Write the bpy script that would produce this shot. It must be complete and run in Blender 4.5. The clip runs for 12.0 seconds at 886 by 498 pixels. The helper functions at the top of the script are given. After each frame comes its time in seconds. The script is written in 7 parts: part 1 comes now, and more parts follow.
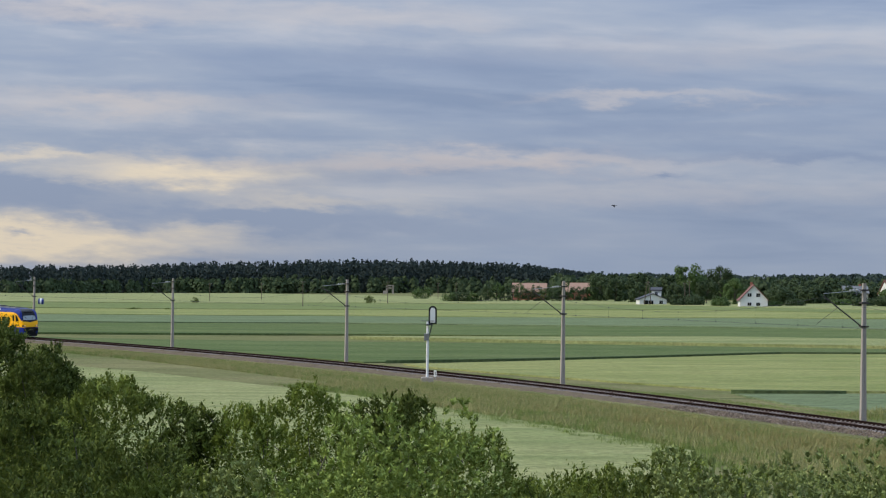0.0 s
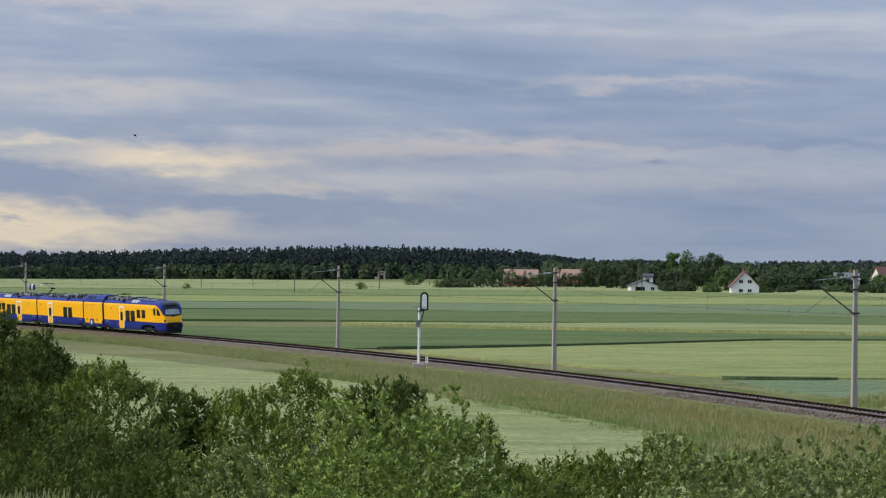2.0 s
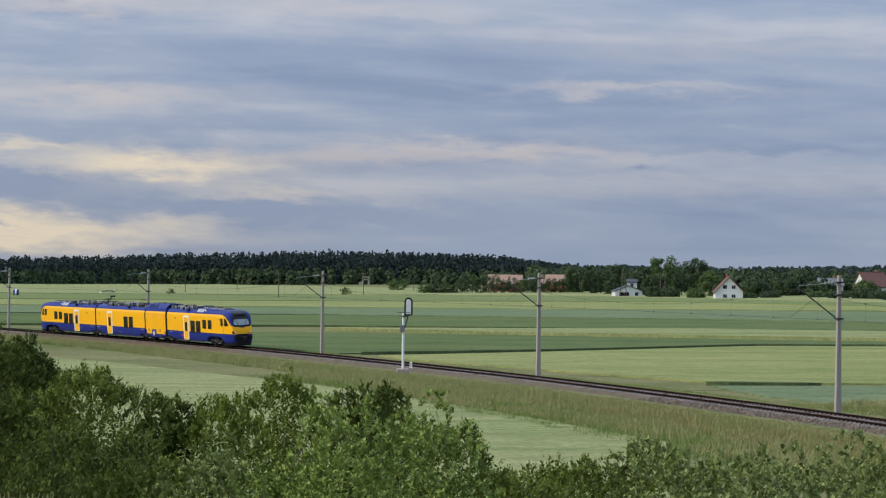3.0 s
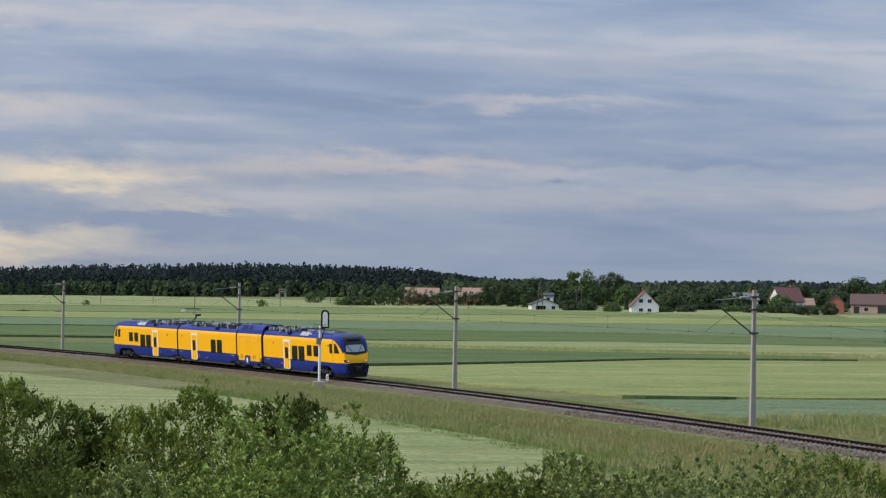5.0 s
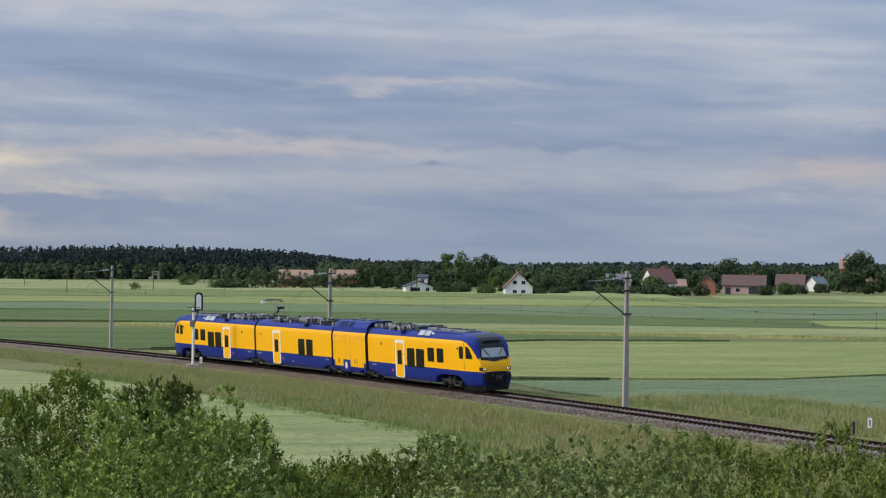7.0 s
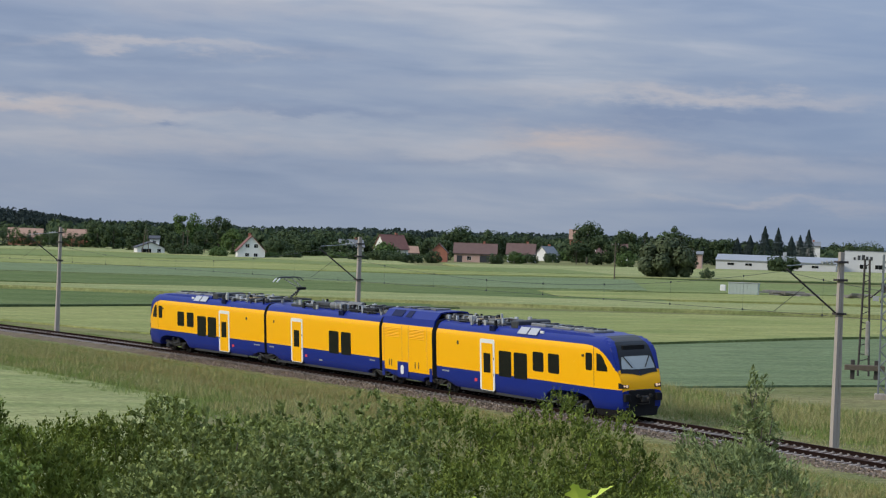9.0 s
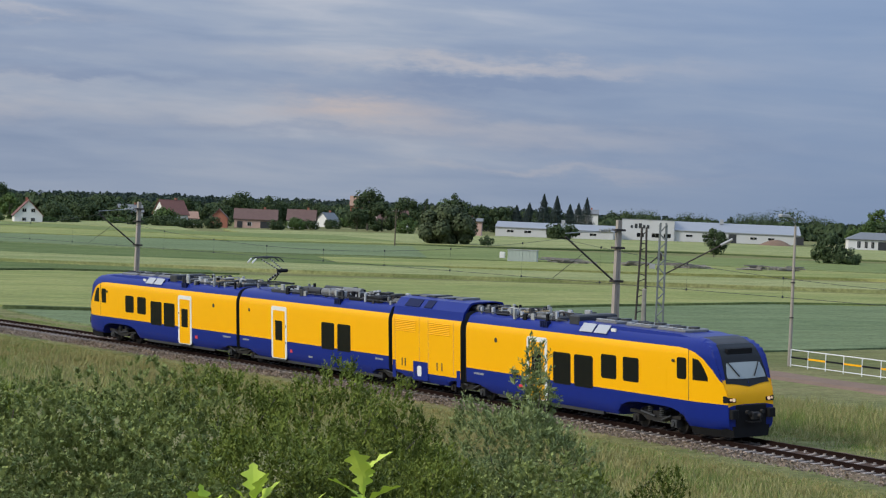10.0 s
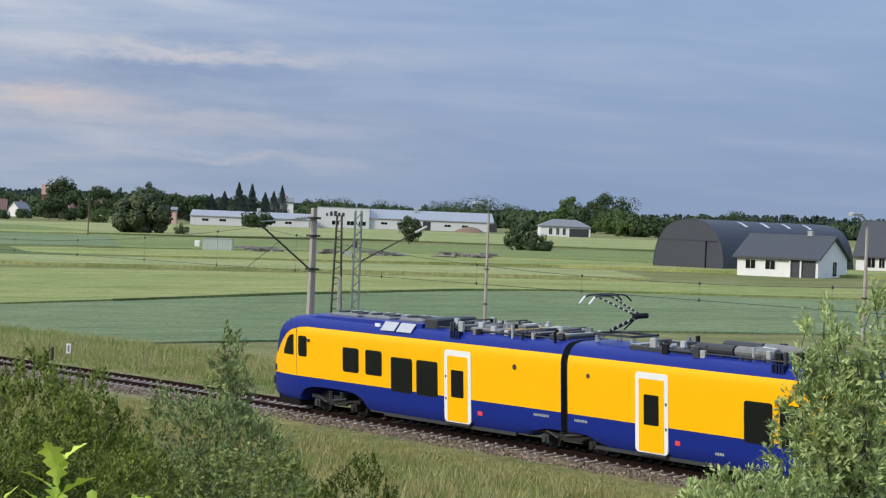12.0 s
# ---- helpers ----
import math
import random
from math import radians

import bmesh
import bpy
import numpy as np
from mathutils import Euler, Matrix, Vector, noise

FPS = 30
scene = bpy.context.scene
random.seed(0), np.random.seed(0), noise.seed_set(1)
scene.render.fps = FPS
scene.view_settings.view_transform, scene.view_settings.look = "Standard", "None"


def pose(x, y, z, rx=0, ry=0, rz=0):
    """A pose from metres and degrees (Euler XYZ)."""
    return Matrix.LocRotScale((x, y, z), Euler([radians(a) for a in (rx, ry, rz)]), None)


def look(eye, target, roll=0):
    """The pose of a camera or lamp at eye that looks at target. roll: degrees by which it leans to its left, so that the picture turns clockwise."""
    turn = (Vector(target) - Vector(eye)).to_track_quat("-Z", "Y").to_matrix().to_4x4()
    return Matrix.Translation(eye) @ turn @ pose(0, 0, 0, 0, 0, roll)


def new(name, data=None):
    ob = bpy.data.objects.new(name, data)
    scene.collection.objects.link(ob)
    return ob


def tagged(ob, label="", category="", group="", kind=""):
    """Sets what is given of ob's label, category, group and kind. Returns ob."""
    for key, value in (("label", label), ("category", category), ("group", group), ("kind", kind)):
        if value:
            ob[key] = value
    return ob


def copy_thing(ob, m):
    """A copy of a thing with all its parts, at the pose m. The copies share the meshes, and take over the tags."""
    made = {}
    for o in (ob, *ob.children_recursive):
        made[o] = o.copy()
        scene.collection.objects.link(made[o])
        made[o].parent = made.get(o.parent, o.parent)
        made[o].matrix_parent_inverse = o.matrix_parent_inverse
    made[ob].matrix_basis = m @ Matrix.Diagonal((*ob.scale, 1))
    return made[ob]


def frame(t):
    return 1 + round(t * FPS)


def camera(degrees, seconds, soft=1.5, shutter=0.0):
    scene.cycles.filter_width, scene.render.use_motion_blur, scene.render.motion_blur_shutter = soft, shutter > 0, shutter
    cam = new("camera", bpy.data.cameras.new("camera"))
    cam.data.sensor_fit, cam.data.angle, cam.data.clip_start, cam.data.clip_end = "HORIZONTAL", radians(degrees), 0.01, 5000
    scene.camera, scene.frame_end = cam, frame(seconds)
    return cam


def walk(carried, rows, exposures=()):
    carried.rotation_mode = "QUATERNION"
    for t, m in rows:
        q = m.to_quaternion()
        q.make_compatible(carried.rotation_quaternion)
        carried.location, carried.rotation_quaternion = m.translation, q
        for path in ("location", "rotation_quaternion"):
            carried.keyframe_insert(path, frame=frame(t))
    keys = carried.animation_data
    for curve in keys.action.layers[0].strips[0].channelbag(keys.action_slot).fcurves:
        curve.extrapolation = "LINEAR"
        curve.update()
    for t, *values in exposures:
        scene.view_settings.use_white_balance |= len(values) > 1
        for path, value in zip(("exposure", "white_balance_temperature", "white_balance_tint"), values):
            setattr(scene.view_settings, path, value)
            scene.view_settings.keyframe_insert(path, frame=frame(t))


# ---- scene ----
cam = camera(21.14, 12.0, 1.2)
PATH = [
    (0.0, 0.0, 0.87, 0.7), (0.5, 0.001, 0.867, 0.75), (1.0, -0.02, 0.714, 0.78), (1.5, -0.064, 0.559, 0.758),
    (2.0, -0.206, 0.54, 0.754), (2.5, -0.397, 0.591, 0.783), (3.0, -0.585, 0.673, 0.788), (5.0, -2.58, 1.015, 1.076),
    (5.5, -3.324, 1.069, 1.101), (6.0, -4.058, 0.981, 1.076), (6.5, -4.796, 0.777, 0.972), (6.7, -5.124, 0.698, 0.936),
    (8.3, -9.089, 0.347, 1.685), (8.5, -9.969, 0.175, 1.932), (9.0, -12.079, -0.048, 2.179), (9.5, -14.489, -0.283, 2.409),
    (10.0, -17.399, -0.644, 2.53), (10.5, -20.852, -0.939, 2.571), (11.0, -23.366, -0.864, 2.567), (11.5, -24.293, -0.696, 2.454),
    (12.0, -24.744, -0.625, 2.267)]
EYE = (0.0, 0.0, 8.0)


def aim(yaw, pitch, roll):
    """The camera's pose on its stand from yaw, pitch and roll in degrees."""
    turn = Euler((0, 0, radians(yaw))).to_matrix() @ Euler((radians(90 + pitch), 0, 0)).to_matrix() @ Euler((0, 0, radians(roll))).to_matrix()
    return Matrix.Translation(EYE) @ turn.to_4x4()


walk(cam, [(t, aim(a, b, c)) for t, a, b, c in PATH], [(0.0, -0.22), (8.5, -0.26), (9.5, -0.29), (10.0, -0.26), (10.5, -0.06), (11.0, -0.01), (12.0, 0.01)])

# ---- world and sun ----
SUN_AZ, SUN_EL = radians(-98), radians(30)
world = bpy.data.worlds.new("world")
scene.world = world
world.use_nodes = True


def mathn(tree, op, a, b=None, c=None, clamp=False):
    n = tree.nodes.new("ShaderNodeMath")
    n.operation = op
    n.use_clamp = clamp
    for i, v in enumerate((a, b, c)):
        if v is None:
            continue
        if isinstance(v, (int, float)):
            n.inputs[i].default_value = v
        else:
            tree.links.new(v, n.inputs[i])
    return n.outputs[0]


def mixn(tree, fac, a, b, blend="MIX"):
    n = tree.nodes.new("ShaderNodeMix")
    n.data_type = "RGBA"
    n.blend_type = blend
    for i, v in ((0, fac), (6, a), (7, b)):
        if isinstance(v, (int, float)):
            n.inputs[i].default_value = v
        elif isinstance(v, tuple):
            n.inputs[i].default_value = (*v, 1)
        else:
            tree.links.new(v, n.inputs[i])
    return n.outputs[2]


def rampn(tree, fac, stops, interp="LINEAR"):
    n = tree.nodes.new("ShaderNodeValToRGB")
    n.color_ramp.interpolation = interp
    els = n.color_ramp.elements
    while len(els) < len(stops):
        els.new(0.5)
    for e, (p, c) in zip(els, stops):
        e.position = p
        e.color = (*c, 1) if isinstance(c, tuple) else (c, c, c, 1)
    tree.links.new(fac, n.inputs[0])
    return n.outputs[0]


def noisen(tree, vec, scale, detail=4, rough=0.55, dist=0.0, dim="3D"):
    n = tree.nodes.new("ShaderNodeTexNoise")
    n.noise_dimensions = dim
    n.inputs["Scale"].default_value = scale
    n.inputs["Detail"].default_value = detail
    n.inputs["Roughness"].default_value = rough
    n.inputs["Distortion"].default_value = dist
    if vec is not None:
        tree.links.new(vec, n.inputs["Vector"])
    return n.outputs[0]


def mappingn(tree, vec, scale=(1, 1, 1), loc=(0, 0, 0), rot=(0, 0, 0)):
    n = tree.nodes.new("ShaderNodeMapping")
    n.inputs["Scale"].default_value = scale
    n.inputs["Location"].default_value = loc
    n.inputs["Rotation"].default_value = rot
    tree.links.new(vec, n.inputs[0])
    return n.outputs[0]


def make_sky():
    """Layered stratus over a clear Nishita sky: long thin bands, a warm break low over the sunset side, brighter overhead."""
    t = world.node_tree
    t.nodes.clear()
    co = t.nodes.new("ShaderNodeTexCoord").outputs["Generated"]
    sep = t.nodes.new("ShaderNodeSeparateXYZ")
    t.links.new(co, sep.inputs[0])
    x, y, z = sep.outputs
    sky = t.nodes.new("ShaderNodeTexSky")
    sky.sky_type = "NISHITA"
    sky.sun_disc = False
    sky.sun_elevation, sky.sun_rotation = SUN_EL, SUN_AZ
    az = mathn(t, "ARCTAN2", x, y)
    # the bands drop a little towards the right
    zt = mathn(t, "ADD", z, mathn(t, "MULTIPLY", az, 0.02))
    comb = t.nodes.new("ShaderNodeCombineXYZ")
    t.links.new(az, comb.inputs[0])
    t.links.new(zt, comb.inputs[1])
    big = noisen(t, mappingn(t, comb.outputs[0], (5.0, 38, 1), (2.3, 0.6, 0)), 1.0, 3, 0.5, 0.4)
    mid = noisen(t, mappingn(t, comb.outputs[0], (11, 95, 1), (7.1, 3.0, 0)), 1.0, 4, 0.5, 0.5)
    fine = noisen(t, mappingn(t, comb.outputs[0], (30, 170, 1), (1.0, 9.0, 0)), 1.0, 5, 0.55, 0.4)
    d = mathn(t, "ADD", mathn(t, "MULTIPLY", big, 0.5), mathn(t, "ADD", mathn(t, "MULTIPLY", mid, 0.35), mathn(t, "MULTIPLY", fine, 0.15)))
    cloud = rampn(t, d, [(0.36, (0.265, 0.345, 0.510)), (0.46, (0.335, 0.412, 0.568)), (0.54, (0.395, 0.463, 0.595)), (0.61, (0.485, 0.533, 0.640)), (0.70, (0.56, 0.585, 0.655))])
    # ragged edges: the bands are read through a gentle distortion
    wa = mathn(t, "MULTIPLY", mathn(t, "SUBTRACT", noisen(t, mappingn(t, comb.outputs[0], (16, 60, 1), (4, 2, 0)), 1.0, 5, 0.6), 0.5), 0.10)
    wz = mathn(t, "MULTIPLY", mathn(t, "SUBTRACT", noisen(t, mappingn(t, comb.outputs[0], (26, 90, 1), (9, 5, 0)), 1.0, 5, 0.6), 0.5), 0.024)
    azw, zw = mathn(t, "ADD", az, wa), mathn(t, "ADD", z, wz)

    def bands(rows):
        """The sum of long soft bands, each at (azimuth, height) with its half length, half height and strength."""
        total = None
        for a, e, ha, he, k in rows:
            u = mathn(t, "MULTIPLY", mathn(t, "SUBTRACT", azw, a), 1 / ha)
            v = mathn(t, "MULTIPLY", mathn(t, "SUBTRACT", zw, e), 1 / he)
            q = mathn(t, "ADD", mathn(t, "MULTIPLY", u, u), mathn(t, "MULTIPLY", v, v))
            g = mathn(t, "MULTIPLY", mathn(t, "EXPONENT", mathn(t, "MULTIPLY", q, -1.0)), k)
            total = g if total is None else mathn(t, "ADD", total, g)
        return mathn(t, "MULTIPLY", total, mathn(t, "ADD", mathn(t, "MULTIPLY", fine, 1.1), 0.45), clamp=True)

    pale = bands([(-0.14, 0.074, 0.06, 0.005, 0.8), (0.085, 0.079, 0.05, 0.0024, 0.6), (-0.15, 0.113, 0.05, 0.005, 0.7), (-0.04, 0.112, 0.06, 0.006, 0.5), (0.03, 0.053, 0.075, 0.0042, 0.8), (0.08, 0.040, 0.12, 0.006, 0.4), (0.33, 0.067, 0.075, 0.0035, 0.85), (0.34, 0.038, 0.10, 0.006, 0.5), (0.37, 0.0235, 0.07, 0.0022, 0.6), (0.12, 0.098, 0.10, 0.006, 0.3)])
    cloud = mixn(t, pale, cloud, (0.63, 0.60, 0.62))
    dark = bands([(0.10, 0.0475, 0.012, 0.0015, 0.8), (0.15, 0.056, 0.06, 0.003, 0.75), (0.31, 0.056, 0.055, 0.007, 0.8), (0.24, 0.036, 0.06, 0.003, 0.5), (0.33, 0.060, 0.05, 0.003, 0.7), (0.42, 0.026, 0.03, 0.005, 0.6), (-0.02, 0.095, 0.12, 0.006, 0.5), (0.10, 0.066, 0.08, 0.004, 0.4), (-0.10, 0.062, 0.05, 0.004, 0.4)])
    cloud = mixn(t, dark, cloud, (0.265, 0.340, 0.510))
    warm = bands([(-0.105, 0.045, 0.055, 0.0065, 1.0), (-0.19, 0.052, 0.05, 0.003, 0.6), (-0.21, 0.018, 0.10, 0.0095, 1.5), (-0.06, 0.034, 0.05, 0.003, 0.5)])
    cloud = mixn(t, warm, cloud, (0.92, 0.80, 0.63))
    pink = bands([(0.262, 0.046, 0.035, 0.0055, 0.9), (0.0, 0.051, 0.09, 0.003, 0.4)])
    cloud = mixn(t, pink, cloud, (0.62, 0.55, 0.55))
    # the heaped cloud before the warm break
    heap = bands([(-0.17, 0.037, 0.045, 0.0062, 1.3), (-0.09, 0.028, 0.07, 0.005, 1.2), (-0.005, 0.022, 0.08, 0.006, 0.8), (-0.172, 0.017, 0.008, 0.0015, 0.6)])
    cloud = mixn(t, heap, cloud, (0.325, 0.395, 0.545))
    # blue rain haze near the horizon and over the right
    low = mathn(t, "EXPONENT", mathn(t, "MULTIPLY", mathn(t, "MAXIMUM", z, 0.0), -48))
    front = mathn(t, "MULTIPLY", mathn(t, "ADD", az, 0.09), 9.0, clamp=True)
    cloud = mixn(t, mathn(t, "MULTIPLY", mathn(t, "MULTIPLY", low, front), 0.75), cloud, (0.390, 0.475, 0.635))
    right = mathn(t, "MULTIPLY", mathn(t, "SUBTRACT", az, 0.29), 6.0, clamp=True)
    cloud = mixn(t, mathn(t, "MULTIPLY", right, 0.68), cloud, (0.245, 0.352, 0.560))
    # an overcast dome is brighter overhead
    lift = mathn(t, "ADD", mathn(t, "MULTIPLY", mathn(t, "POWER", mathn(t, "MAXIMUM", z, 0.0), 0.9), 2.0), 0.96)
    up = t.nodes.new("ShaderNodeVectorMath")
    up.operation = "SCALE"
    t.links.new(cloud, up.inputs[0])
    t.links.new(lift, up.inputs["Scale"])
    bg1 = t.nodes.new("ShaderNodeBackground")
    t.links.new(up.outputs[0], bg1.inputs[0])
    bg1.inputs[1].default_value = 0.94
    bg2 = t.nodes.new("ShaderNodeBackground")
    t.links.new(sky.outputs[0], bg2.inputs[0])
    bg2.inputs[1].default_value = 0.05
    mix = t.nodes.new("ShaderNodeMixShader")
    mix.inputs[0].default_value = 0.94
    t.links.new(bg2.outputs[0], mix.inputs[1])
    t.links.new(bg1.outputs[0], mix.inputs[2])
    out = t.nodes.new("ShaderNodeOutputWorld")
    t.links.new(mix.outputs[0], out.inputs[0])


make_sky()
sun = new("sun", bpy.data.lights.new("sun", "SUN"))
sun.data.energy = 2.9
sun.data.angle = radians(14)
sun.data.color = (1.0, 0.93, 0.82)
sun.matrix_world = look((0, 0, 0), (-math.sin(SUN_AZ) * math.cos(SUN_EL), -math.cos(SUN_AZ) * math.cos(SUN_EL), -math.sin(SUN_EL)))


# ---- materials ----
def material(name, base, rough=0.6, metal=0.0, vary=0.15, scale=3.0, fine=40.0, bump=0.0, island=0.0, obrand=0.0, spec=0.5, stretch=(1, 1, 1), dirt=None, emit=0.0, coord="Object"):
    """A procedural surface: base colour varied at two scales, with grain, optional stains, island or object tints."""
    m = bpy.data.materials.new(name)
    m.use_nodes = True
    t = m.node_tree
    b = t.nodes["Principled BSDF"]
    b.inputs["Roughness"].default_value = rough
    b.inputs["Metallic"].default_value = metal
    b.inputs["Specular IOR Level"].default_value = spec
    if coord == "World":
        co = t.nodes.new("ShaderNodeNewGeometry").outputs["Position"]
    else:
        co = t.nodes.new("ShaderNodeTexCoord").outputs[coord]
    co = mappingn(t, co, stretch)
    n1 = noisen(t, co, scale, 5, 0.6)
    n2 = noisen(t, co, fine, 3, 0.6)
    v = mathn(t, "ADD", mathn(t, "MULTIPLY", mathn(t, "SUBTRACT", n1, 0.5), 2.6 * vary), mathn(t, "MULTIPLY", mathn(t, "SUBTRACT", n2, 0.5), 1.6 * vary))
    if island:
        isl = t.nodes.new("ShaderNodeNewGeometry").outputs["Random Per Island"]
        v = mathn(t, "ADD", v, mathn(t, "MULTIPLY", mathn(t, "SUBTRACT", isl, 0.5), 2 * island))
    if obrand:
        r = t.nodes.new("ShaderNodeObjectInfo").outputs["Random"]
        v = mathn(t, "ADD", v, mathn(t, "MULTIPLY", mathn(t, "SUBTRACT", r, 0.5), 2 * obrand))
    k = mathn(t, "ADD", v, 1.0)
    sc = t.nodes.new("ShaderNodeVectorMath")
    sc.operation = "SCALE"
    sc.inputs[0].default_value = base
    t.links.new(k, sc.inputs["Scale"])
    col = sc.outputs[0]
    if dirt:
        colour, lo, hi, dscale = dirt
        f = rampn(t, noisen(t, co, dscale, 5, 0.65), [(lo, 0.0), (hi, 1.0)])
        col = mixn(t, f, col, colour)
    t.links.new(col, b.inputs["Base Color"])
    if emit:
        t.links.new(col, b.inputs["Emission Color"])
        b.inputs["Emission Strength"].default_value = emit
    if bump:
        bn = t.nodes.new("ShaderNodeBump")
        bn.inputs["Strength"].default_value = 0.6
        bn.inputs["Distance"].default_value = bump
        t.links.new(n2, bn.inputs["Height"])
        t.links.new(bn.outputs[0], b.inputs["Normal"])
    return m


def leaf_material(name, base, tip):
    """Leaves: each leaf its own tint, some light through the blade."""
    m = bpy.data.materials.new(name)
    m.use_nodes = True
    t = m.node_tree
    b = t.nodes["Principled BSDF"]
    isl = t.nodes.new("ShaderNodeNewGeometry").outputs["Random Per Island"]
    co = t.nodes.new("ShaderNodeNewGeometry").outputs["Position"]
    n = rampn(t, noisen(t, co, 1.6, 3, 0.6), [(0.35, 0.0), (0.65, 1.0)])
    n2 = rampn(t, noisen(t, co, 9.0, 2, 0.6), [(0.38, 0.0), (0.62, 1.0)])
    f = mathn(t, "ADD", mathn(t, "MULTIPLY", isl, 0.35), mathn(t, "ADD", mathn(t, "MULTIPLY", n, 0.3), mathn(t, "MULTIPLY", n2, 0.35)), clamp=True)
    col = mixn(t, f, base, tip)
    t.links.new(col, b.inputs["Base Color"])
    b.inputs["Roughness"].default_value = 0.65
    b.inputs["Specular IOR Level"].default_value = 0.1
    tr = t.nodes.new("ShaderNodeBsdfTranslucent")
    t.links.new(col, tr.inputs[0])
    mx = t.nodes.new("ShaderNodeMixShader")
    mx.inputs[0].default_value = 0.12
    t.links.new(b.outputs[0], mx.inputs[1])
    t.links.new(tr.outputs[0], mx.inputs[2])
    t.links.new(mx.outputs[0], t.nodes["Material Output"].inputs[0])
    return m


def crop_material(name, base, second, row=(0.02, 0.25)):
    """A standing crop: soft drifts of two tints, drawn out along the drill rows, with fine grain."""
    m = bpy.data.materials.new(name)
    m.use_nodes = True
    t = m.node_tree
    b = t.nodes["Principled BSDF"]
    co = t.nodes.new("ShaderNodeNewGeometry").outputs["Position"]
    n1 = noisen(t, mappingn(t, co, (row[0], row[1] * 0.35, 1)), 1.0, 5, 0.6, 0.4)
    n2 = noisen(t, mappingn(t, co, (0.12, 0.5, 1)), 1.0, 4, 0.65)
    n3 = noisen(t, co, 2.2, 5, 0.75)
    n4 = noisen(t, mappingn(t, co, (0.05, 0.9, 1)), 1.0, 3, 0.6)
    f = mathn(t, "ADD", mathn(t, "MULTIPLY", n1, 0.7), mathn(t, "MULTIPLY", n2, 0.4))
    f = rampn(t, f, [(0.42, 0.0), (0.66, 1.0)])
    col = mixn(t, f, base, second)
    grain = rampn(t, n3, [(0.32, 0.0), (0.68, 1.0)])
    streak = rampn(t, n4, [(0.3, 0.0), (0.7, 1.0)])
    n5 = rampn(t, noisen(t, mappingn(t, co, (0.22, 0.5, 1), (3, 8, 0)), 1.0, 4, 0.65, 0.5), [(0.38, 0.0), (0.62, 1.0)])
    g = mathn(t, "ADD", mathn(t, "ADD", mathn(t, "MULTIPLY", grain, 0.62), mathn(t, "MULTIPLY", streak, 0.10)), mathn(t, "ADD", mathn(t, "MULTIPLY", n5, 0.2), 0.54))
    sc = t.nodes.new("ShaderNodeVectorMath")
    sc.operation = "SCALE"
    t.links.new(col, sc.inputs[0])
    t.links.new(g, sc.inputs["Scale"])
    t.links.new(sc.outputs[0], b.inputs["Base Color"])
    b.inputs["Roughness"].default_value = 0.85
    b.inputs["Specular IOR Level"].default_value = 0.03
    bn = t.nodes.new("ShaderNodeBump")
    bn.inputs["Strength"].default_value = 0.7
    bn.inputs["Distance"].default_value = 0.25
    t.links.new(n3, bn.inputs["Height"])
    t.links.new(bn.outputs[0], b.inputs["Normal"])
    return m


YELLOW = material("yellow_paint", (0.95, 0.462, 0.001), 0.35, vary=0.02, scale=0.7, fine=8, spec=0.25)
BLUE = material("blue_paint", (0.009, 0.023, 0.20), 0.33, vary=0.06, scale=0.7, fine=8, spec=0.22)
DARK_BLUE = material("dark_blue_panel", (0.010, 0.015, 0.06), 0.55, vary=0.08, spec=0.15)
WHITE = material("white_paint", (0.78, 0.78, 0.76), 0.4, vary=0.03)
BLACK = material("black_rubber", (0.010, 0.010, 0.011), 0.65, vary=0.15, spec=0.2)
GLASS = material("tinted_glass", (0.010, 0.011, 0.011), 0.07, vary=0.05, spec=0.28)
# pale base colour paints the sky's reflection into the windscreen
SCREEN_SKY = material("windscreen_sky_tint", (0.30, 0.34, 0.34), 0.06, vary=0.1, scale=0.6, spec=0.6)
GREY = material("grey_metal", (0.21, 0.215, 0.21), 0.5, 0.3, vary=0.15, dirt=((0.14, 0.12, 0.10), 0.5, 0.75, 3.0))
LIGHT_GREY = material("light_grey_metal", (0.38, 0.39, 0.38), 0.45, 0.1, vary=0.1, dirt=((0.25, 0.23, 0.2), 0.55, 0.8, 3.0))
ROOF_PANEL = material("pale_panel", (0.42, 0.44, 0.47), 0.4, vary=0.06)
DARK_GREY = material("dark_grey_metal", (0.045, 0.047, 0.05), 0.55, 0.2, vary=0.2)
BOGIE = material("bogie_steel", (0.022, 0.021, 0.02), 0.6, 0.3, vary=0.3, dirt=((0.05, 0.038, 0.028), 0.5, 0.75, 4.0))
LAMP_ON = material("lit_lens", (1.0, 0.66, 0.42), 0.2, vary=0.0, emit=0.45)
RED = material("red_label", (0.7, 0.05, 0.07), 0.5, vary=0.05)
COPPER = material("copper_wire", (0.045, 0.05, 0.05), 0.6, 0.4, vary=0.1)
RAIL_RUST = material("rusty_rail", (0.018, 0.010, 0.008), 0.95, 0.0, vary=0.3, fine=30, spec=0.05)
RAIL_TOP = material("worn_rail_top", (0.05, 0.032, 0.026), 0.8, 0.1, vary=0.15, spec=0.15)
SLEEPER = material("concrete_sleeper", (0.31, 0.27, 0.24), 0.85, vary=0.2, obrand=0.12, fine=25, dirt=((0.22, 0.18, 0.15), 0.5, 0.75, 2.0))
BALLAST = material("ballast_stone", (0.165, 0.130, 0.086), 0.95, vary=0.45, scale=1.2, fine=14, bump=0.06, coord="World", spec=0.05)
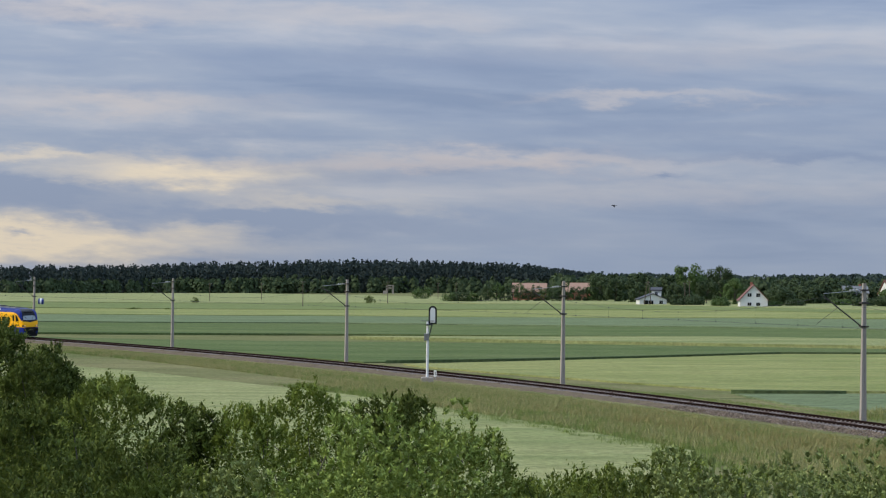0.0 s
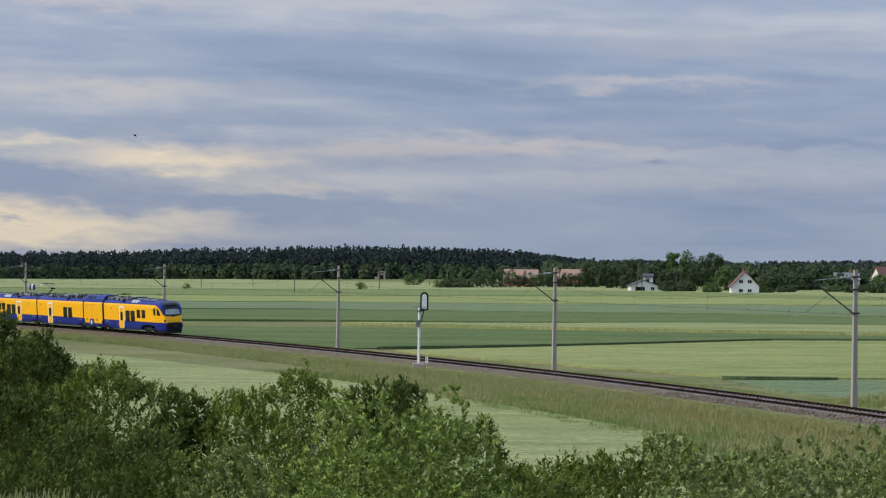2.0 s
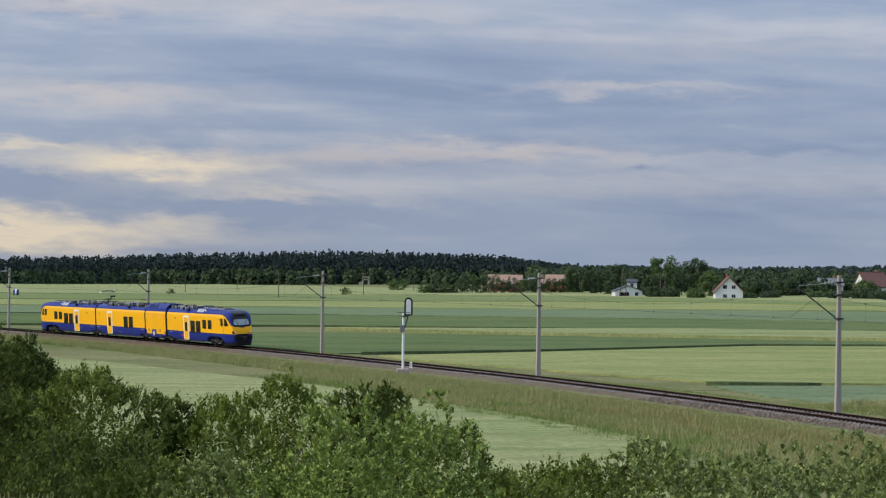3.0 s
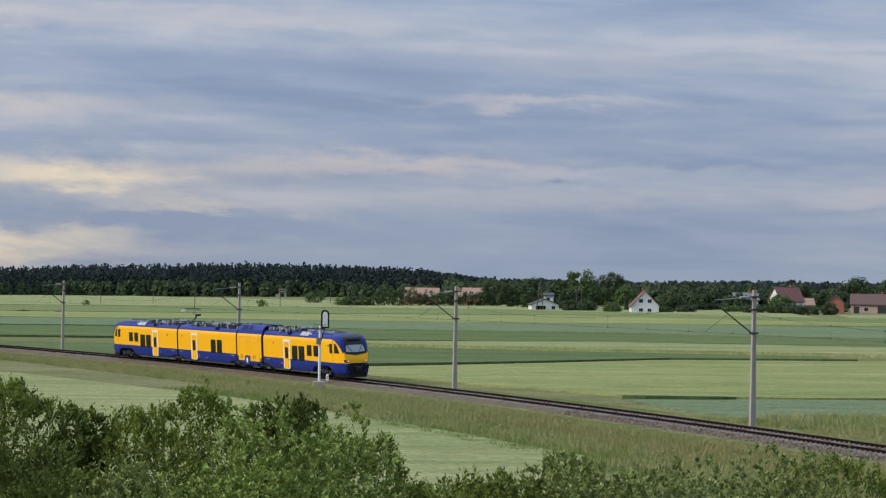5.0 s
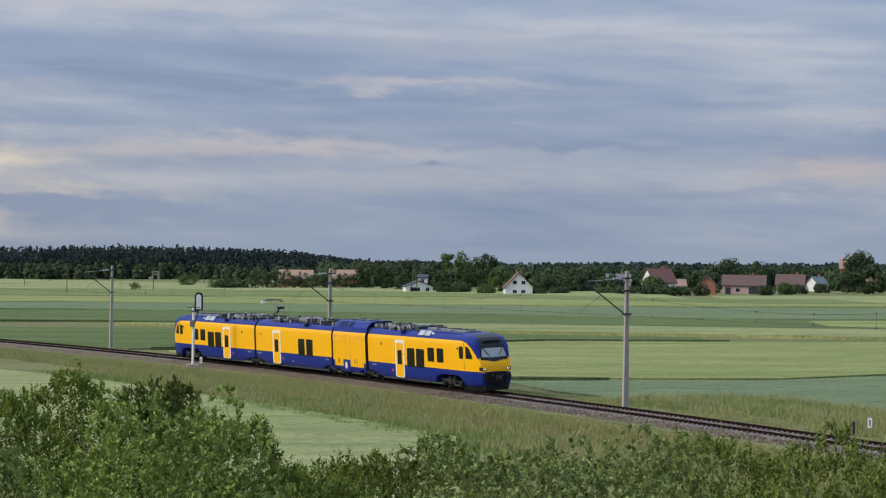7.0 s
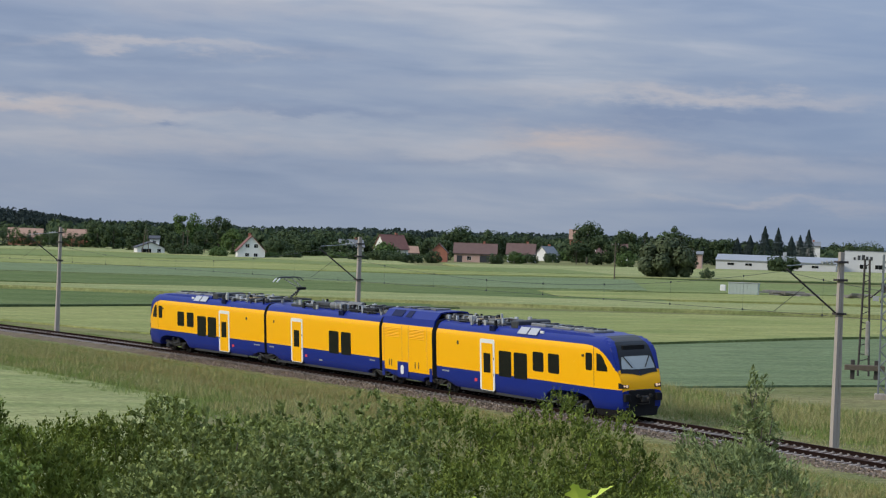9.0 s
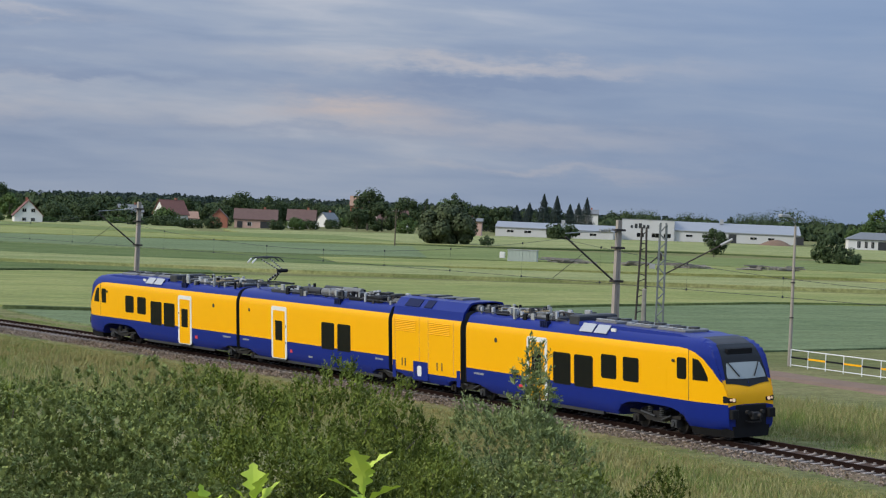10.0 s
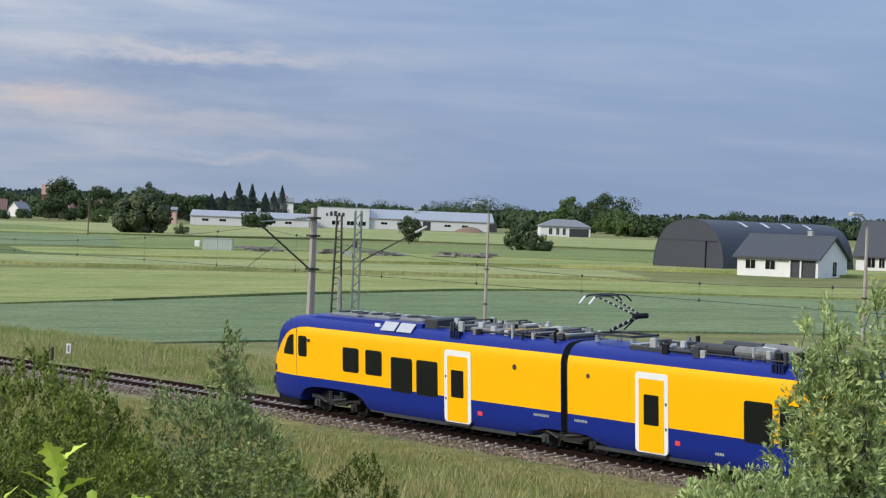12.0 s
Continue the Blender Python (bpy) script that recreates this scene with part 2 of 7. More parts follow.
RUST_BED = material("rust_stained_ballast", (0.095, 0.066, 0.052), 0.95, spec=0.05, vary=0.45, scale=1.2, fine=14, bump=0.06, coord="World")
STONE = material("loose_ballast", (0.25, 0.195, 0.15), 0.9, vary=0.2, island=0.4)
CONCRETE = material("weathered_concrete", (0.37, 0.325, 0.275), 0.85, vary=0.2, scale=1.5, fine=20, stretch=(1, 1, 0.2), dirt=((0.17, 0.15, 0.13), 0.5, 0.8, 0.8))
GALV = material("galvanised_steel", (0.34, 0.35, 0.35), 0.5, 0.6, vary=0.2)
MAST_STEEL = material("dull_galvanised_steel", (0.17, 0.19, 0.19), 0.65, 0.2, vary=0.2)
OLD_STEEL = material("rusted_dark_steel", (0.06, 0.05, 0.045), 0.75, 0.3, vary=0.3)
SOIL = material("bare_earth", (0.20, 0.13, 0.085), 0.95, vary=0.25, scale=0.4, fine=6, bump=0.05, coord="World")
WOOD_OLD = material("weathered_timber", (0.11, 0.085, 0.06), 0.85, vary=0.3, scale=2, fine=20)
PLASTER = material("white_render", (0.74, 0.73, 0.70), 0.85, vary=0.06, scale=0.5, fine=8, dirt=((0.55, 0.53, 0.49), 0.55, 0.85, 0.4))
PINK = material("pale_pink_render", (0.55, 0.37, 0.30), 0.85, vary=0.1, scale=0.5)
BRICK = material("red_brick_wall", (0.36, 0.14, 0.09), 0.85, vary=0.2, scale=1.0, fine=10)
ROOF_RED = material("red_roof_tiles", (0.18, 0.078, 0.06), 0.8, vary=0.2, scale=0.8, fine=10)
ROOF_OLD = material("faded_orange_tiles", (0.38, 0.235, 0.165), 0.85, vary=0.2, scale=0.6, fine=10)
ROOF_BROWN = material("brown_roof_tiles", (0.14, 0.082, 0.067), 0.8, vary=0.2, scale=0.8)
ROOF_DARK = material("graphite_roof_tiles", (0.05, 0.052, 0.058), 0.6, vary=0.15, scale=1.0)
HALL_SIDE = material("white_sheet_cladding", (0.60, 0.60, 0.58), 0.5, vary=0.05, scale=0.3, stretch=(1, 1, 0.3))
HALL_ROOF = material("pale_sheet_roof", (0.31, 0.32, 0.33), 0.5, 0.1, vary=0.08, scale=0.3)
HANGAR_SHEET = material("graphite_sheet", (0.045, 0.050, 0.064), 0.55, 0.1, vary=0.1, scale=0.3, fine=3)
SKYLIGHT = material("pale_rooflight", (0.55, 0.56, 0.56), 0.4, vary=0.05)
BARK = material("grey_bark", (0.10, 0.085, 0.065), 0.9, vary=0.3, scale=3, fine=20)
GREEN_BOX = material("pale_green_sheet", (0.42, 0.47, 0.42), 0.6, vary=0.1)
WOOD_PALE = material("ochre_lid", (0.42, 0.30, 0.13), 0.6, vary=0.15)
DEBRIS = material("old_boards", (0.26, 0.24, 0.21), 0.9, vary=0.35, island=0.4)

LEAF_DARK = leaf_material("dark_leaf", (0.028, 0.044, 0.010), (0.160, 0.200, 0.038))
LEAF_MID = leaf_material("mid_green_leaf", (0.044, 0.066, 0.013), (0.275, 0.335, 0.066))
LEAF_YELLOW = leaf_material("yellow_green_leaf", (0.054, 0.082, 0.012), (0.250, 0.310, 0.052))
LEAF_GREY = leaf_material("grey_willow_leaf", (0.070, 0.100, 0.029), (0.420, 0.480, 0.165))
LEAF_SILVER = leaf_material("silver_willow_leaf", (0.07, 0.100, 0.035), (0.42, 0.49, 0.20))
LEAF_PALE = leaf_material("pale_willow_leaf", (0.14, 0.19, 0.058), (0.56, 0.65, 0.27))
LEAF_SALLOW = leaf_material("sallow_leaf", (0.080, 0.125, 0.026), (0.46, 0.56, 0.145))
LEAF_WILLOW = leaf_material("far_willow_leaf", (0.05, 0.068, 0.034), (0.125, 0.150, 0.075))
LEAF_OAK = leaf_material("young_oak_leaf", (0.33, 0.47, 0.05), (0.60, 0.70, 0.12))
LEAF_TREE = leaf_material("tree_leaf", (0.032, 0.052, 0.026), (0.090, 0.125, 0.052))
LEAF_TREE_LIGHT = leaf_material("light_tree_leaf", (0.0510, 0.0900, 0.0285), (0.1237, 0.1800, 0.0562))
# needles with a bluish cast painted in for the air before the wood
LEAF_PINE_HAZE = leaf_material("hazy_pine_needle", (0.022, 0.034, 0.030), (0.042, 0.058, 0.050))
# distance haze is put into this leaf colour as a blue-grey tint
LEAF_FAR_HAZE = leaf_material("far_haze_leaf", (0.030, 0.048, 0.040), (0.062, 0.085, 0.065))
GRASS_DRY = leaf_material("seeding_grass", (0.20, 0.205, 0.070), (0.46, 0.43, 0.20))
GRASS_BROWN = leaf_material("flowering_grass", (0.19, 0.17, 0.06), (0.42, 0.36, 0.15))
GRASS_GREEN = leaf_material("green_grass", (0.120, 0.180, 0.048), (0.285, 0.340, 0.10))
MEADOW = crop_material("meadow", (0.1442, 0.165, 0.0594), (0.242, 0.225, 0.103))
BARLEY = crop_material("barley", (0.2082, 0.249, 0.08102), (0.3213, 0.3254, 0.1242))
WHEAT = crop_material("wheat", (0.1547, 0.1998, 0.07157), (0.2261, 0.2581, 0.09858))
RYE = crop_material("rye", (0.2261, 0.2637, 0.1013), (0.339, 0.3422, 0.1513))
BLUE_CROP = crop_material("rape_after_bloom", (0.1463, 0.192, 0.09504), (0.1957, 0.24, 0.1214))
DEEP_CROP = crop_material("beet", (0.09755, 0.1414, 0.04862), (0.1547, 0.1907, 0.07292))
MARGIN = crop_material("field_margin", (0.07416, 0.108, 0.04488), (0.1133, 0.145, 0.06072))


# ---- mesh helpers ----
class Build:
    """Collects verts, faces and material slots for one mesh."""

    def __init__(self):
        self.v, self.f, self.m = [], [], []

    def add(self, verts, faces, mat=0):
        o = len(self.v)
        self.v += [tuple(p) for p in verts]
        self.f += [tuple(i + o for i in f) for f in faces]
        self.m += [mat] * len(faces)
        return self

    def box(self, x0, x1, y0, y1, z0, z1, mat=0, c=0.0):
        """A box with chamfered upright and top edges of width c."""
        if c <= 0:
            vs = [(x, y, z) for z in (z0, z1) for x, y in ((x0, y0), (x1, y0), (x1, y1), (x0, y1))]
            return self.add(vs, [(3, 2, 1, 0), (4, 5, 6, 7), (0, 1, 5, 4), (1, 2, 6, 5), (2, 3, 7, 6), (3, 0, 4, 7)], mat)
        def ring(e, z):
            return [(x0 + e + c, y0 + e, z), (x1 - e - c, y0 + e, z), (x1 - e, y0 + e + c, z), (x1 - e, y1 - e - c, z), (x1 - e - c, y1 - e, z), (x0 + e + c, y1 - e, z), (x0 + e, y1 - e - c, z), (x0 + e, y0 + e + c, z)]
        return self.rings([ring(0, z0), ring(0, z1 - c), ring(c, z1)], mat)

    def rings(self, rs, mat=0, caps=True, closed=True):
        n = len(rs[0])
        vs = [p for r in rs for p in r]
        fs = []
        for k in range(len(rs) - 1):
            for i in range(n if closed else n - 1):
                j = (i + 1) % n
                fs.append((k * n + i, k * n + j, (k + 1) * n + j, (k + 1) * n + i))
        if caps and closed:
            fs.append(tuple(range(n))[::-1])
            fs.append(tuple((len(rs) - 1) * n + i for i in range(n)))
        return self.add(vs, fs, mat)

    def tube(self, pts, r, mat=0, n=8, r1=None):
        """A round bar through the points, of radius r, or tapering to r1."""
        pts = [Vector(p) for p in pts]
        rs = []
        for i, p in enumerate(pts):
            d = (pts[min(i + 1, len(pts) - 1)] - pts[max(i - 1, 0)]).normalized()
            a = d.cross(Vector((0, 0, 1)) if abs(d.z) < 0.95 else Vector((1, 0, 0))).normalized()
            b = d.cross(a)
            rr = r if r1 is None else r + (r1 - r) * i / (len(pts) - 1)
            rs.append([p + (a * math.cos(q) + b * math.sin(q)) * rr for q in (2 * math.pi * k / n for k in range(n))])
        return self.rings(rs, mat)

    def prism(self, poly, d0, d1, axis, mat=0):
        """A flat outline drawn out along an axis: 'x', 'y' or 'z'."""
        def at(p, d):
            a, b = p
            return (d, a, b) if axis == "x" else (a, d, b) if axis == "y" else (a, b, d)
        return self.rings([[at(p, d0) for p in poly], [at(p, d1) for p in poly]], mat)

    def mesh(self, name, mats):
        me = bpy.data.meshes.new(name)
        me.from_pydata(self.v, [], self.f)
        for m in mats:
            me.materials.append(m)
        me.polygons.foreach_set("material_index", self.m)
        bm = bmesh.new()
        bm.from_mesh(me)
        bmesh.ops.recalc_face_normals(bm, faces=bm.faces)
        bm.to_mesh(me)
        bm.free()
        return me


def part(name, b, mats, parent=None, label="", smooth=False, at=None):
    """Links a Build as one mesh object under a thing or a part."""
    mats = mats if isinstance(mats, (list, tuple)) else [mats]
    me = b.mesh(name, mats) if isinstance(b, Build) else b
    ob = new(name, me)
    if smooth:
        me.polygons.foreach_set("use_smooth", [True] * len(me.polygons))
        me.set_sharp_from_angle(angle=radians(40))
    if parent:
        ob.parent = parent
    if at is not None:
        ob.matrix_basis = at
    if label:
        ob["label"] = label
    return ob


def thing(name, m, label, category, group="", kind=""):
    ob = new(name)
    ob.matrix_basis = m
    ob.empty_display_size = 0.3
    return tagged(ob, label, category, group, kind)


def fast_mesh(name, verts, k, mats, index=None):
    """A mesh of many separate k-cornered faces from an (n*k, 3) array."""
    n = len(verts) // k
    me = bpy.data.meshes.new(name)
    me.vertices.add(len(verts))
    me.vertices.foreach_set("co", np.asarray(verts, np.float32).ravel())
    me.loops.add(n * k)
    me.loops.foreach_set("vertex_index", np.arange(n * k, dtype=np.int32))
    me.polygons.add(n)
    me.polygons.foreach_set("loop_start", np.arange(0, n * k, k, dtype=np.int32))
    me.polygons.foreach_set("loop_total", np.full(n, k, np.int32))
    for m in mats:
        me.materials.append(m)
    if index is not None:
        me.polygons.foreach_set("material_index", np.asarray(index, np.int32))
    me.update(calc_edges=True)
    return me


def units(rng, n):
    v = rng.normal(size=(n, 3))
    return v / np.linalg.norm(v, axis=1)[:, None]


def leaf_quads(rng, p, length, width, up=0.0, face=None):
    """Pointed leaf blades at the points p, turned at random or roughly across the directions face, as quads."""
    n = len(p)
    if face is not None:
        f = face + 0.55 * units(rng, n)
        f /= np.linalg.norm(f, axis=1)[:, None]
        a = np.cross(f, units(rng, n))
        a /= np.linalg.norm(a, axis=1)[:, None] + 1e-9
        b = np.cross(f, a)
        s = rng.uniform(0.6, 1.25, (n, 1))
        a, b = a * s * length / 2, b * s * width / 2
        return np.stack([p - a, p + b - a * 0.1, p + a, p - b - a * 0.1], 1).reshape(-1, 3)
    a = units(rng, n)
    a[:, 2] += up
    a /= np.linalg.norm(a, axis=1)[:, None]
    b = np.cross(a, units(rng, n))
    b /= np.linalg.norm(b, axis=1)[:, None] + 1e-9
    s = rng.uniform(0.6, 1.25, (n, 1))
    a, b = a * s * length / 2, b * s * width / 2
    return np.stack([p - a, p + b - a * 0.1, p + a, p - b - a * 0.1], 1).reshape(-1, 3)


# ---- ground ----
def ground_z(x, y):
    """Nearly level fields that climb to the right, with the road bank under the viewpoint."""
    x, y = np.asarray(x, float), np.asarray(y, float)
    w = 0.018 * x + 0.0028 * y - 1.2
    z = -0.6 + 10 * np.tanh(np.logaddexp(0, w / 0.5) * 0.05)
    k = np.clip((40 - np.hypot(x, y)) / 30, 0, 1)
    return z + 7.0 * k * k * (3 - 2 * k)


def make_ground():
    rr = np.concatenate([[0.0], np.geomspace(1.5, 4900, 110)])
    n = 240
    an = np.linspace(0, 2 * np.pi, n, endpoint=False)
    R, A = np.meshgrid(rr[1:], an, indexing="ij")
    X, Y = R * np.sin(A), R * np.cos(A)
    Z = ground_z(X, Y)
    b = Build()
    b.v = [(0, 0, float(ground_z(0, 0)))] + [tuple(p) for p in np.stack([X.ravel(), Y.ravel(), Z.ravel()], 1)]
    b.f = [(0, 1 + i, 1 + (i + 1) % n) for i in range(n)]
    for k in range(len(rr) - 2):
        for i in range(n):
            j = (i + 1) % n
            b.f.append((1 + k * n + i, 1 + (k + 1) * n + i, 1 + (k + 1) * n + j, 1 + k * n + j))
    b.m = [0] * len(b.f)
    ob = part("ground", b, MEADOW, smooth=True)
    tagged(ob, "rolling green meadow and field ground", "ground", kind="structure")


make_ground()


def field(name, near, far, mat, label, h=0.25, n=40):
    """A crop standing h metres high between a near and a far edge, each a short polyline, laid on the ground."""
    def along(line, f):
        line = [Vector((*p, 0)) for p in line]
        ds = [0]
        for a, c in zip(line, line[1:]):
            ds.append(ds[-1] + (c - a).length)
        d = f * ds[-1]
        for i in range(len(line) - 1):
            if d <= ds[i + 1] + 1e-6:
                return line[i].lerp(line[i + 1], (d - ds[i]) / max(ds[i + 1] - ds[i], 1e-6))
        return line[-1]
    m = 8
    b = Build()
    top = []
    for i in range(n + 1):
        p, q = along(near, i / n), along(far, i / n)
        wob = 0.5 * noise.noise((p.x * 0.04, p.y * 0.04, h * 9))
        row = []
        for j in range(m + 1):
            r = p.lerp(q, j / m)
            y = r.y + (wob if 0 < j < m else wob * 0.6)
            row.append((r.x, y, float(ground_z(r.x, y)) + h))
        top.append(row)
    vs = [p for row in top for p in row]
    fs = [(i * (m + 1) + j, (i + 1) * (m + 1) + j, (i + 1) * (m + 1) + j + 1, i * (m + 1) + j + 1) for i in range(n) for j in range(m)]
    b.add(vs, fs)
    rim = [i * (m + 1) for i in range(n + 1)] + [n * (m + 1) + j for j in range(1, m + 1)] + [i * (m + 1) + m for i in range(n - 1, -1, -1)] + [j for j in range(m - 1, 0, -1)]
    loop = [vs[i] for i in rim]
    b.rings([[(x, y, z - h - 0.15) for x, y, z in loop], loop], caps=False)
    return tagged(part(name, b, mat), label, "field", "crop fields", "stuff")


FIELDS = [
    ("rye_field", [(-420, 815), (-40, 926), (60, 832), (130, 640)], [(-620, 1500), (-160, 1700), (70, 1000), (150, 800)], RYE, "pale grey-green rye field before the woods", 0.5),
    ("wheat_field", [(-330, 690), (-30, 720), (70, 690), (125, 560), (160, 545)], [(-400, 800), (-40, 915), (60, 825), (128, 640), (165, 620)], WHEAT, "green wheat strip across the plain", 0.45),
    ("meadow_strip", [(-300, 560), (-25, 590), (63, 548), (115, 520), (150, 515)], [(-325, 680), (-30, 712), (70, 682), (122, 560), (158, 545)], BARLEY, "light green barley strip", 0.4),
    ("blue_green_field", [(-260, 425), (-21, 486), (54, 443), (88, 400), (120, 392)], [(-300, 548), (-25, 578), (63, 538), (110, 500), (146, 488)], BLUE_CROP, "blue-green crop strip", 0.45),
    ("beet_field", [(-230, 345), (-16, 385), (42, 372), (86, 335), (105, 330)], [(-258, 418), (-21, 478), (54, 438), (86, 396), (112, 390)], DEEP_CROP, "darker green beet strip", 0.35),
    ("barley_strip", [(-14, 361), (40, 325), (84, 295), (116, 280), (150, 262)], [(-14, 363), (42, 366), (88, 332), (120, 318), (160, 290)], RYE, "pale yellow-green barley strip", 0.5),
    ("clover_field", [(-62, 346), (-33, 302), (-8, 254), (14, 272), (41, 296), (62, 292)], [(-88, 374), (-50, 348), (-14, 342), (14, 337), (40, 322), (64, 306)], DEEP_CROP, "mid-green clover field beside the railway", 0.14),
    ("spring_barley", [(-2, 242), (10, 218), (24, 192), (46, 191), (83, 217), (107, 230), (146, 214), (170, 190)], [(-4, 250), (14, 266), (41, 290), (66, 287), (92, 282), (120, 270), (150, 256), (190, 225)], BARLEY, "light green spring barley beside the railway", 0.14),
    ("rape_field", [(25, 170), (31, 152), (38, 139), (53, 144), (66, 147), (88, 157), (118, 149), (150, 133)], [(23, 186), (46, 188), (83, 214), (107, 227), (121, 227), (146, 210), (172, 186)], BLUE_CROP, "blue-green rape field beyond the siding", 0.14),
    ("oat_field", [(92, 345), (128, 330), (164, 318), (200, 280), (240, 240)], [(98, 382), (128, 378), (164, 375), (196, 330), (236, 290)], BARLEY, "light green oat strip", 0.4),
    ("fallow_field", [(104, 392), (140, 388), (168, 382), (200, 340), (240, 300)], [(112, 520), (150, 512), (186, 470), (236, 420), (300, 360)], WHEAT, "green fallow land with old boards", 0.3),
    ("far_barley", [(130, 545), (172, 516), (218, 508), (250, 452), (320, 380)], [(150, 700), (200, 700), (300, 690), (330, 600), (400, 480)], RYE, "pale barley field before the village", 0.4),
]
for row in FIELDS:
    field(*row)
field("near_barley", [(-70, 214), (-42, 160), (-16, 96), (-4, 66), (7, 58)], [(-62, 276), (-27, 220), (-6, 178), (5, 148), (13, 122)], RYE, "pale green barley field below the railway bank", 0.14)

MARGINS = [
    ([(-430, 808), (-40, 919), (60, 826), (128, 640)], 9), ([(-330, 685), (-30, 715), (70, 685), (124, 556)], 6), ([(-300, 551), (-25, 581), (63, 541), (112, 512), (148, 505)], 9),
    ([(-258, 420), (-21, 480), (54, 440)], 5), ([(-6, 254), (14, 268), (41, 292), (64, 288)], 4.5), ([(23, 188.6), (27, 188.2), (32, 187.6)], 4), ([(60, 198), (83, 215), (107, 228), (121, 228), (146, 212), (170, 188)], 1.6),
    ([(120, 541), (172, 511), (218, 503), (250, 447), (318, 376)], 9), ([(100, 385), (130, 381), (166, 377), (198, 334), (238, 293)], 5)]
for line, w in MARGINS:
    near, far = [], []
    ds = np.concatenate([[0], np.cumsum([math.dist(a, c) for a, c in zip(line, line[1:])])])
    for k in range(41):
        f = k / 40
        x, y = np.interp(f * ds[-1], ds, [p[0] for p in line]), np.interp(f * ds[-1], ds, [p[1] for p in line])
        # ragged width, thinning out to nothing at both ends
        g = w * 0.28 * min(1.0, 5 * f, 5 * (1 - f)) * (0.55 + 0.9 * abs(noise.noise((x * 0.035, y * 0.035, w))) + 0.02)
        near.append((float(x), float(y) - g))
        far.append((float(x), float(y) + g))
    field("field_margin", near, far, WHEAT if w == 1.6 else MARGIN, "dark grassy margin between fields", 0.34, 80)

# ---- railway ----
TRACK = (-0.0453743, 0.0199123, -0.1996524, -7.8511629, -29.4838348, 23.4142901)
CANT = radians(3.4)
_y = np.linspace(470, -80, 5501)
_x = np.polyval(TRACK, (_y - 150) / 100)
_s = np.concatenate([[0], np.cumsum(np.hypot(np.diff(_x), np.diff(_y)))])
_s -= np.interp(-100, -_y, _s)


def on_track(s):
    return float(np.interp(s, _s, _x)), float(np.interp(s, _s, _y))


def track_pose(s, lean=True, back=False):
    (x0, y0), (x1, y1) = on_track(s - 0.5), on_track(s + 0.5)
    x, y = on_track(s)
    a = math.degrees(math.atan2(y1 - y0, x1 - x0))
    c = math.degrees(CANT) if lean else 0
    return pose(x, y, 0, -c if back else c, 0, a + (180 if back else 0))


def sweep(profile, s0, s1, step, mat, closed=True, jitter=0.0, lean=True):
    """A profile of (side, height) drawn along the track; side is positive to the left of travel."""
    b = Build()
    rs = []
    n = int((s1 - s0) / step)
    rng = np.random.default_rng(5)
    for i in range(n + 1):
        m = track_pose(s0 + (s1 - s0) * i / n, lean)
        rs.append([m @ Vector((0, a + rng.normal(0, jitter) if jitter else a, c + (rng.normal(0, jitter * 0.5) if jitter else 0))) for a, c in profile])
    return b.rings(rs, mat, closed=closed)


def track_side(p):
    """Metres to the side of the track's middle line."""
    k = int(np.argmin((_x - p[0]) ** 2 + (_y - p[1]) ** 2))
    return math.hypot(_x[k] - p[0], _y[k] - p[1])


def make_track():
    bed = sweep([(4.2, -0.95), (2.35, -0.34), (1.75, -0.215), (1.30, -0.20), (0.0, -0.215), (-1.30, -0.20), (-1.75, -0.215), (-2.35, -0.26), (-3.4, -0.335), (-4.3, -0.75)], -380, 125, 0.8, 0, closed=False, jitter=0.05)
    bed.m = [1 if abs(sum(track_side(bed.v[i]) for i in f) / len(f)) < 1.28 else 0 for f in bed.f]
    tagged(part("ballast_bed", bed, [BALLAST, RUST_BED]), "grey crushed-stone ballast under the railway line", "ballast", kind="structure")
    rng = np.random.default_rng(8)
    n = 42000
    s = rng.uniform(-70, 70, n)
    side = rng.uniform(-3.6, -1.2, n)
    pts = np.array([track_pose(a) @ Vector((0, c, -0.21 - max(0, -c - 1.75) * 0.055)) for a, c in zip(s, side)])
    q = leaf_quads(rng, pts + rng.normal(0, 0.02, (n, 3)), 0.11, 0.10)
    st = new("ballast_stones", fast_mesh("ballast_stones", q, 4, [STONE]))
    tagged(st, "loose grey ballast stones on the shoulder", "ballast", kind="stuff")
    for side, nm in ((0.75, "far_rail"), (-0.75, "near_rail")):
        prof = [(side - 0.075, -0.17), (side + 0.075, -0.17), (side + 0.02, -0.13), (side + 0.02, -0.045), (side + 0.036, -0.035), (side + 0.036, -0.004), (side - 0.036, -0.004), (side - 0.036, -0.035), (side - 0.02, -0.045), (side - 0.02, -0.13)]
        tagged(part("rail", sweep(prof, -380, 125, 1.5, 0), RAIL_RUST), "brown rusted steel rail of the line", "rail", "rails", "structure")
        head = [(side - 0.03, -0.004), (side + 0.03, -0.004), (side + 0.03, 0.0), (side - 0.03, 0.0)]
        tagged(part("rail_head", sweep(head, -380, 125, 1.5, 0), RAIL_TOP), "bright worn running surface of the rail", "rail", "rails", "structure")


make_track()


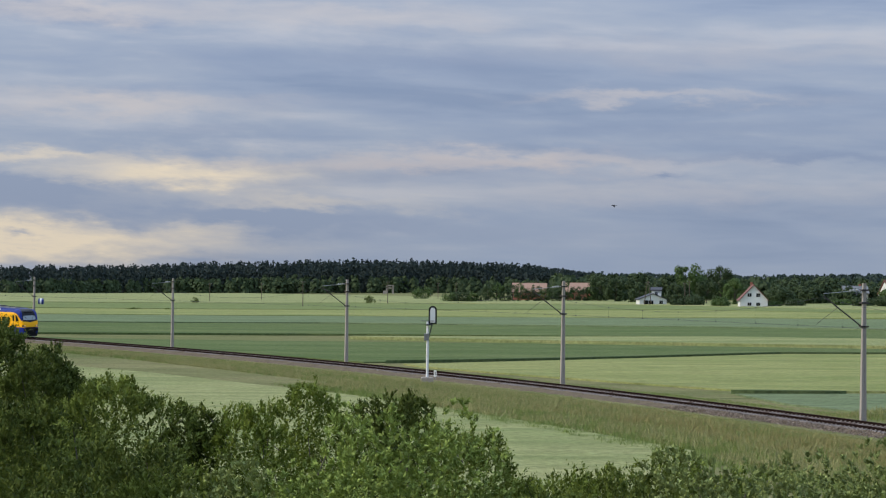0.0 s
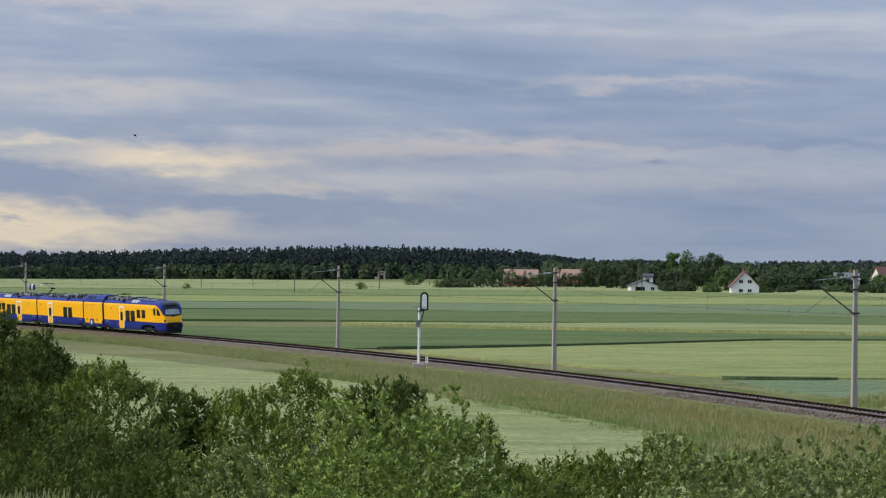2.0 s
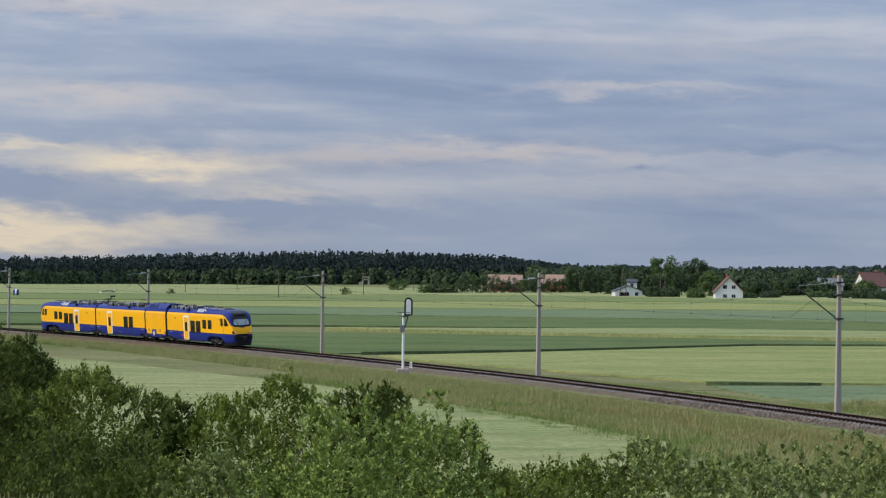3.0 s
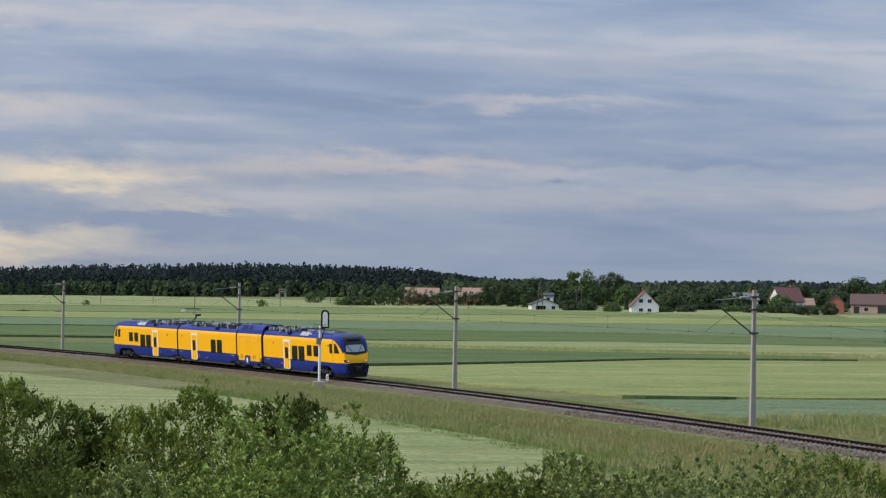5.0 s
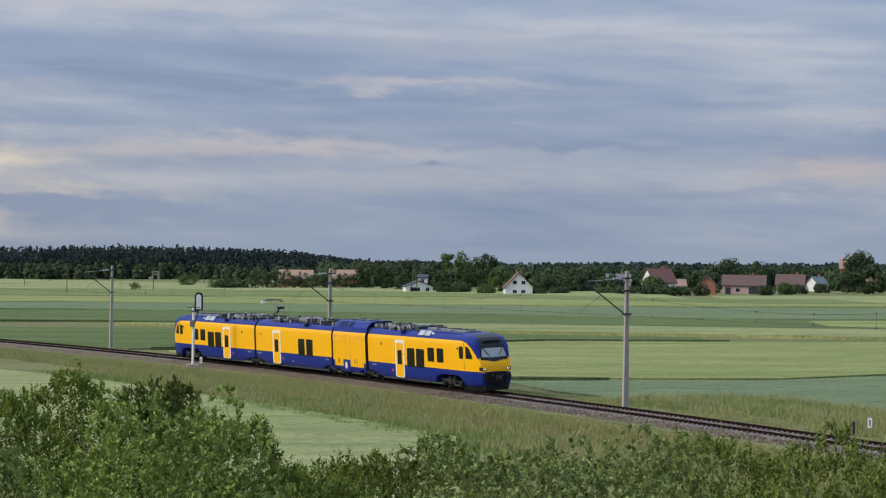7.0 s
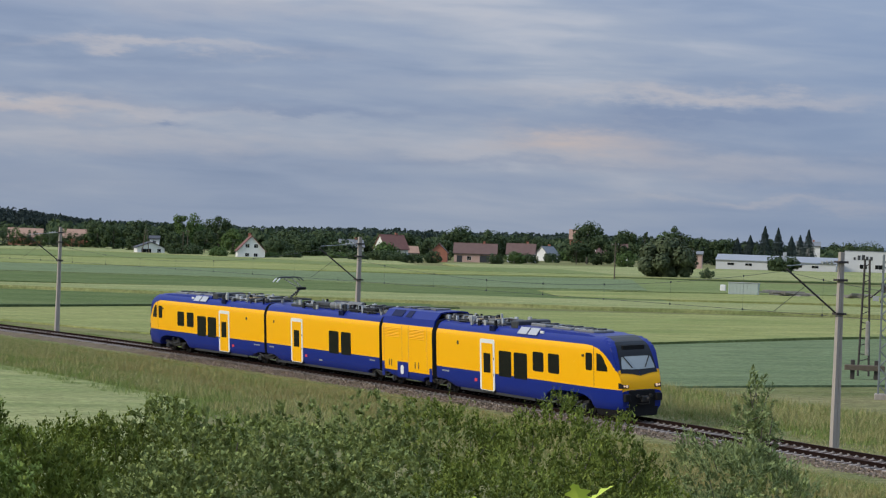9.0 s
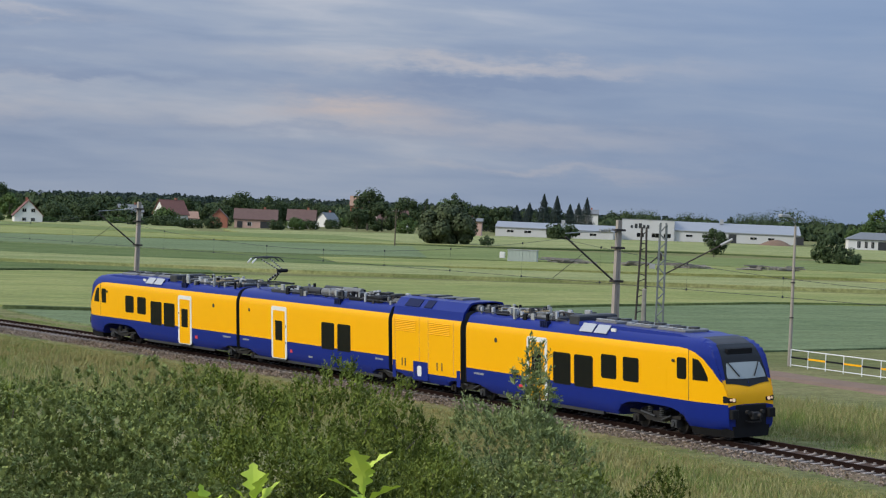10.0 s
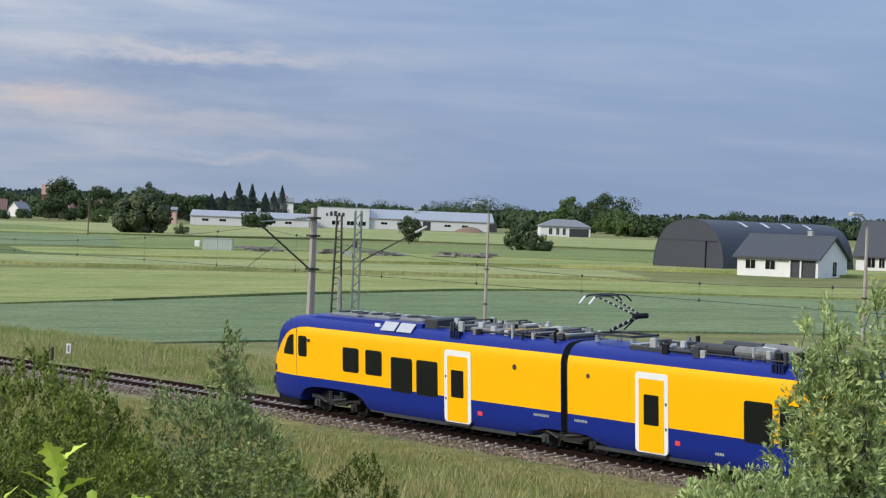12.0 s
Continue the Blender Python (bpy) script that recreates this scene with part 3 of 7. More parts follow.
def signal_mast():
    """Colour-light signal seen from its back: tube post, hooded head, ladder hoops, concrete foot."""
    x, y = -1.24, 206.5
    t = thing("railway_signal", pose(x, y, -0.13), "white tubular railway signal with a hooded head", "signal")
    b = Build()
    b.box(-0.55, 0.55, -0.5, 0.5, -0.9, 0.12, 0, 0.08)
    part("foot", b, CONCRETE, t, "rough concrete foot")
    b = Build()
    b.tube([(0, 0, 0.1), (0, 0, 5.0)], 0.115, 0, 12)
    part("post", b, WHITE, t, smooth=True)
    b = Build()
    pts = [(0.42 + 0.36 * math.cos(a), 5.95 + 0.36 * math.sin(a)) for a in np.linspace(0, math.pi, 9)] + [(0.06, 4.75), (0.78, 4.75)]
    b.prism([(p - 0.0, q) for p, q in pts[:9]] + [(0.06, 4.75), (0.78, 4.75)], -0.1, 0.1, "y")
    part("head", b, BLACK, t, "black back board with a rounded top")
    b = Build()
    b.prism([(0.42 + 0.22 * math.cos(a), 5.9 + 0.25 * math.sin(a)) for a in np.linspace(0, math.pi, 9)] + [(0.20, 4.85), (0.64, 4.85)], -0.17, -0.104, "y")
    part("casing", b, WHITE, t, "white light casing")
    b = Build()
    for z in (4.75, 5.1):
        b.box(0.1, 0.5, -0.1, 0.1, z - 0.05, z + 0.04)
    b.tube([(0.1, 0, 3.6), (0.42, 0, 4.8)], 0.05)
    b.box(-0.2, 0.35, -0.25, 0.25, 4.62, 4.7)
    part("bracket", b, DARK_GREY, t)
    b = Build()
    b.box(-0.32, 0.1, -0.22, 0.22, 3.3, 3.9, 0, 0.03)
    part("relay_box", b, GREY, t)
    b = Build()
    b.tube([(0.55 * math.cos(a), -0.4 * math.sin(a) - 0.1, 5.0) for a in np.linspace(0, math.pi, 9)], 0.03)
    part("guard_hoop", b, DARK_GREY, t)


signal_mast()


def catenary_post(x, y, steel=False):
    """A slim concrete post with tapered faces, a sloping cantilever and its stay towards the track."""
    z = -0.22
    i = int(np.argmin(np.hypot(_x - x, _y - y)))
    a = math.degrees(math.atan2(_y[i] - y, _x[i] - x))
    reach = math.hypot(_x[i] - x, _y[i] - y)
    t = thing("catenary_post", pose(x, y, z, 0, 0, a), "grey concrete catenary post with a cantilever over the track", "post", "catenary posts")
    top = 8.45 - z - 0.0
    b = Build()
    for s0, s1 in ((-0.135, -0.03), (0.03, 0.135)):
        b.rings([[(s0 - 0.05, -0.14, -0.5), (s1 + 0.05 * (s1 > 0.1), -0.14, -0.5), (s1 + 0.05 * (s1 > 0.1), 0.14, -0.5), (s0 - 0.05, 0.14, -0.5)], [(s0 * 0.75, -0.1, top), (s1 * 0.75, -0.1, top), (s1 * 0.75, 0.1, top), (s0 * 0.75, 0.1, top)]])
    b.box(-0.06, 0.06, -0.09, 0.09, -0.4, top - 0.1)
    part("post", b, CONCRETE, t)
    b = Build()
    zc = 5.7 - z
    b.tube([(0.15, 0, zc), (reach * 0.93, 0, 7.6 - z)], 0.045)
    part("cantilever", b, OLD_STEEL, t)
    b = Build()
    b.tube([(0.1, 0, 8.0 - z), (reach * 0.93, 0, 7.75 - z)], 0.022)
    part("stay", b, GALV, t)
    b = Build()
    for k in range(5):
        b.tube([(0.45 + k * 0.12, 0, 8.0 - z - k * 0.012), (0.52 + k * 0.12, 0, 7.99 - z - k * 0.012)], 0.085 if k % 2 == 0 else 0.05)
    part("insulator", b, LIGHT_GREY, t, "pale ribbed insulator")
    b = Build()
    b.tube([(reach * 0.62, 0, 6.85 - z), (reach * 1.12, 0, 5.75 - z)], 0.013)
    part("steady_arm", b, OLD_STEEL, t)
    for zz in (zc, 8.0 - z, 7.2 - z):
        part("clamp", Build().box(-0.25, 0.25, -0.2, 0.2, zz - 0.05, zz + 0.05), OLD_STEEL, t)


POSTS = [(-57.99, 337.39), (-33.56, 295.62), (-9.96, 248.04), (10.16, 199.3), (26.61, 149.84), (39.41, 99.5), (47.9, 48.0)]
for p in POSTS:
    catenary_post(*p)


def catenary_wires():
    """Carrier wire hung in sags between the posts, level contact wire below, droppers between."""
    spots = []
    for x, y in POSTS:
        i = int(np.argmin(np.hypot(_x - x, _y - y)))
        spots.append(float(_s[i]))
    spots = [spots[0] - 54] + spots + [spots[-1] + 54]
    for k, (a, c) in enumerate(zip(spots, spots[1:])):
        t = thing("overhead_line", Matrix(), "thin dark overhead line of carrier, contact wire and droppers", "wire", "overhead lines")
        hang, low = [], []
        for i in range(17):
            f = i / 16
            x, y = on_track(a + (c - a) * f)
            hang.append((x, y, 7.5 - 5.0 * f * (1 - f)))
            low.append((x, y, 5.7))
        part("carrier_wire", Build().tube(hang, 0.009, 0, 5), COPPER, t)
        part("contact_wire", Build().tube(low, 0.010, 0, 5), COPPER, t)
        for i in range(1, 16, 2):
            b = Build().tube([hang[i], low[i]], 0.004, 0, 4)
            for x, y, z in (hang[i], low[i]):
                b.tube([(x, y, z - 0.04), (x, y, z + 0.06)], 0.035, 0, 6)
            part("dropper", b, COPPER, t)


catenary_wires()


# ---- the train ----
NOSE_TOP = [(0.0, 1.47), (0.03, 1.82), (0.10, 2.06), (0.22, 2.30), (0.45, 2.82), (0.68, 3.28), (0.90, 3.58), (1.2, 3.79), (1.6, 3.93), (2.1, 4.0), (2.8, 4.03), (40, 4.03)]
HALF = [(0.0, 0.42), (1.0, 0.42), (1.25, 0.45), (1.36, 0.62), (1.40, 0.9), (1.41, 1.2), (1.41, 1.47)] + [(1.41, 1.47 + 0.082 * k) for k in range(1, 20)] + [(1.408, 3.1), (1.405, 3.2), (1.40, 3.3), (1.385, 3.38), (1.365, 3.45), (1.345, 3.5), (1.325, 3.55), (1.27, 3.68), (1.18, 3.82), (1.04, 3.93), (0.85, 3.99), (0.6, 4.02), (0.3, 4.03), (0.0, 4.03)]


ARCH_U, ARCH_Z = [0.15, 0.4, 0.8, 1.3, 1.8, 2.4, 3.0], [2.27, 2.37, 2.78, 3.18, 3.40, 3.52, 3.56]


def nose_top(u):
    return float(np.interp(u, [p[0] for p in NOSE_TOP], [p[1] for p in NOSE_TOP]))


def nose_width(u):
    k = min(u / 2.6, 1.0)
    return 0.76 + 0.24 * math.sin(k * math.pi / 2) ** 0.75


def arch(u, c, r, top):
    d = abs(u - c) / r
    return 0.42 + (top - 0.42) * max(0.0, 1 - d ** 4) ** 0.5 if d < 1 else 0.42


def section(u, nose, wells):
    """Half outline of the car at u metres from its outer end, bottom centre to top centre."""
    zb = max([0.42] + [arch(u, *w) for w in wells])
    zt = nose_top(u) if nose else 4.03
    wf = nose_width(u) if nose else 1.0
    out = []
    for y, z in HALF:
        y *= wf
        if z > zt:
            w = 1.41 * wf
            z = zt - 0.10 * (y / w) ** 4
        if nose and z < 0.6 and u < 1.0:
            y *= 0.9 + 0.1 * u
        out.append((y, max(z, zb)))
    return out


def car_shell(length, nose, wells, low=1.47):
    """Shell of a car with blue skirt, yellow side and blue roof; u runs from the outer end, x forward from the middle."""
    us = [0.0, 0.03, 0.06, 0.1, 0.16, 0.22, 0.3] + [0.3 + 0.05 * k for k in range(1, 60)] if nose else [0.0]
    u = us[-1]
    while u < length - 0.15:
        near = any(abs(u - c) < r + 0.3 for c, r, _ in wells)
        u += 0.12 if near else 0.6
        us.append(min(u, length))
    if us[-1] < length:
        us.append(length)
    b = Build()
    rs = []
    for u in us:
        h = section(u, nose, wells)
        x = length / 2 - u
        rs.append([(x, -y, z) for y, z in h] + [(x, y, z) for y, z in h[::-1]][1:-1])
    b.rings(rs, 0)
    n = len(rs[0])
    mats = []
    for f in b.f:
        c = [sum(b.v[i][k] for i in f) / len(f) for k in range(3)]
        u, z = length / 2 - c[0], c[2]
        if z < low:
            m = 1
        elif z > 3.56:
            m = 1
        else:
            m = 0
        if nose and u < 3.2 and len(f) == 4:
            zt = nose_top(u)
            slope = z > zt - 0.14
            zl = float(np.interp(u, ARCH_U, ARCH_Z)) + 0.09
            if z > 1.9 and z > zl:
                m = 1
            if slope and 1.1 < u < 2.0 and abs(c[1]) < 0.85:
                m = 3
        mats.append(3 if len(f) > 4 and not (nose and u < 1) else m)
    b.m = mats
    return b


def rounded(x0, x1, z0, z1, r=0.08, n=4):
    pts = []
    for cx, cz, a0 in ((x1 - r, z1 - r, 0), (x0 + r, z1 - r, 90), (x0 + r, z0 + r, 180), (x1 - r, z0 + r, 270)):
        pts += [(cx + r * math.cos(radians(a0 + 90 * k / n)), cz + r * math.sin(radians(a0 + 90 * k / n))) for k in range(n + 1)]
    return pts


def panel(name, x0, x1, z0, z1, side, mat, parent, r=0.08, y=1.41, d=0.012, label=""):
    b = Build().prism(rounded(x0, x1, z0, z1, r), side * (y - 0.02), side * (y + d), "y")
    return part(name, b, mat, parent, label)


def car_window(x0, x1, z0, z1, side, parent):
    w = panel("window", x0 - 0.035, x1 + 0.035, z0 - 0.035, z1 + 0.035, side, BLACK, parent, 0.11, d=0.006)
    panel("pane", x0, x1, z0, z1, side, GLASS, w, 0.08, d=0.012)


def car_door(x0, x1, side, parent):
    """White-framed single passenger door with a yellow leaf and a tall narrow pane."""
    fr = panel("door_frame", x0, x1, 0.52, 3.27, side, WHITE, parent, 0.16, d=0.022, label="white door surround")
    leaf = panel("door_leaf", x0 + 0.2, x1 - 0.2, 0.56, 3.05, side, YELLOW, fr, 0.05, d=0.030)
    panel("door_pane", (x0 + x1) / 2 - 0.40, (x0 + x1) / 2 + 0.40, 1.48, 2.52, side, GLASS, fr, 0.05, d=0.036)
    for z in (1.35, 2.2):
        panel("door_button", x1 - 0.14, x1 - 0.06, z, z + 0.1, side, DARK_GREY, fr, 0.02, d=0.034)
    b = Build().box(x0 + 0.1, x1 - 0.1, min(side * 1.30, side * 1.46), max(side * 1.30, side * 1.46), 0.44, 0.50)
    part("step", b, DARK_GREY, fr)


def bogie(cx, parent, base=2.7, wheel=0.42, label="dark steel bogie with two axles"):
    """Frame with dropped middle, four wheels with axle boxes, coil springs and dampers."""
    bg = Build()
    for s in (-1, 1):
        y0, y1 = sorted((s * 1.02, s * 1.2))
        bg.prism([(cx - base / 2 - 0.45, 0.62), (cx - base / 2 + 0.35, 0.62), (cx - 0.6, 0.42), (cx + 0.6, 0.42), (cx + base / 2 - 0.35, 0.62), (cx + base / 2 + 0.45, 0.62), (cx + base / 2 + 0.45, 0.76), (cx + 0.7, 0.66), (cx - 0.7, 0.66), (cx - base / 2 - 0.45, 0.76)], y0, y1, "y")
    bg.box(cx - 0.3, cx + 0.3, -1.1, 1.1, 0.45, 0.8)
    fr = part("bogie", bg, BOGIE, parent, label)
    for s in (-1, 1):
        for a in (-1, 1):
            x = cx + a * base / 2
            b = Build()
            b.rings([[(x + r * math.cos(q), s * yy, wheel + r * math.sin(q)) for q in (2 * math.pi * k / 20 for k in range(20))] for r, yy in ((wheel - 0.03, 0.66), (wheel + 0.03, 0.665), (wheel + 0.03, 0.70), (wheel, 0.705), (wheel, 0.80), (wheel - 0.05, 0.81), (wheel - 0.06, 0.77), (0.14, 0.79), (0.13, 0.84))])
            part("wheel", b, BOGIE, fr)
            b = Build()
            b.box(x - 0.2, x + 0.2, *sorted((s * 0.86, s * 1.24)), wheel - 0.14, wheel + 0.17, 0, 0.03)
            b.tube([(x, s * 1.2, wheel), (x, s * 1.3, wheel)], 0.12, 0, 10)
            part("axle_box", b, DARK_GREY if a > 0 else BOGIE, fr)
        for a in (-0.42, 0.42):
            b = Build()
            for k in range(5):
                b.tube([(cx + a, s * 1.12, 0.62 + k * 0.08), (cx + a, s * 1.12, 0.66 + k * 0.08)], 0.13, 0, 10)
            part("spring", b, DARK_GREY, fr)
        b = Build()
        b.tube([(cx - 0.9, s * 1.26, 0.75), (cx + 0.1, s * 1.26, 0.62)], 0.045, 0, 8)
        b.tube([(cx + 0.55, s * 1.26, 0.5), (cx + 1.2, s * 1.26, 0.72)], 0.04, 0, 8)
        part("damper", b, DARK_GREY, fr)
    for a in (-1, 1):
        b = Build().tube([(cx + a * base / 2, -0.95, wheel), (cx + a * base / 2, 0.95, wheel)], 0.09, 0, 10)
        part("axle", b, BOGIE, fr)
    return fr


def roof_kit(parent, x0, x1, seed, low=4.0):
    """Roof equipment row: cabinets, coolers, tanks, cable trays and small fittings, none alike."""
    rng = random.Random(seed)
    x = x0
    while x < x1 - 0.7:
        w = min(rng.uniform(0.8, 2.1), x1 - x)
        kind = rng.random()
        h = rng.uniform(0.12, 0.27)
        hw = rng.uniform(0.72, 1.0)
        if kind < 0.5:
            b = Build().box(x, x + w, -hw, hw, low - 0.12, low + h, 0, 0.05)
            cab = part("roof_cabinet", b, rng.choice([DARK_GREY, DARK_GREY, BLACK, BLACK]), parent)
            for k in range(int(w / 0.5)):
                part("lid", Build().box(x + 0.08 + k * 0.5, x + 0.46 + k * 0.5, -hw + 0.1, hw - 0.1, low + h, low + h + 0.03), rng.choice([LIGHT_GREY, GREY, DARK_GREY, WOOD_PALE]), cab)
            for k in range(2):
                px = x + rng.uniform(0.1, w - 0.2)
                part("hatch", Build().box(px, px + rng.uniform(0.2, 0.5), -0.3, 0.3, low + h + 0.03, low + h + rng.uniform(0.08, 0.16), 0, 0.02), rng.choice([DARK_GREY, GREY]), cab)
        elif kind < 0.7:
            b = Build()
            for yy in (-0.62, 0.62):
                b.tube([(x, yy, low + 0.2), (x + w, yy, low + 0.2)], 0.19, 0, 12)
            for k in (0.2, 0.8):
                b.box(x + w * k - 0.04, x + w * k + 0.04, -0.9, 0.9, low - 0.1, low + 0.1)
            part("air_tank", b, rng.choice([GREY, DARK_GREY]), parent)
        else:
            b = Build().box(x, x + w, -hw, hw, low - 0.12, low + h * 0.6, 0, 0.04)
            for yy in (-0.45, 0.45):
                b.tube([(x + w / 2, yy, low + h * 0.6), (x + w / 2, yy, low + h * 0.6 + 0.1)], min(0.36, w * 0.4), 0, 16)
                b.box(x + w / 2 - 0.42, x + w / 2 + 0.42, yy - 0.03, yy + 0.03, low + h * 0.6 + 0.1, low + h * 0.6 + 0.13)
            part("cooling_unit", b, rng.choice([GREY, DARK_GREY, BLACK]), parent)
        for k in range(rng.randint(8, 11)):
            px, py = x + rng.uniform(0.02, w), (-1) ** k * rng.uniform(0.45, 1.1)
            b = Build().box(px, px + rng.uniform(0.06, 0.32), py - 0.06, py + 0.06, low - 0.1, low + rng.uniform(0.08, 0.42), 0, 0.015)
            part("roof_fitting", b, rng.choice([LIGHT_GREY, DARK_GREY, BLACK, ROOF_PANEL, GREY]), parent)
        px = x + rng.uniform(0.1, 0.9) * w
        bus = Build()
        for yy in (-0.78, -0.4):
            bus.tube([(px, yy, low), (px, yy, low + h + 0.16)], 0.05, 0, 8)
        bus.tube([(px, -0.78, low + h + 0.16), (px, -0.4, low + h + 0.16), (px + 0.5, -0.2, low + h + 0.12)], 0.025)
        part("busbar", bus, rng.choice([DARK_GREY, LIGHT_GREY, OLD_STEEL]), parent)
        x += w + rng.uniform(0.06, 0.35)
    for yy in (-0.98, 0.98):
        b = Build().tube([(x0 + (x1 - x0) * k / 12, yy + 0.04 * math.sin(k * 1.7), low + 0.06) for k in range(13)], 0.03, 0, 6)
        part("cable", b, DARK_GREY, parent)


def lettering(x0, n, z, side, parent, mat=LIGHT_GREY, w=0.05):
    """A row of plain bars in place of small writing."""
    b = Build()
    for k in range(n):
        b.box(x0 + k * w * 1.5, x0 + k * w * 1.5 + w, *sorted((side * 1.40, side * 1.416)), z, z + 0.09)
    part("marking", b, mat, parent)


def end_car():
    """Driving car, nose forward; lengths are measured back from the nose."""
    L = 19.9
    t = thing("railcar", Matrix(), "yellow and blue driving railcar with dark windows, on rusty rails", "train car", "train cars")
    X = lambda u: L / 2 - u
    body = part("body", car_shell(L, True, [(4.85, 2.5, 1.12), (19.9, 1.7, 0.80)]), [YELLOW, BLUE, GLASS, DARK_GREY], t, smooth=True)
    # windscreen standing a little proud of the black surround
    b = Build()
    rs = []
    for k in range(15):
        row = []
        for i in range(21):
            f = i / 10 - 1
            u0 = 0.27 + 0.03 * f * f
            u = u0 + (0.56 - u0) * k / 14
            y = (0.96 - 0.16 * k / 14 - 0.05 * (1 - k / 14) ** 6) * f
            row.append((X(u) + 0.022, y, nose_top(u) + 0.022 - 0.10 * (y / (1.41 * nose_width(u))) ** 4))
        rs.append(row)
    b.rings(rs, 0, closed=False)
    # black surround, its foot drawn down to a point over the yellow front
    sb = Build()
    srs = []
    for k in range(19):
        row = []
        for i in range(21):
            f = i / 10 - 1
            u0 = 0.13 + 0.10 * abs(f)
            u = u0 + (1.12 - u0) * k / 18
            y = (1.03 - 0.17 * k / 18) * f
            row.append((X(u) + 0.012, y, nose_top(u) + 0.012 - 0.10 * (y / (1.41 * nose_width(u))) ** 4))
        srs.append(row)
    sb.rings(srs, 0, closed=False)
    part("windscreen_surround", sb, GLASS, t, "glossy black windscreen surround", smooth=True)
    part("windscreen", b, SCREEN_SKY, t, "large raked windscreen", smooth=True)
    b = Build()
    b.box(X(0.98), X(0.72), -0.6, 0.6, nose_top(0.72) - 0.1, nose_top(0.98) - 0.06)
    part("destination_display", b, BLACK, t)
    for s in (-1, 1):
        b = Build().tube([(X(0.30) + 0.05, s * 0.36, nose_top(0.30) + 0.05), (X(0.56) + 0.05, s * 0.74, nose_top(0.56) + 0.04)], 0.022)
        part("wiper", b, BLACK, t)
        # headlight cluster wrapped round the corner
        yy = 0.93 * 0.99
        b = Build()
        u0, u1 = -0.02, 0.42
        pts = []
        for u, z0, z1 in ((-0.012, 1.56, 1.70), (0.0, 1.55, 1.74), (0.10, 1.54, 1.80), (0.25, 1.53, 1.80)):
            w = 1.41 * nose_width(max(u, 0)) + 0.012
            pts.append([(X(u) + 0.012, s * (w - 0.36 if u < -0.01 else w), z0), (X(u) + 0.012, s * (w - 0.36 if u < -0.01 else w), z1), (X(u) - 0.04, s * (w - 0.36 if u < -0.01 else w - 0.05), z1), (X(u) - 0.04, s * (w - 0.36 if u < -0.01 else w - 0.05), z0)])
        b.rings(pts)
        hl = part("headlight", b, BLACK, t, "swept black headlight cluster")
        b = Build().tube([(X(0.0) + 0.045, s * 0.84, 1.65), (X(0.0) - 0.03, s * 0.84, 1.65)], 0.07, 0, 12)
        b.tube([(X(0.0) + 0.045, s * 0.98, 1.66), (X(0.03) - 0.03, s * 0.98, 1.66)], 0.045, 0, 12)
        part("lamp", b, LAMP_ON, hl, "lit warm lamp")
        # blue band that sweeps from the roof edge down to the foot of the windscreen
        rs = []
        for k in range(41):
            u = 0.14 + 2.86 * k / 40
            sec = section(u, True, [])[6:]
            zs, ws = [q[1] for q in sec], [q[0] for q in sec]
            z0 = float(np.interp(u, ARCH_U, ARCH_Z))
            z1 = max(min(nose_top(u) - 0.10, 3.62), z0 + 0.03)
            rs.append([(X(u), s * (float(np.interp(z, zs, ws)) + 0.008), z) for z in (z0 + (z1 - z0) * i / 6 for i in range(7))])
        part("roof_band", Build().rings(rs, closed=False), BLUE, t, "blue band beside the windscreen", smooth=True)
        # cab windows
        w1 = 1.41 * nose_width(1.5)
        b = Build()
        rs = []
        for u, zt in ((1.05, 2.46), (1.15, 2.62), (1.38, 2.95), (1.62, 3.14), (1.95, 3.18)):
            w = 1.41 * nose_width(u) + 0.008
            rs.append([(X(u), s * w, 2.32), (X(u), s * w, zt), (X(u), s * (w - 0.03), zt), (X(u), s * (w - 0.03), 2.32)])
        b.rings(rs)
        part("cab_window", b, GLASS, t)
        panel("cab_door_window", X(3.0), X(2.35), 2.30, 3.16, s, GLASS, t, 0.12, d=0.008)
        b = Build().tube([(X(2.2), s * 1.405, 1.5), (X(2.2), s * 1.405, 3.5)], 0.012, 0, 5)
        part("cab_seam", b, DARK_GREY, t)
        for a, c, z0, z1 in ((5.75, 6.85, 1.93, 2.86), (7.4, 8.5, 1.93, 2.86), (9.2, 10.6, 1.40, 2.70), (10.95, 12.3, 1.40, 2.70)):
            car_window(X(c), X(a), z0, z1, s, t)
        car_door(X(14.5), X(12.8), s, t)
        panel("hatch", X(4.6), X(3.7), 1.55, 2.65, s, YELLOW, t, 0.05, d=0.006)
        panel("red_label", X(15.2), X(14.9), 0.92, 1.08, s, RED, t, 0.02, d=0.006)
        lettering(X(19.2), 12, 1.22, s, t)
        b = Build().tube([(X(3.2), s * 1.41, 3.0), (X(3.2), s * 1.5, 3.0)], 0.06)
        part("camera_pod", b, DARK_GREY, t)
        b = Build().tube([(X(17.2), s * 1.4, 2.9), (X(17.2), s * 1.43, 2.9)], 0.11, 0, 12)
        part("round_sensor", b, DARK_GREY, t)
        for a, c in ((9.4, 10.4), (8.3, 9.25)):
            b = Build()
            b.prism([(X(c), 0), (X(a), 0), (X(a), 0.76), (X(c), 0.76)], 0, 0.02, "z")
            for k in range(len(b.v)):
                xx, f, d = b.v[k]
                b.v[k] = (xx, s * (1.295 - f * 0.36 + d), 3.72 + f * 0.44 + d)
            part("roof_panel", b, ROOF_PANEL, t, "pale grey sloped roof panel")
        b = Build().box(X(8.1), X(7.75), *sorted((s * 1.19, s * 1.12)), 3.84, 3.97)
        part("white_plate", b, WHITE, t)
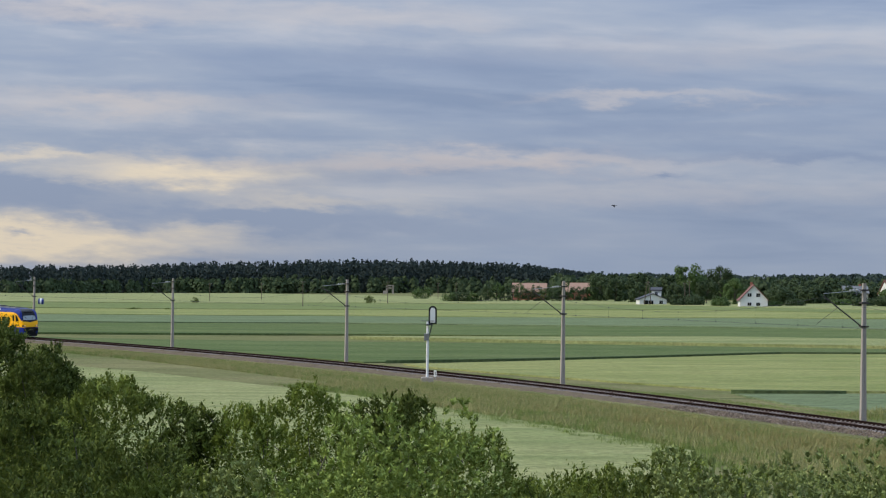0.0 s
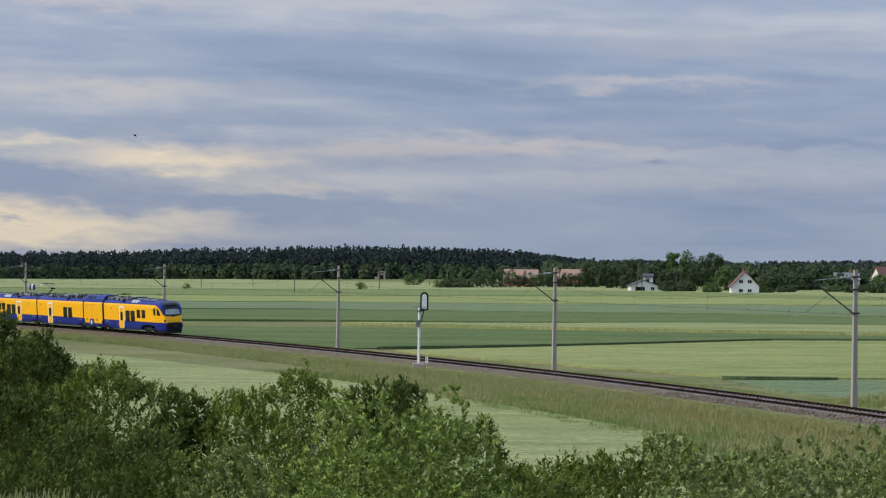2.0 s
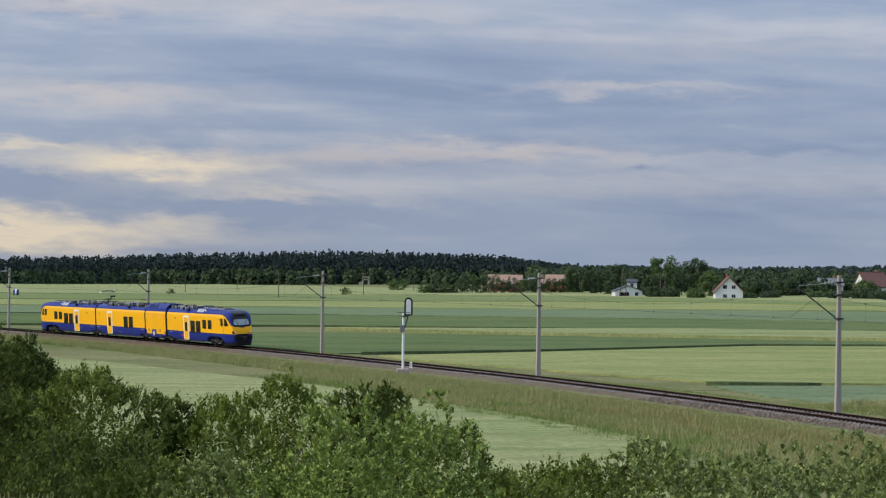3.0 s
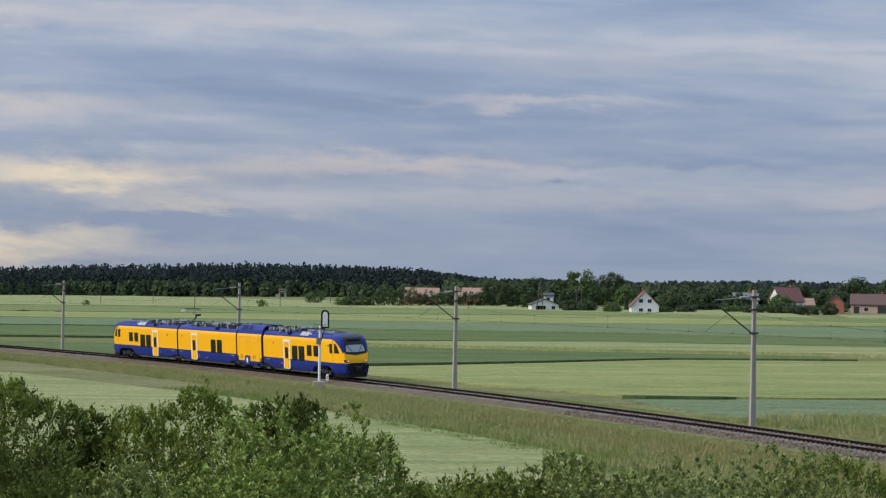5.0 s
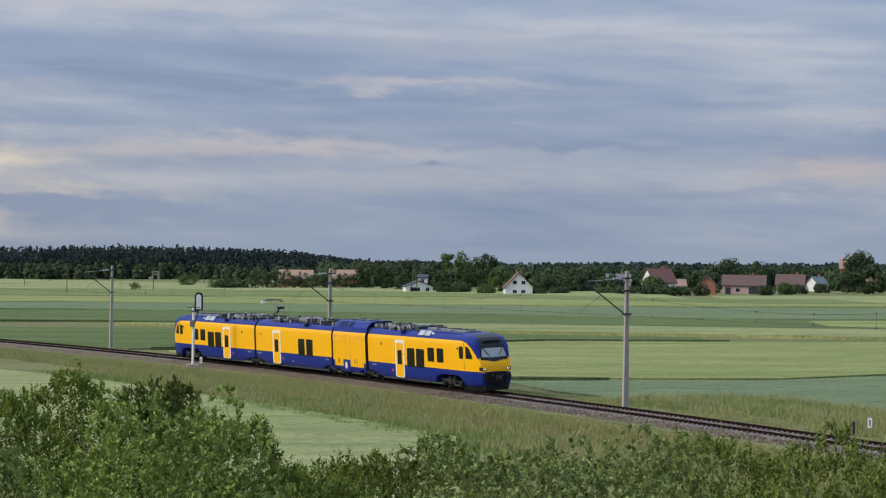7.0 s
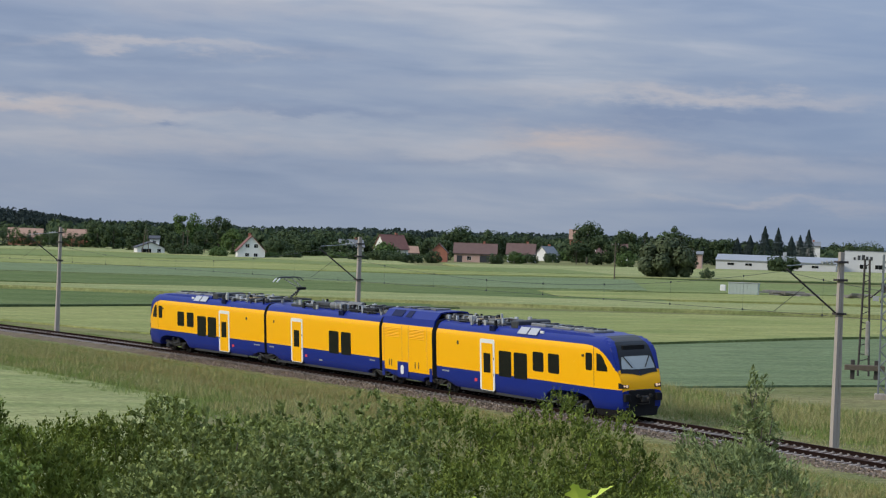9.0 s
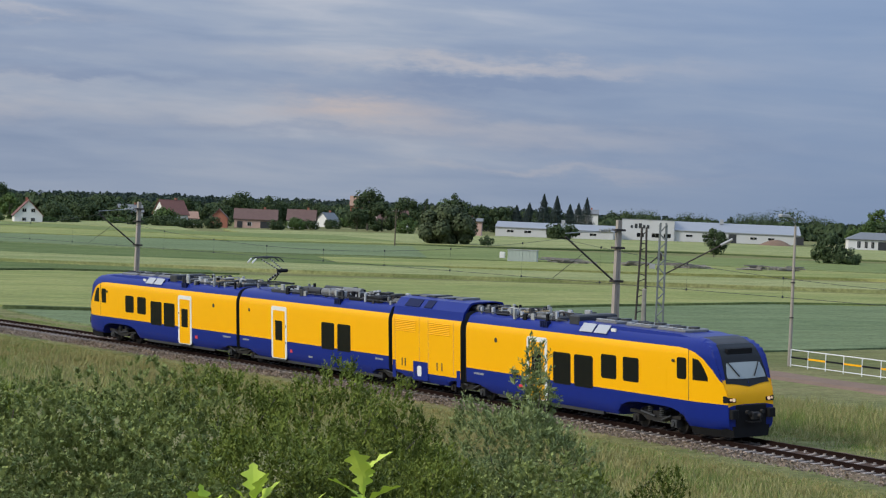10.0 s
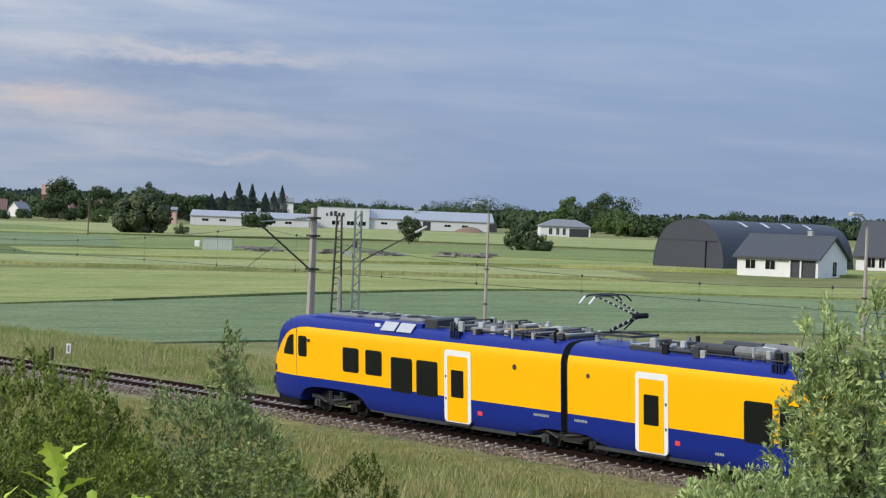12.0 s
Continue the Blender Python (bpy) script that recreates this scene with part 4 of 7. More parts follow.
        # raised roof flank along the cab half
        b = Build()
        rs = []
        for u, h in ((2.6, -0.06), (3.4, 0.03), (10.5, 0.10), (10.8, 0.10)):
            rs.append([(X(u), s * 1.08, 3.84), (X(u), s * 1.02, 4.0 + h), (X(u), s * 0.5, 4.02 + h), (X(u), s * 0.5, 3.9)])
        b.rings(rs)
        part("roof_fairing", b, BLUE, t)
        b = Build()
        for k in range(4):
            b.box(X(13.6) + k * 0.16, X(13.6) + k * 0.16 + 0.11, *sorted((s * 1.30, s * 1.10)), 3.72, 3.98)
        part("vent", b, DARK_BLUE, t)
        b = Build().box(X(17.1), X(8.5), *sorted((s * 1.2, s * 1.31)), 0.34, 0.47)
        part("underframe_box", b, DARK_GREY, t)
        # buffers at the nose
        b = Build().box(X(0.25), X(-0.22), *sorted((s * 0.72, s * 1.04)), 0.92, 1.28, 0, 0.03)
        part("crash_buffer", b, BLACK, t, "black ribbed crash buffer")
    b = Build()
    b.box(X(0.3), X(-0.03), -0.74, 0.74, 0.60, 1.45, 0, 0.03)
    part("coupler_recess", b, BLACK, t)
    b = Build()
    b.tube([(X(0.3), 0, 1.05), (X(-0.35), 0, 1.05)], 0.13, 0, 12)
    b.box(X(-0.2), X(-0.38), -0.2, 0.2, 0.90, 1.18, 0, 0.04)
    b.tube([(X(-0.3), 0.12, 1.04), (X(-0.52), 0.12, 1.04)], 0.12, 0, 12, 0.06)
    b.tube([(X(-0.05), -0.3, 0.82), (X(-0.25), -0.2, 0.78), (X(-0.3), 0.25, 0.8), (X(-0.05), 0.4, 0.9)], 0.03)
    b.tube([(X(-0.2), -0.35, 1.18), (X(-0.34), -0.35, 1.18)], 0.08, 0, 10)
    b.tube([(X(-0.2), 0.35, 1.18), (X(-0.34), 0.35, 1.18)], 0.08, 0, 10)
    part("coupler", b, BOGIE, t, "dark steel automatic coupler")
    b = Build()
    rs = []
    for u, w in ((-0.03, 0.8), (0.4, 1.08), (1.6, 1.22), (2.2, 1.22)):
        rs.append([(X(u), -w, 0.18), (X(u), w, 0.18), (X(u) , w + 0.08, 0.62 if u < 0 else 0.47), (X(u), -w - 0.08, 0.62 if u < 0 else 0.47)])
    b.rings(rs)
    part("snow_plough", b, BLACK, t)
    bogie(L / 2 - 4.85, t)
    bogie(-L / 2 - 0.2, t, 2.7, 0.40)
    b = Build()
    rs = [[(x, y * k, 0.75 + (z - 0.75) * k) for y, z in ((-1.2, 0.75), (1.2, 0.75), (1.22, 3.4), (0.9, 3.75), (-0.9, 3.75), (-1.22, 3.4))] for x, k in ((-L / 2 + 0.05, 1.0), (-L / 2 - 0.1, 0.95), (-L / 2 - 0.22, 1.0), (-L / 2 - 0.34, 0.95), (-L / 2 - 0.44, 0.99))]
    b.rings(rs)
    part("gangway_bellows", b, BLACK, t)
    for x0, x1, z in ((X(5.6), X(3.6), 4.03), (X(7.9), X(6.0), 4.05), (X(10.2), X(8.6), 4.08)):
        unit = part("air_conditioner", Build().box(x0, x1, -0.62, 0.62, z - 0.1, z + 0.13, 0, 0.05), GREY, t, "flat grey roof air conditioner")
        for k in range(3):
            c = x0 + (x1 - x0) * (k + 0.5) / 3
            part("fan", Build().tube([(c, 0.1 * (-1) ** k, z + 0.13), (c, 0.1 * (-1) ** k, z + 0.2)], 0.24, 0, 14), DARK_GREY, unit)
            part("grille", Build().box(c - 0.2, c + 0.2, -0.6, -0.42, z + 0.13, z + 0.17), LIGHT_GREY, unit)
    b = Build().box(X(11.7), X(10.9), -1.0, 1.0, 3.95, 4.34, 0, 0.06)
    part("resistor_box", b, DARK_GREY, t)
    roof_kit(t, X(19.5), X(11.9), 4)
    return t


def middle_car():
    L = 16.3
    t = thing("railcar_middle", Matrix(), "yellow and blue middle railcar carrying a raised pantograph", "train car", "train cars")
    part("body", car_shell(L, False, [(0.0, 1.7, 0.80), (16.3, 1.7, 0.80)]), [YELLOW, BLUE, GLASS, DARK_GREY], t, smooth=True)
    X = lambda u: u - L / 2
    for s in (-1, 1):
        car_door(X(3.85), X(5.6), s, t)
        for a, c in ((9.45, 10.75), (11.15, 12.45)):
            car_window(X(a), X(c), 1.40, 2.70, s, t)
        panel("red_label", X(5.95), X(6.2), 0.92, 1.08, s, RED, t, 0.02, d=0.006)
        lettering(X(0.4), 10, 1.22, s, t)
        lettering(X(15.0), 10, 1.22, s, t)
        lettering(X(8.0), 6, 0.8, s, t)
        b = Build().tube([(X(1.2), s * 1.4, 2.9), (X(1.2), s * 1.43, 2.9)], 0.09, 0, 12)
        part("round_sensor", b, OLD_STEEL, t)
        b = Build()
        for k in range(4):
            b.box(X(10.6) + k * 0.16, X(10.6) + k * 0.16 + 0.11, *sorted((s * 1.30, s * 1.10)), 3.72, 3.98)
        part("vent", b, DARK_BLUE, t)
        b = Build().box(X(1.5), X(15.5), *sorted((s * 1.2, s * 1.31)), 0.34, 0.47)
        part("underframe_box", b, DARK_GREY, t)
    b = Build()
    rs = [[(x, y * k, 0.75 + (z - 0.75) * k) for y, z in ((-1.2, 0.75), (1.2, 0.75), (1.22, 3.4), (0.9, 3.75), (-0.9, 3.75), (-1.22, 3.4))] for x, k in ((L / 2 - 0.05, 1.0), (L / 2 + 0.1, 0.95), (L / 2 + 0.22, 1.0), (L / 2 + 0.34, 0.95), (L / 2 + 0.44, 0.99))]
    part("gangway_bellows", Build().rings(rs), BLACK, t)
    bogie(L / 2 + 0.2, t, 2.7, 0.40)
    # pantograph: insulated base, lower arm leaning forward to the knee, upper arm back to the head
    base = Build()
    for yy in (-0.55, 0.55):
        base.box(X(0.5), X(2.7), yy - 0.05, yy + 0.05, 4.28, 4.36)
    for xx in (0.5, 2.6):
        base.box(X(xx), X(xx) + 0.1, -0.6, 0.6, 4.28, 4.36)
    pg = part("pantograph", base, DARK_GREY, t, "raised dark single-arm pantograph with pale heat wraps")
    for xx in (0.6, 2.6):
        for yy in (-0.5, 0.5):
            b = Build()
            for k in range(4):
                b.tube([(X(xx), yy, 4.03 + k * 0.065), (X(xx), yy, 4.065 + k * 0.065)], 0.10, 0, 10)
            part("insulator", b, LIGHT_GREY, pg)
    def banded(p, q, r, n):
        b = Build()
        p, q = Vector(p), Vector(q)
        for k in range(n):
            b.tube([p.lerp(q, k / n), p.lerp(q, (k + 1) / n)], r, 1 if k % 3 == 1 else 0, 8)
        return b
    foot, knee, head = (X(0.75), 0, 4.42), (X(2.35), 0, 5.02), (X(0.45), 0, 5.66)
    part("lower_arm", banded(foot, knee, 0.07, 16), [BLACK, LIGHT_GREY], pg)
    for yy in (-0.28, 0.28):
        part("upper_arm", banded((knee[0], yy * 0.4, knee[2]), (head[0], yy, head[2] - 0.08), 0.035, 22), [BLACK, LIGHT_GREY], pg)
    b = Build().tube([(knee[0] + 0.05, -0.3, knee[2]), (knee[0] + 0.05, 0.3, knee[2])], 0.1, 0, 10)
    b.tube([(knee[0], 0, knee[2] + 0.05), (X(1.5), 0, 4.5)], 0.03)
    part("knee_joint", b, BLACK, pg)
    b = Build()
    for dx in (-0.28, 0.28):
        b.tube([(head[0] + dx, -0.95, 5.42), (head[0] + dx, -0.72, 5.62), (head[0] + dx, -0.5, 5.68), (head[0] + dx, 0.5, 5.68), (head[0] + dx, 0.72, 5.62), (head[0] + dx, 0.95, 5.42)], 0.035)
    b.tube([(head[0] - 0.28, 0, 5.62), (head[0] + 0.28, 0, 5.62)], 0.03)
    part("collector_head", b, DARK_GREY, pg)
    for dx in (-0.28, 0.28):
        part("horn", Build().tube([(head[0] + dx, -0.72, 5.63), (head[0] + dx, -0.97, 5.40)], 0.042), WHITE, pg)
    roof_kit(t, X(3.0), X(16.2), 22)
    return t


def power_module():
    """Short machinery car with a tall chamfered roof housing open at its front end."""
    L = 6.47
    t = thing("power_module", Matrix(), "short yellow and blue power module car with louvred sides", "train car", "train cars")
    shell = car_shell(L, False, [(0.0, 1.3, 0.76), (6.47, 1.3, 0.76)], 0.98)
    part("body", shell, [YELLOW, BLUE, GLASS, DARK_GREY], t, smooth=True)
    X = lambda u: u - L / 2
    prof = [(-1.31, 3.58), (-1.22, 3.95), (-0.86, 4.36), (-0.5, 4.42), (0.5, 4.42), (0.86, 4.36), (1.22, 3.95), (1.31, 3.58)]
    inner = [(y * 0.93, z - 0.07 if z > 3.6 else z) for y, z in prof]
    b = Build().prism(prof + inner[::-1], X(-0.05), X(6.52), "x")
    part("roof_housing", b, BLUE, t, "tall blue chamfered roof housing")
    for x0 in (0.02, 5.3):
        part("bulkhead", Build().prism([(y * 0.96, z) for y, z in inner], X(x0), X(x0 + 0.08), "x"), BLACK, t)
    b = Build()
    b.tube([(X(5.4), -0.4, 4.12), (X(6.75), -0.4, 4.12)], 0.17, 0, 14)
    b.box(X(5.5), X(6.3), 0.1, 0.8, 4.0, 4.25, 0, 0.04)
    part("exhaust_silencer", b, GREY, t)
    for s in (-1, 1):
        for x0, x1 in ((0.35, 2.3), (3.55, 5.5)):
            b = Build()
            for k in range(7):
                z = 2.78 + k * 0.085
                b.add([(X(x0), s * 1.411, z), (X(x1), s * 1.411, z), (X(x1), s * 1.432, z + 0.03), (X(x0), s * 1.432, z + 0.03), (X(x0), s * 1.411, z + 0.055), (X(x1), s * 1.411, z + 0.055)], [(0, 1, 2, 3), (3, 2, 5, 4)])
            part("louvre", b, YELLOW, t)
        for x0, x1, m in ((0.9, 2.3, DARK_BLUE), (2.75, 3.5, DARK_BLUE)):
            b = Build()
            b.prism([(X(x0), 0), (X(x1), 0), (X(x1), 1), (X(x0), 1)], 0, 0.012, "z")
            for k in range(len(b.v)):
                xx, f, d = b.v[k]
                b.v[k] = (xx, s * (1.205 - f * 0.32 + d), 3.99 + f * 0.34 + d)
            part("roof_hatch", b, m, t, "dark hatch in the roof slope")
        panel("lower_panel", X(2.05), X(3.45), 0.55, 1.42, s, BLUE, t, 0.05, d=0.006)
        panel("skirt_end", X(0.02), X(0.35), 0.5, 1.35, s, BLUE, t, 0.04, d=0.005)
        panel("skirt_end", X(6.12), X(6.45), 0.5, 1.25, s, BLUE, t, 0.04, d=0.005)
        panel("white_plate", X(2.45), X(2.85), 0.72, 1.22, s, WHITE, t, 0.12, d=0.012)
        for x0 in (0.95, 1.25, 4.3, 4.75):
            panel("grab_bar", X(x0), X(x0 + 0.07), 1.12, 1.5, s, OLD_STEEL, t, 0.03, d=0.02)
        for x0 in (0.3, 3.5):
            for xx in (x0, x0 + 2.35):
                part("door_seam", Build().tube([(X(xx), s * 1.412, 1.05), (X(xx), s * 1.412, 3.5)], 0.008, 0, 4), ROOF_OLD, t)
    b = Build()
    rs = [[(x, y * k, 0.75 + (z - 0.75) * k) for y, z in ((-1.2, 0.75), (1.2, 0.75), (1.22, 3.4), (0.9, 3.75), (-0.9, 3.75), (-1.22, 3.4))] for x, k in ((L / 2 - 0.05, 1.0), (L / 2 + 0.1, 0.95), (L / 2 + 0.22, 1.0), (L / 2 + 0.34, 0.95), (L / 2 + 0.42, 0.99))]
    part("gangway_bellows", b.rings(rs), BLACK, t)
    for k in range(6):
        part("roof_cover", Build().box(X(0.3 + k * 0.85), X(0.9 + k * 0.85), -0.48, 0.48, 4.42, 4.47 + 0.02 * (k % 3)), GREY if k % 2 else DARK_GREY, t)
    return t


front_car = end_car()
mid_car = middle_car()
power_car = power_module()
rear_car = copy_thing(front_car, Matrix())
rear_car.name = "railcar"
tagged(rear_car, "yellow and blue driving railcar at the tail of the train")


# ---- buildings and lineside things ----
def gz(x, y):
    return float(ground_z(x, y))


def glazed(name, b_parent, x0, x1, z0, z1, y, axis="y", out=-1):
    """A window set in a wall: white frame, dark pane, cross bar and sill."""
    w = Build()
    if axis == "y":
        w.box(x0 - 0.08, x1 + 0.08, *sorted((y - out * 0.02, y + out * 0.05)), z0 - 0.08, z1 + 0.08)
    else:
        w.box(*sorted((y - out * 0.02, y + out * 0.05)), x0 - 0.08, x1 + 0.08, z0 - 0.08, z1 + 0.08)
    win = part("window", w, WHITE, b_parent)
    for a, c in ((x0, (x0 + x1) / 2 - 0.03), ((x0 + x1) / 2 + 0.03, x1)):
        p = Build()
        if axis == "y":
            p.box(a, c, *sorted((y, y + out * 0.06)), z0, z1)
        else:
            p.box(*sorted((y, y + out * 0.06)), a, c, z0, z1)
        part("pane", p, GLASS, win)


def house(label, x, y, rot, w, d, eave, ridge, roof, wall, front=(), gable=(), hip=0.0, chimney=True, name="house", over=0.4, left_gable=False, doors=()):
    """A house with its ridge along local x: walls with gables, roof slabs with overhang, chimney, windows, doors. front lists (x, z0, width, height) on the near wall, gable on the right end wall."""
    t = thing(name, pose(x, y, gz(x, y) - 0.3, 0, 0, rot), label, "house", "village houses")
    z0 = -0.6
    b = Build()
    if hip:
        b.box(-w / 2, w / 2, -d / 2, d / 2, z0, eave)
    else:
        b.prism([(-d / 2, z0), (d / 2, z0), (d / 2, eave), (0, ridge - 0.1), (-d / 2, eave)], -w / 2, w / 2, "x")
    part("wall", b, wall, t)
    b = Build()
    th = 0.22
    if hip:
        o = over
        r = w / 2 - d / 2 * hip
        lo = [(-w / 2 - o, -d / 2 - o, eave - 0.05), (w / 2 + o, -d / 2 - o, eave - 0.05), (w / 2 + o, d / 2 + o, eave - 0.05), (-w / 2 - o, d / 2 + o, eave - 0.05)]
        hi = [(p, q, z + 0.18) for p, q, z in lo]
        b.add(lo + hi + [(-r, 0, ridge), (r, 0, ridge)], [(3, 2, 1, 0), (0, 1, 5, 4), (1, 2, 6, 5), (2, 3, 7, 6), (3, 0, 4, 7), (4, 5, 9, 8), (5, 6, 9), (6, 7, 8, 9), (7, 4, 8)])
    else:
        sl = (ridge - eave) / (d / 2)
        e, ez = d / 2 + over, eave - sl * over
        b.prism([(-e, ez), (0, ridge), (e, ez), (e, ez + th), (0, ridge + th * 1.2), (-e, ez + th)], -w / 2 - over, w / 2 + over, "x")
    part("roof", b, roof, t)
    b = Build().tube([(-w / 2 - over + 0.1, 0, ridge + 0.2), (w / 2 + over - 0.1, 0, ridge + 0.2)], 0.12, 0, 6)
    if not hip:
        part("ridge_tiles", b, roof, t)
    for s in (-1, 1):
        b = Build().tube([(-w / 2 - over, s * (d / 2 + over), eave - (ridge - eave) / (d / 2) * over * (0 if hip else 1) - 0.02), (w / 2 + over, s * (d / 2 + over), eave - (ridge - eave) / (d / 2) * over * (0 if hip else 1) - 0.02)], 0.07, 0, 6)
        part("gutter", b, DARK_GREY, t)
    if chimney:
        b = Build().box(w * 0.18, w * 0.18 + 0.7, -0.1, 0.6, ridge - 1.2, ridge + 0.9)
        b.box(w * 0.18 - 0.06, w * 0.18 + 0.76, -0.16, 0.66, ridge + 0.8, ridge + 0.95)
        part("chimney", b, LIGHT_GREY if roof is ROOF_DARK else BRICK, t)
    for wx, wz, ww, wh in front:
        glazed("window", t, wx - ww / 2, wx + ww / 2, wz, wz + wh, -d / 2)
    for wx, wz, ww, wh in gable:
        glazed("window", t, wx - ww / 2, wx + ww / 2, wz, wz + wh, (-w / 2 if left_gable else w / 2), "x", -1 if left_gable else 1)
    for wx, ww, wh in doors:
        b = Build().box(wx - ww / 2, wx + ww / 2, -d / 2 - 0.06, -d / 2 + 0.05, 0.25, wh)
        part("door", b, DARK_GREY, t)
    return t


# white gabled house with a red roof: the gable looks at the railway
house("white rendered gabled house with a red tiled roof", 98.0, 750.0, 87, 9.5, 8.6, 2.9, 7.4, ROOF_RED, PLASTER, gable=((-1.35, 1.0, 1.2, 1.0), (1.35, 1.0, 1.2, 1.0), (-1.35, 3.8, 1.2, 1.1), (1.35, 3.8, 1.2, 1.1)), left_gable=True, name="gabled_house")
house("low white farmhouse with a dark porch", 72.5, 824, 94, 8.0, 9.4, 2.5, 4.3, ROOF_DARK, PLASTER, gable=((-2.8, 0.9, 1.2, 1.2), (1.6, 0.6, 3.4, 1.5)), left_gable=True, chimney=False, name="farmhouse")
house("white upper house block behind the farmhouse", 75, 832, -8, 3.2, 5.0, 5.6, 6.4, ROOF_DARK, PLASTER, front=((0, 3.9, 1.0, 1.0),), name="house", chimney=False)
house("long barn with faded orange tiled roof behind hedges", 37, 1010, -4, 14, 11, 4.2, 7.7, ROOF_OLD, BRICK, name="barn", chimney=False)
house("long barn with faded orange tiled roof behind hedges", 57.5, 1012, -4, 12.5, 11, 4.2, 7.7, ROOF_OLD, BRICK, name="barn", chimney=False)
house("pink farmhouse with a brown tiled roof and gateway", 177, 775, -14, 14.0, 8, 3.3, 6.4, ROOF_BROWN, PINK, front=((-2, 1.0, 1.3, 1.2),), doors=((3.2, 3.2, 2.6), (-5.2, 1.8, 2.4)), name="farmhouse")
house("pink gable end of a barn", 162.5, 765, 76, 8, 5.5, 3.5, 6.2, ROOF_BROWN, BRICK, name="barn", chimney=False)
house("white house with a brown roof behind trees", 199, 800, -18, 9.5, 8, 3.2, 6.6, ROOF_BROWN, PLASTER, front=((-3, 1.0, 1.2, 1.2), (3, 1.0, 1.2, 1.2)))
house("small pale house with a grey roof", 226, 868, 40, 7, 6, 2.6, 5.6, GREY, PLASTER, front=((0, 1.0, 1.2, 1.1),), left_gable=True)
house("tall narrow brick tower house", 254, 930, -16, 5.0, 6, 9.0, 12.4, ROOF_OLD, BRICK, front=((0, 5.5, 1.2, 2.0), (0, 2.0, 1.2, 1.6)), name="brick_tower", chimney=False)
house("white house with a dark roof and skylights", 256, 885, -10, 12, 9, 2.8, 7.5, ROOF_BROWN, PLASTER, front=((-3.5, 1.0, 1.4, 1.2), (3, 1.0, 1.4, 1.2)))
house("house with a bright red roof among trees", 153, 800, 20, 9, 8, 4.2, 8.6, ROOF_RED, PLASTER, front=((0, 1.2, 1.4, 1.4),))
house("grey house among trees", 141, 812, 0, 8, 7, 4.4, 6.6, GREY, PLASTER, front=((-2, 3.0, 1.2, 1.2), (2, 3.0, 1.2, 1.2)))
house("low brick cottage among trees", 162, 812, 0, 5, 5, 2.8, 4.8, ROOF_OLD, PLASTER, chimney=False)
house("ochre outbuilding with a flat grey roof", 232, 720, -20, 12, 9, 5.0, 5.8, GREY, PINK, chimney=True, name="outbuilding")
house("white block house between spruces", 330, 868, -20, 9, 9, 8.5, 10.0, GREY, PLASTER, front=((-1.5, 6.2, 1.6, 1.6), (1.5, 4.0, 1.4, 1.4)), name="house")
# new bungalow with a graphite roof, seen from its garden corner
bung = house("white bungalow with a graphite tiled roof", 189.0, 289.7, -57.8, 12.6, 10.0, 3.1, 6.0, ROOF_DARK, PLASTER, front=((-4.2, 1.25, 1.5, 1.25), (-1.1, 1.25, 1.5, 1.25)), gable=((0.6, 0.6, 1.3, 2.0),), doors=((3.9, 4.0, 2.75),), over=0.55, name="bungalow")
b = Build().box(1.6, 6.3, -5.35, -4.9, 2.8, 3.02)
part("porch_beam", b, PLASTER, bung)
for px in (1.9, 3.6):
    part("post", Build().box(px, px + 0.25, -5.3, -5.05, 0.2, 2.85), PLASTER, bung)
house("white house with a steep graphite roof and skylights", 224.5, 312.0, -50, 13, 9.5, 3.1, 8.2, ROOF_DARK, PLASTER, front=((-4.0, 1.0, 1.2, 1.6), (3.6, 1.0, 1.2, 1.4), (-2.3, 1.0, 0.9, 1.8)), over=0.5)
house("white bungalow with a grey hipped roof", 343, 655, -22, 15.5, 10, 3.3, 5.6, GREY, PLASTER, front=((-4.6, 0.8, 1.0, 2.0), (-2.4, 0.8, 0.9, 2.0), (-0.4, 0.8, 0.9, 2.0)), doors=((4.2, 6.0, 2.8),), hip=0.8, name="bungalow", chimney=False)


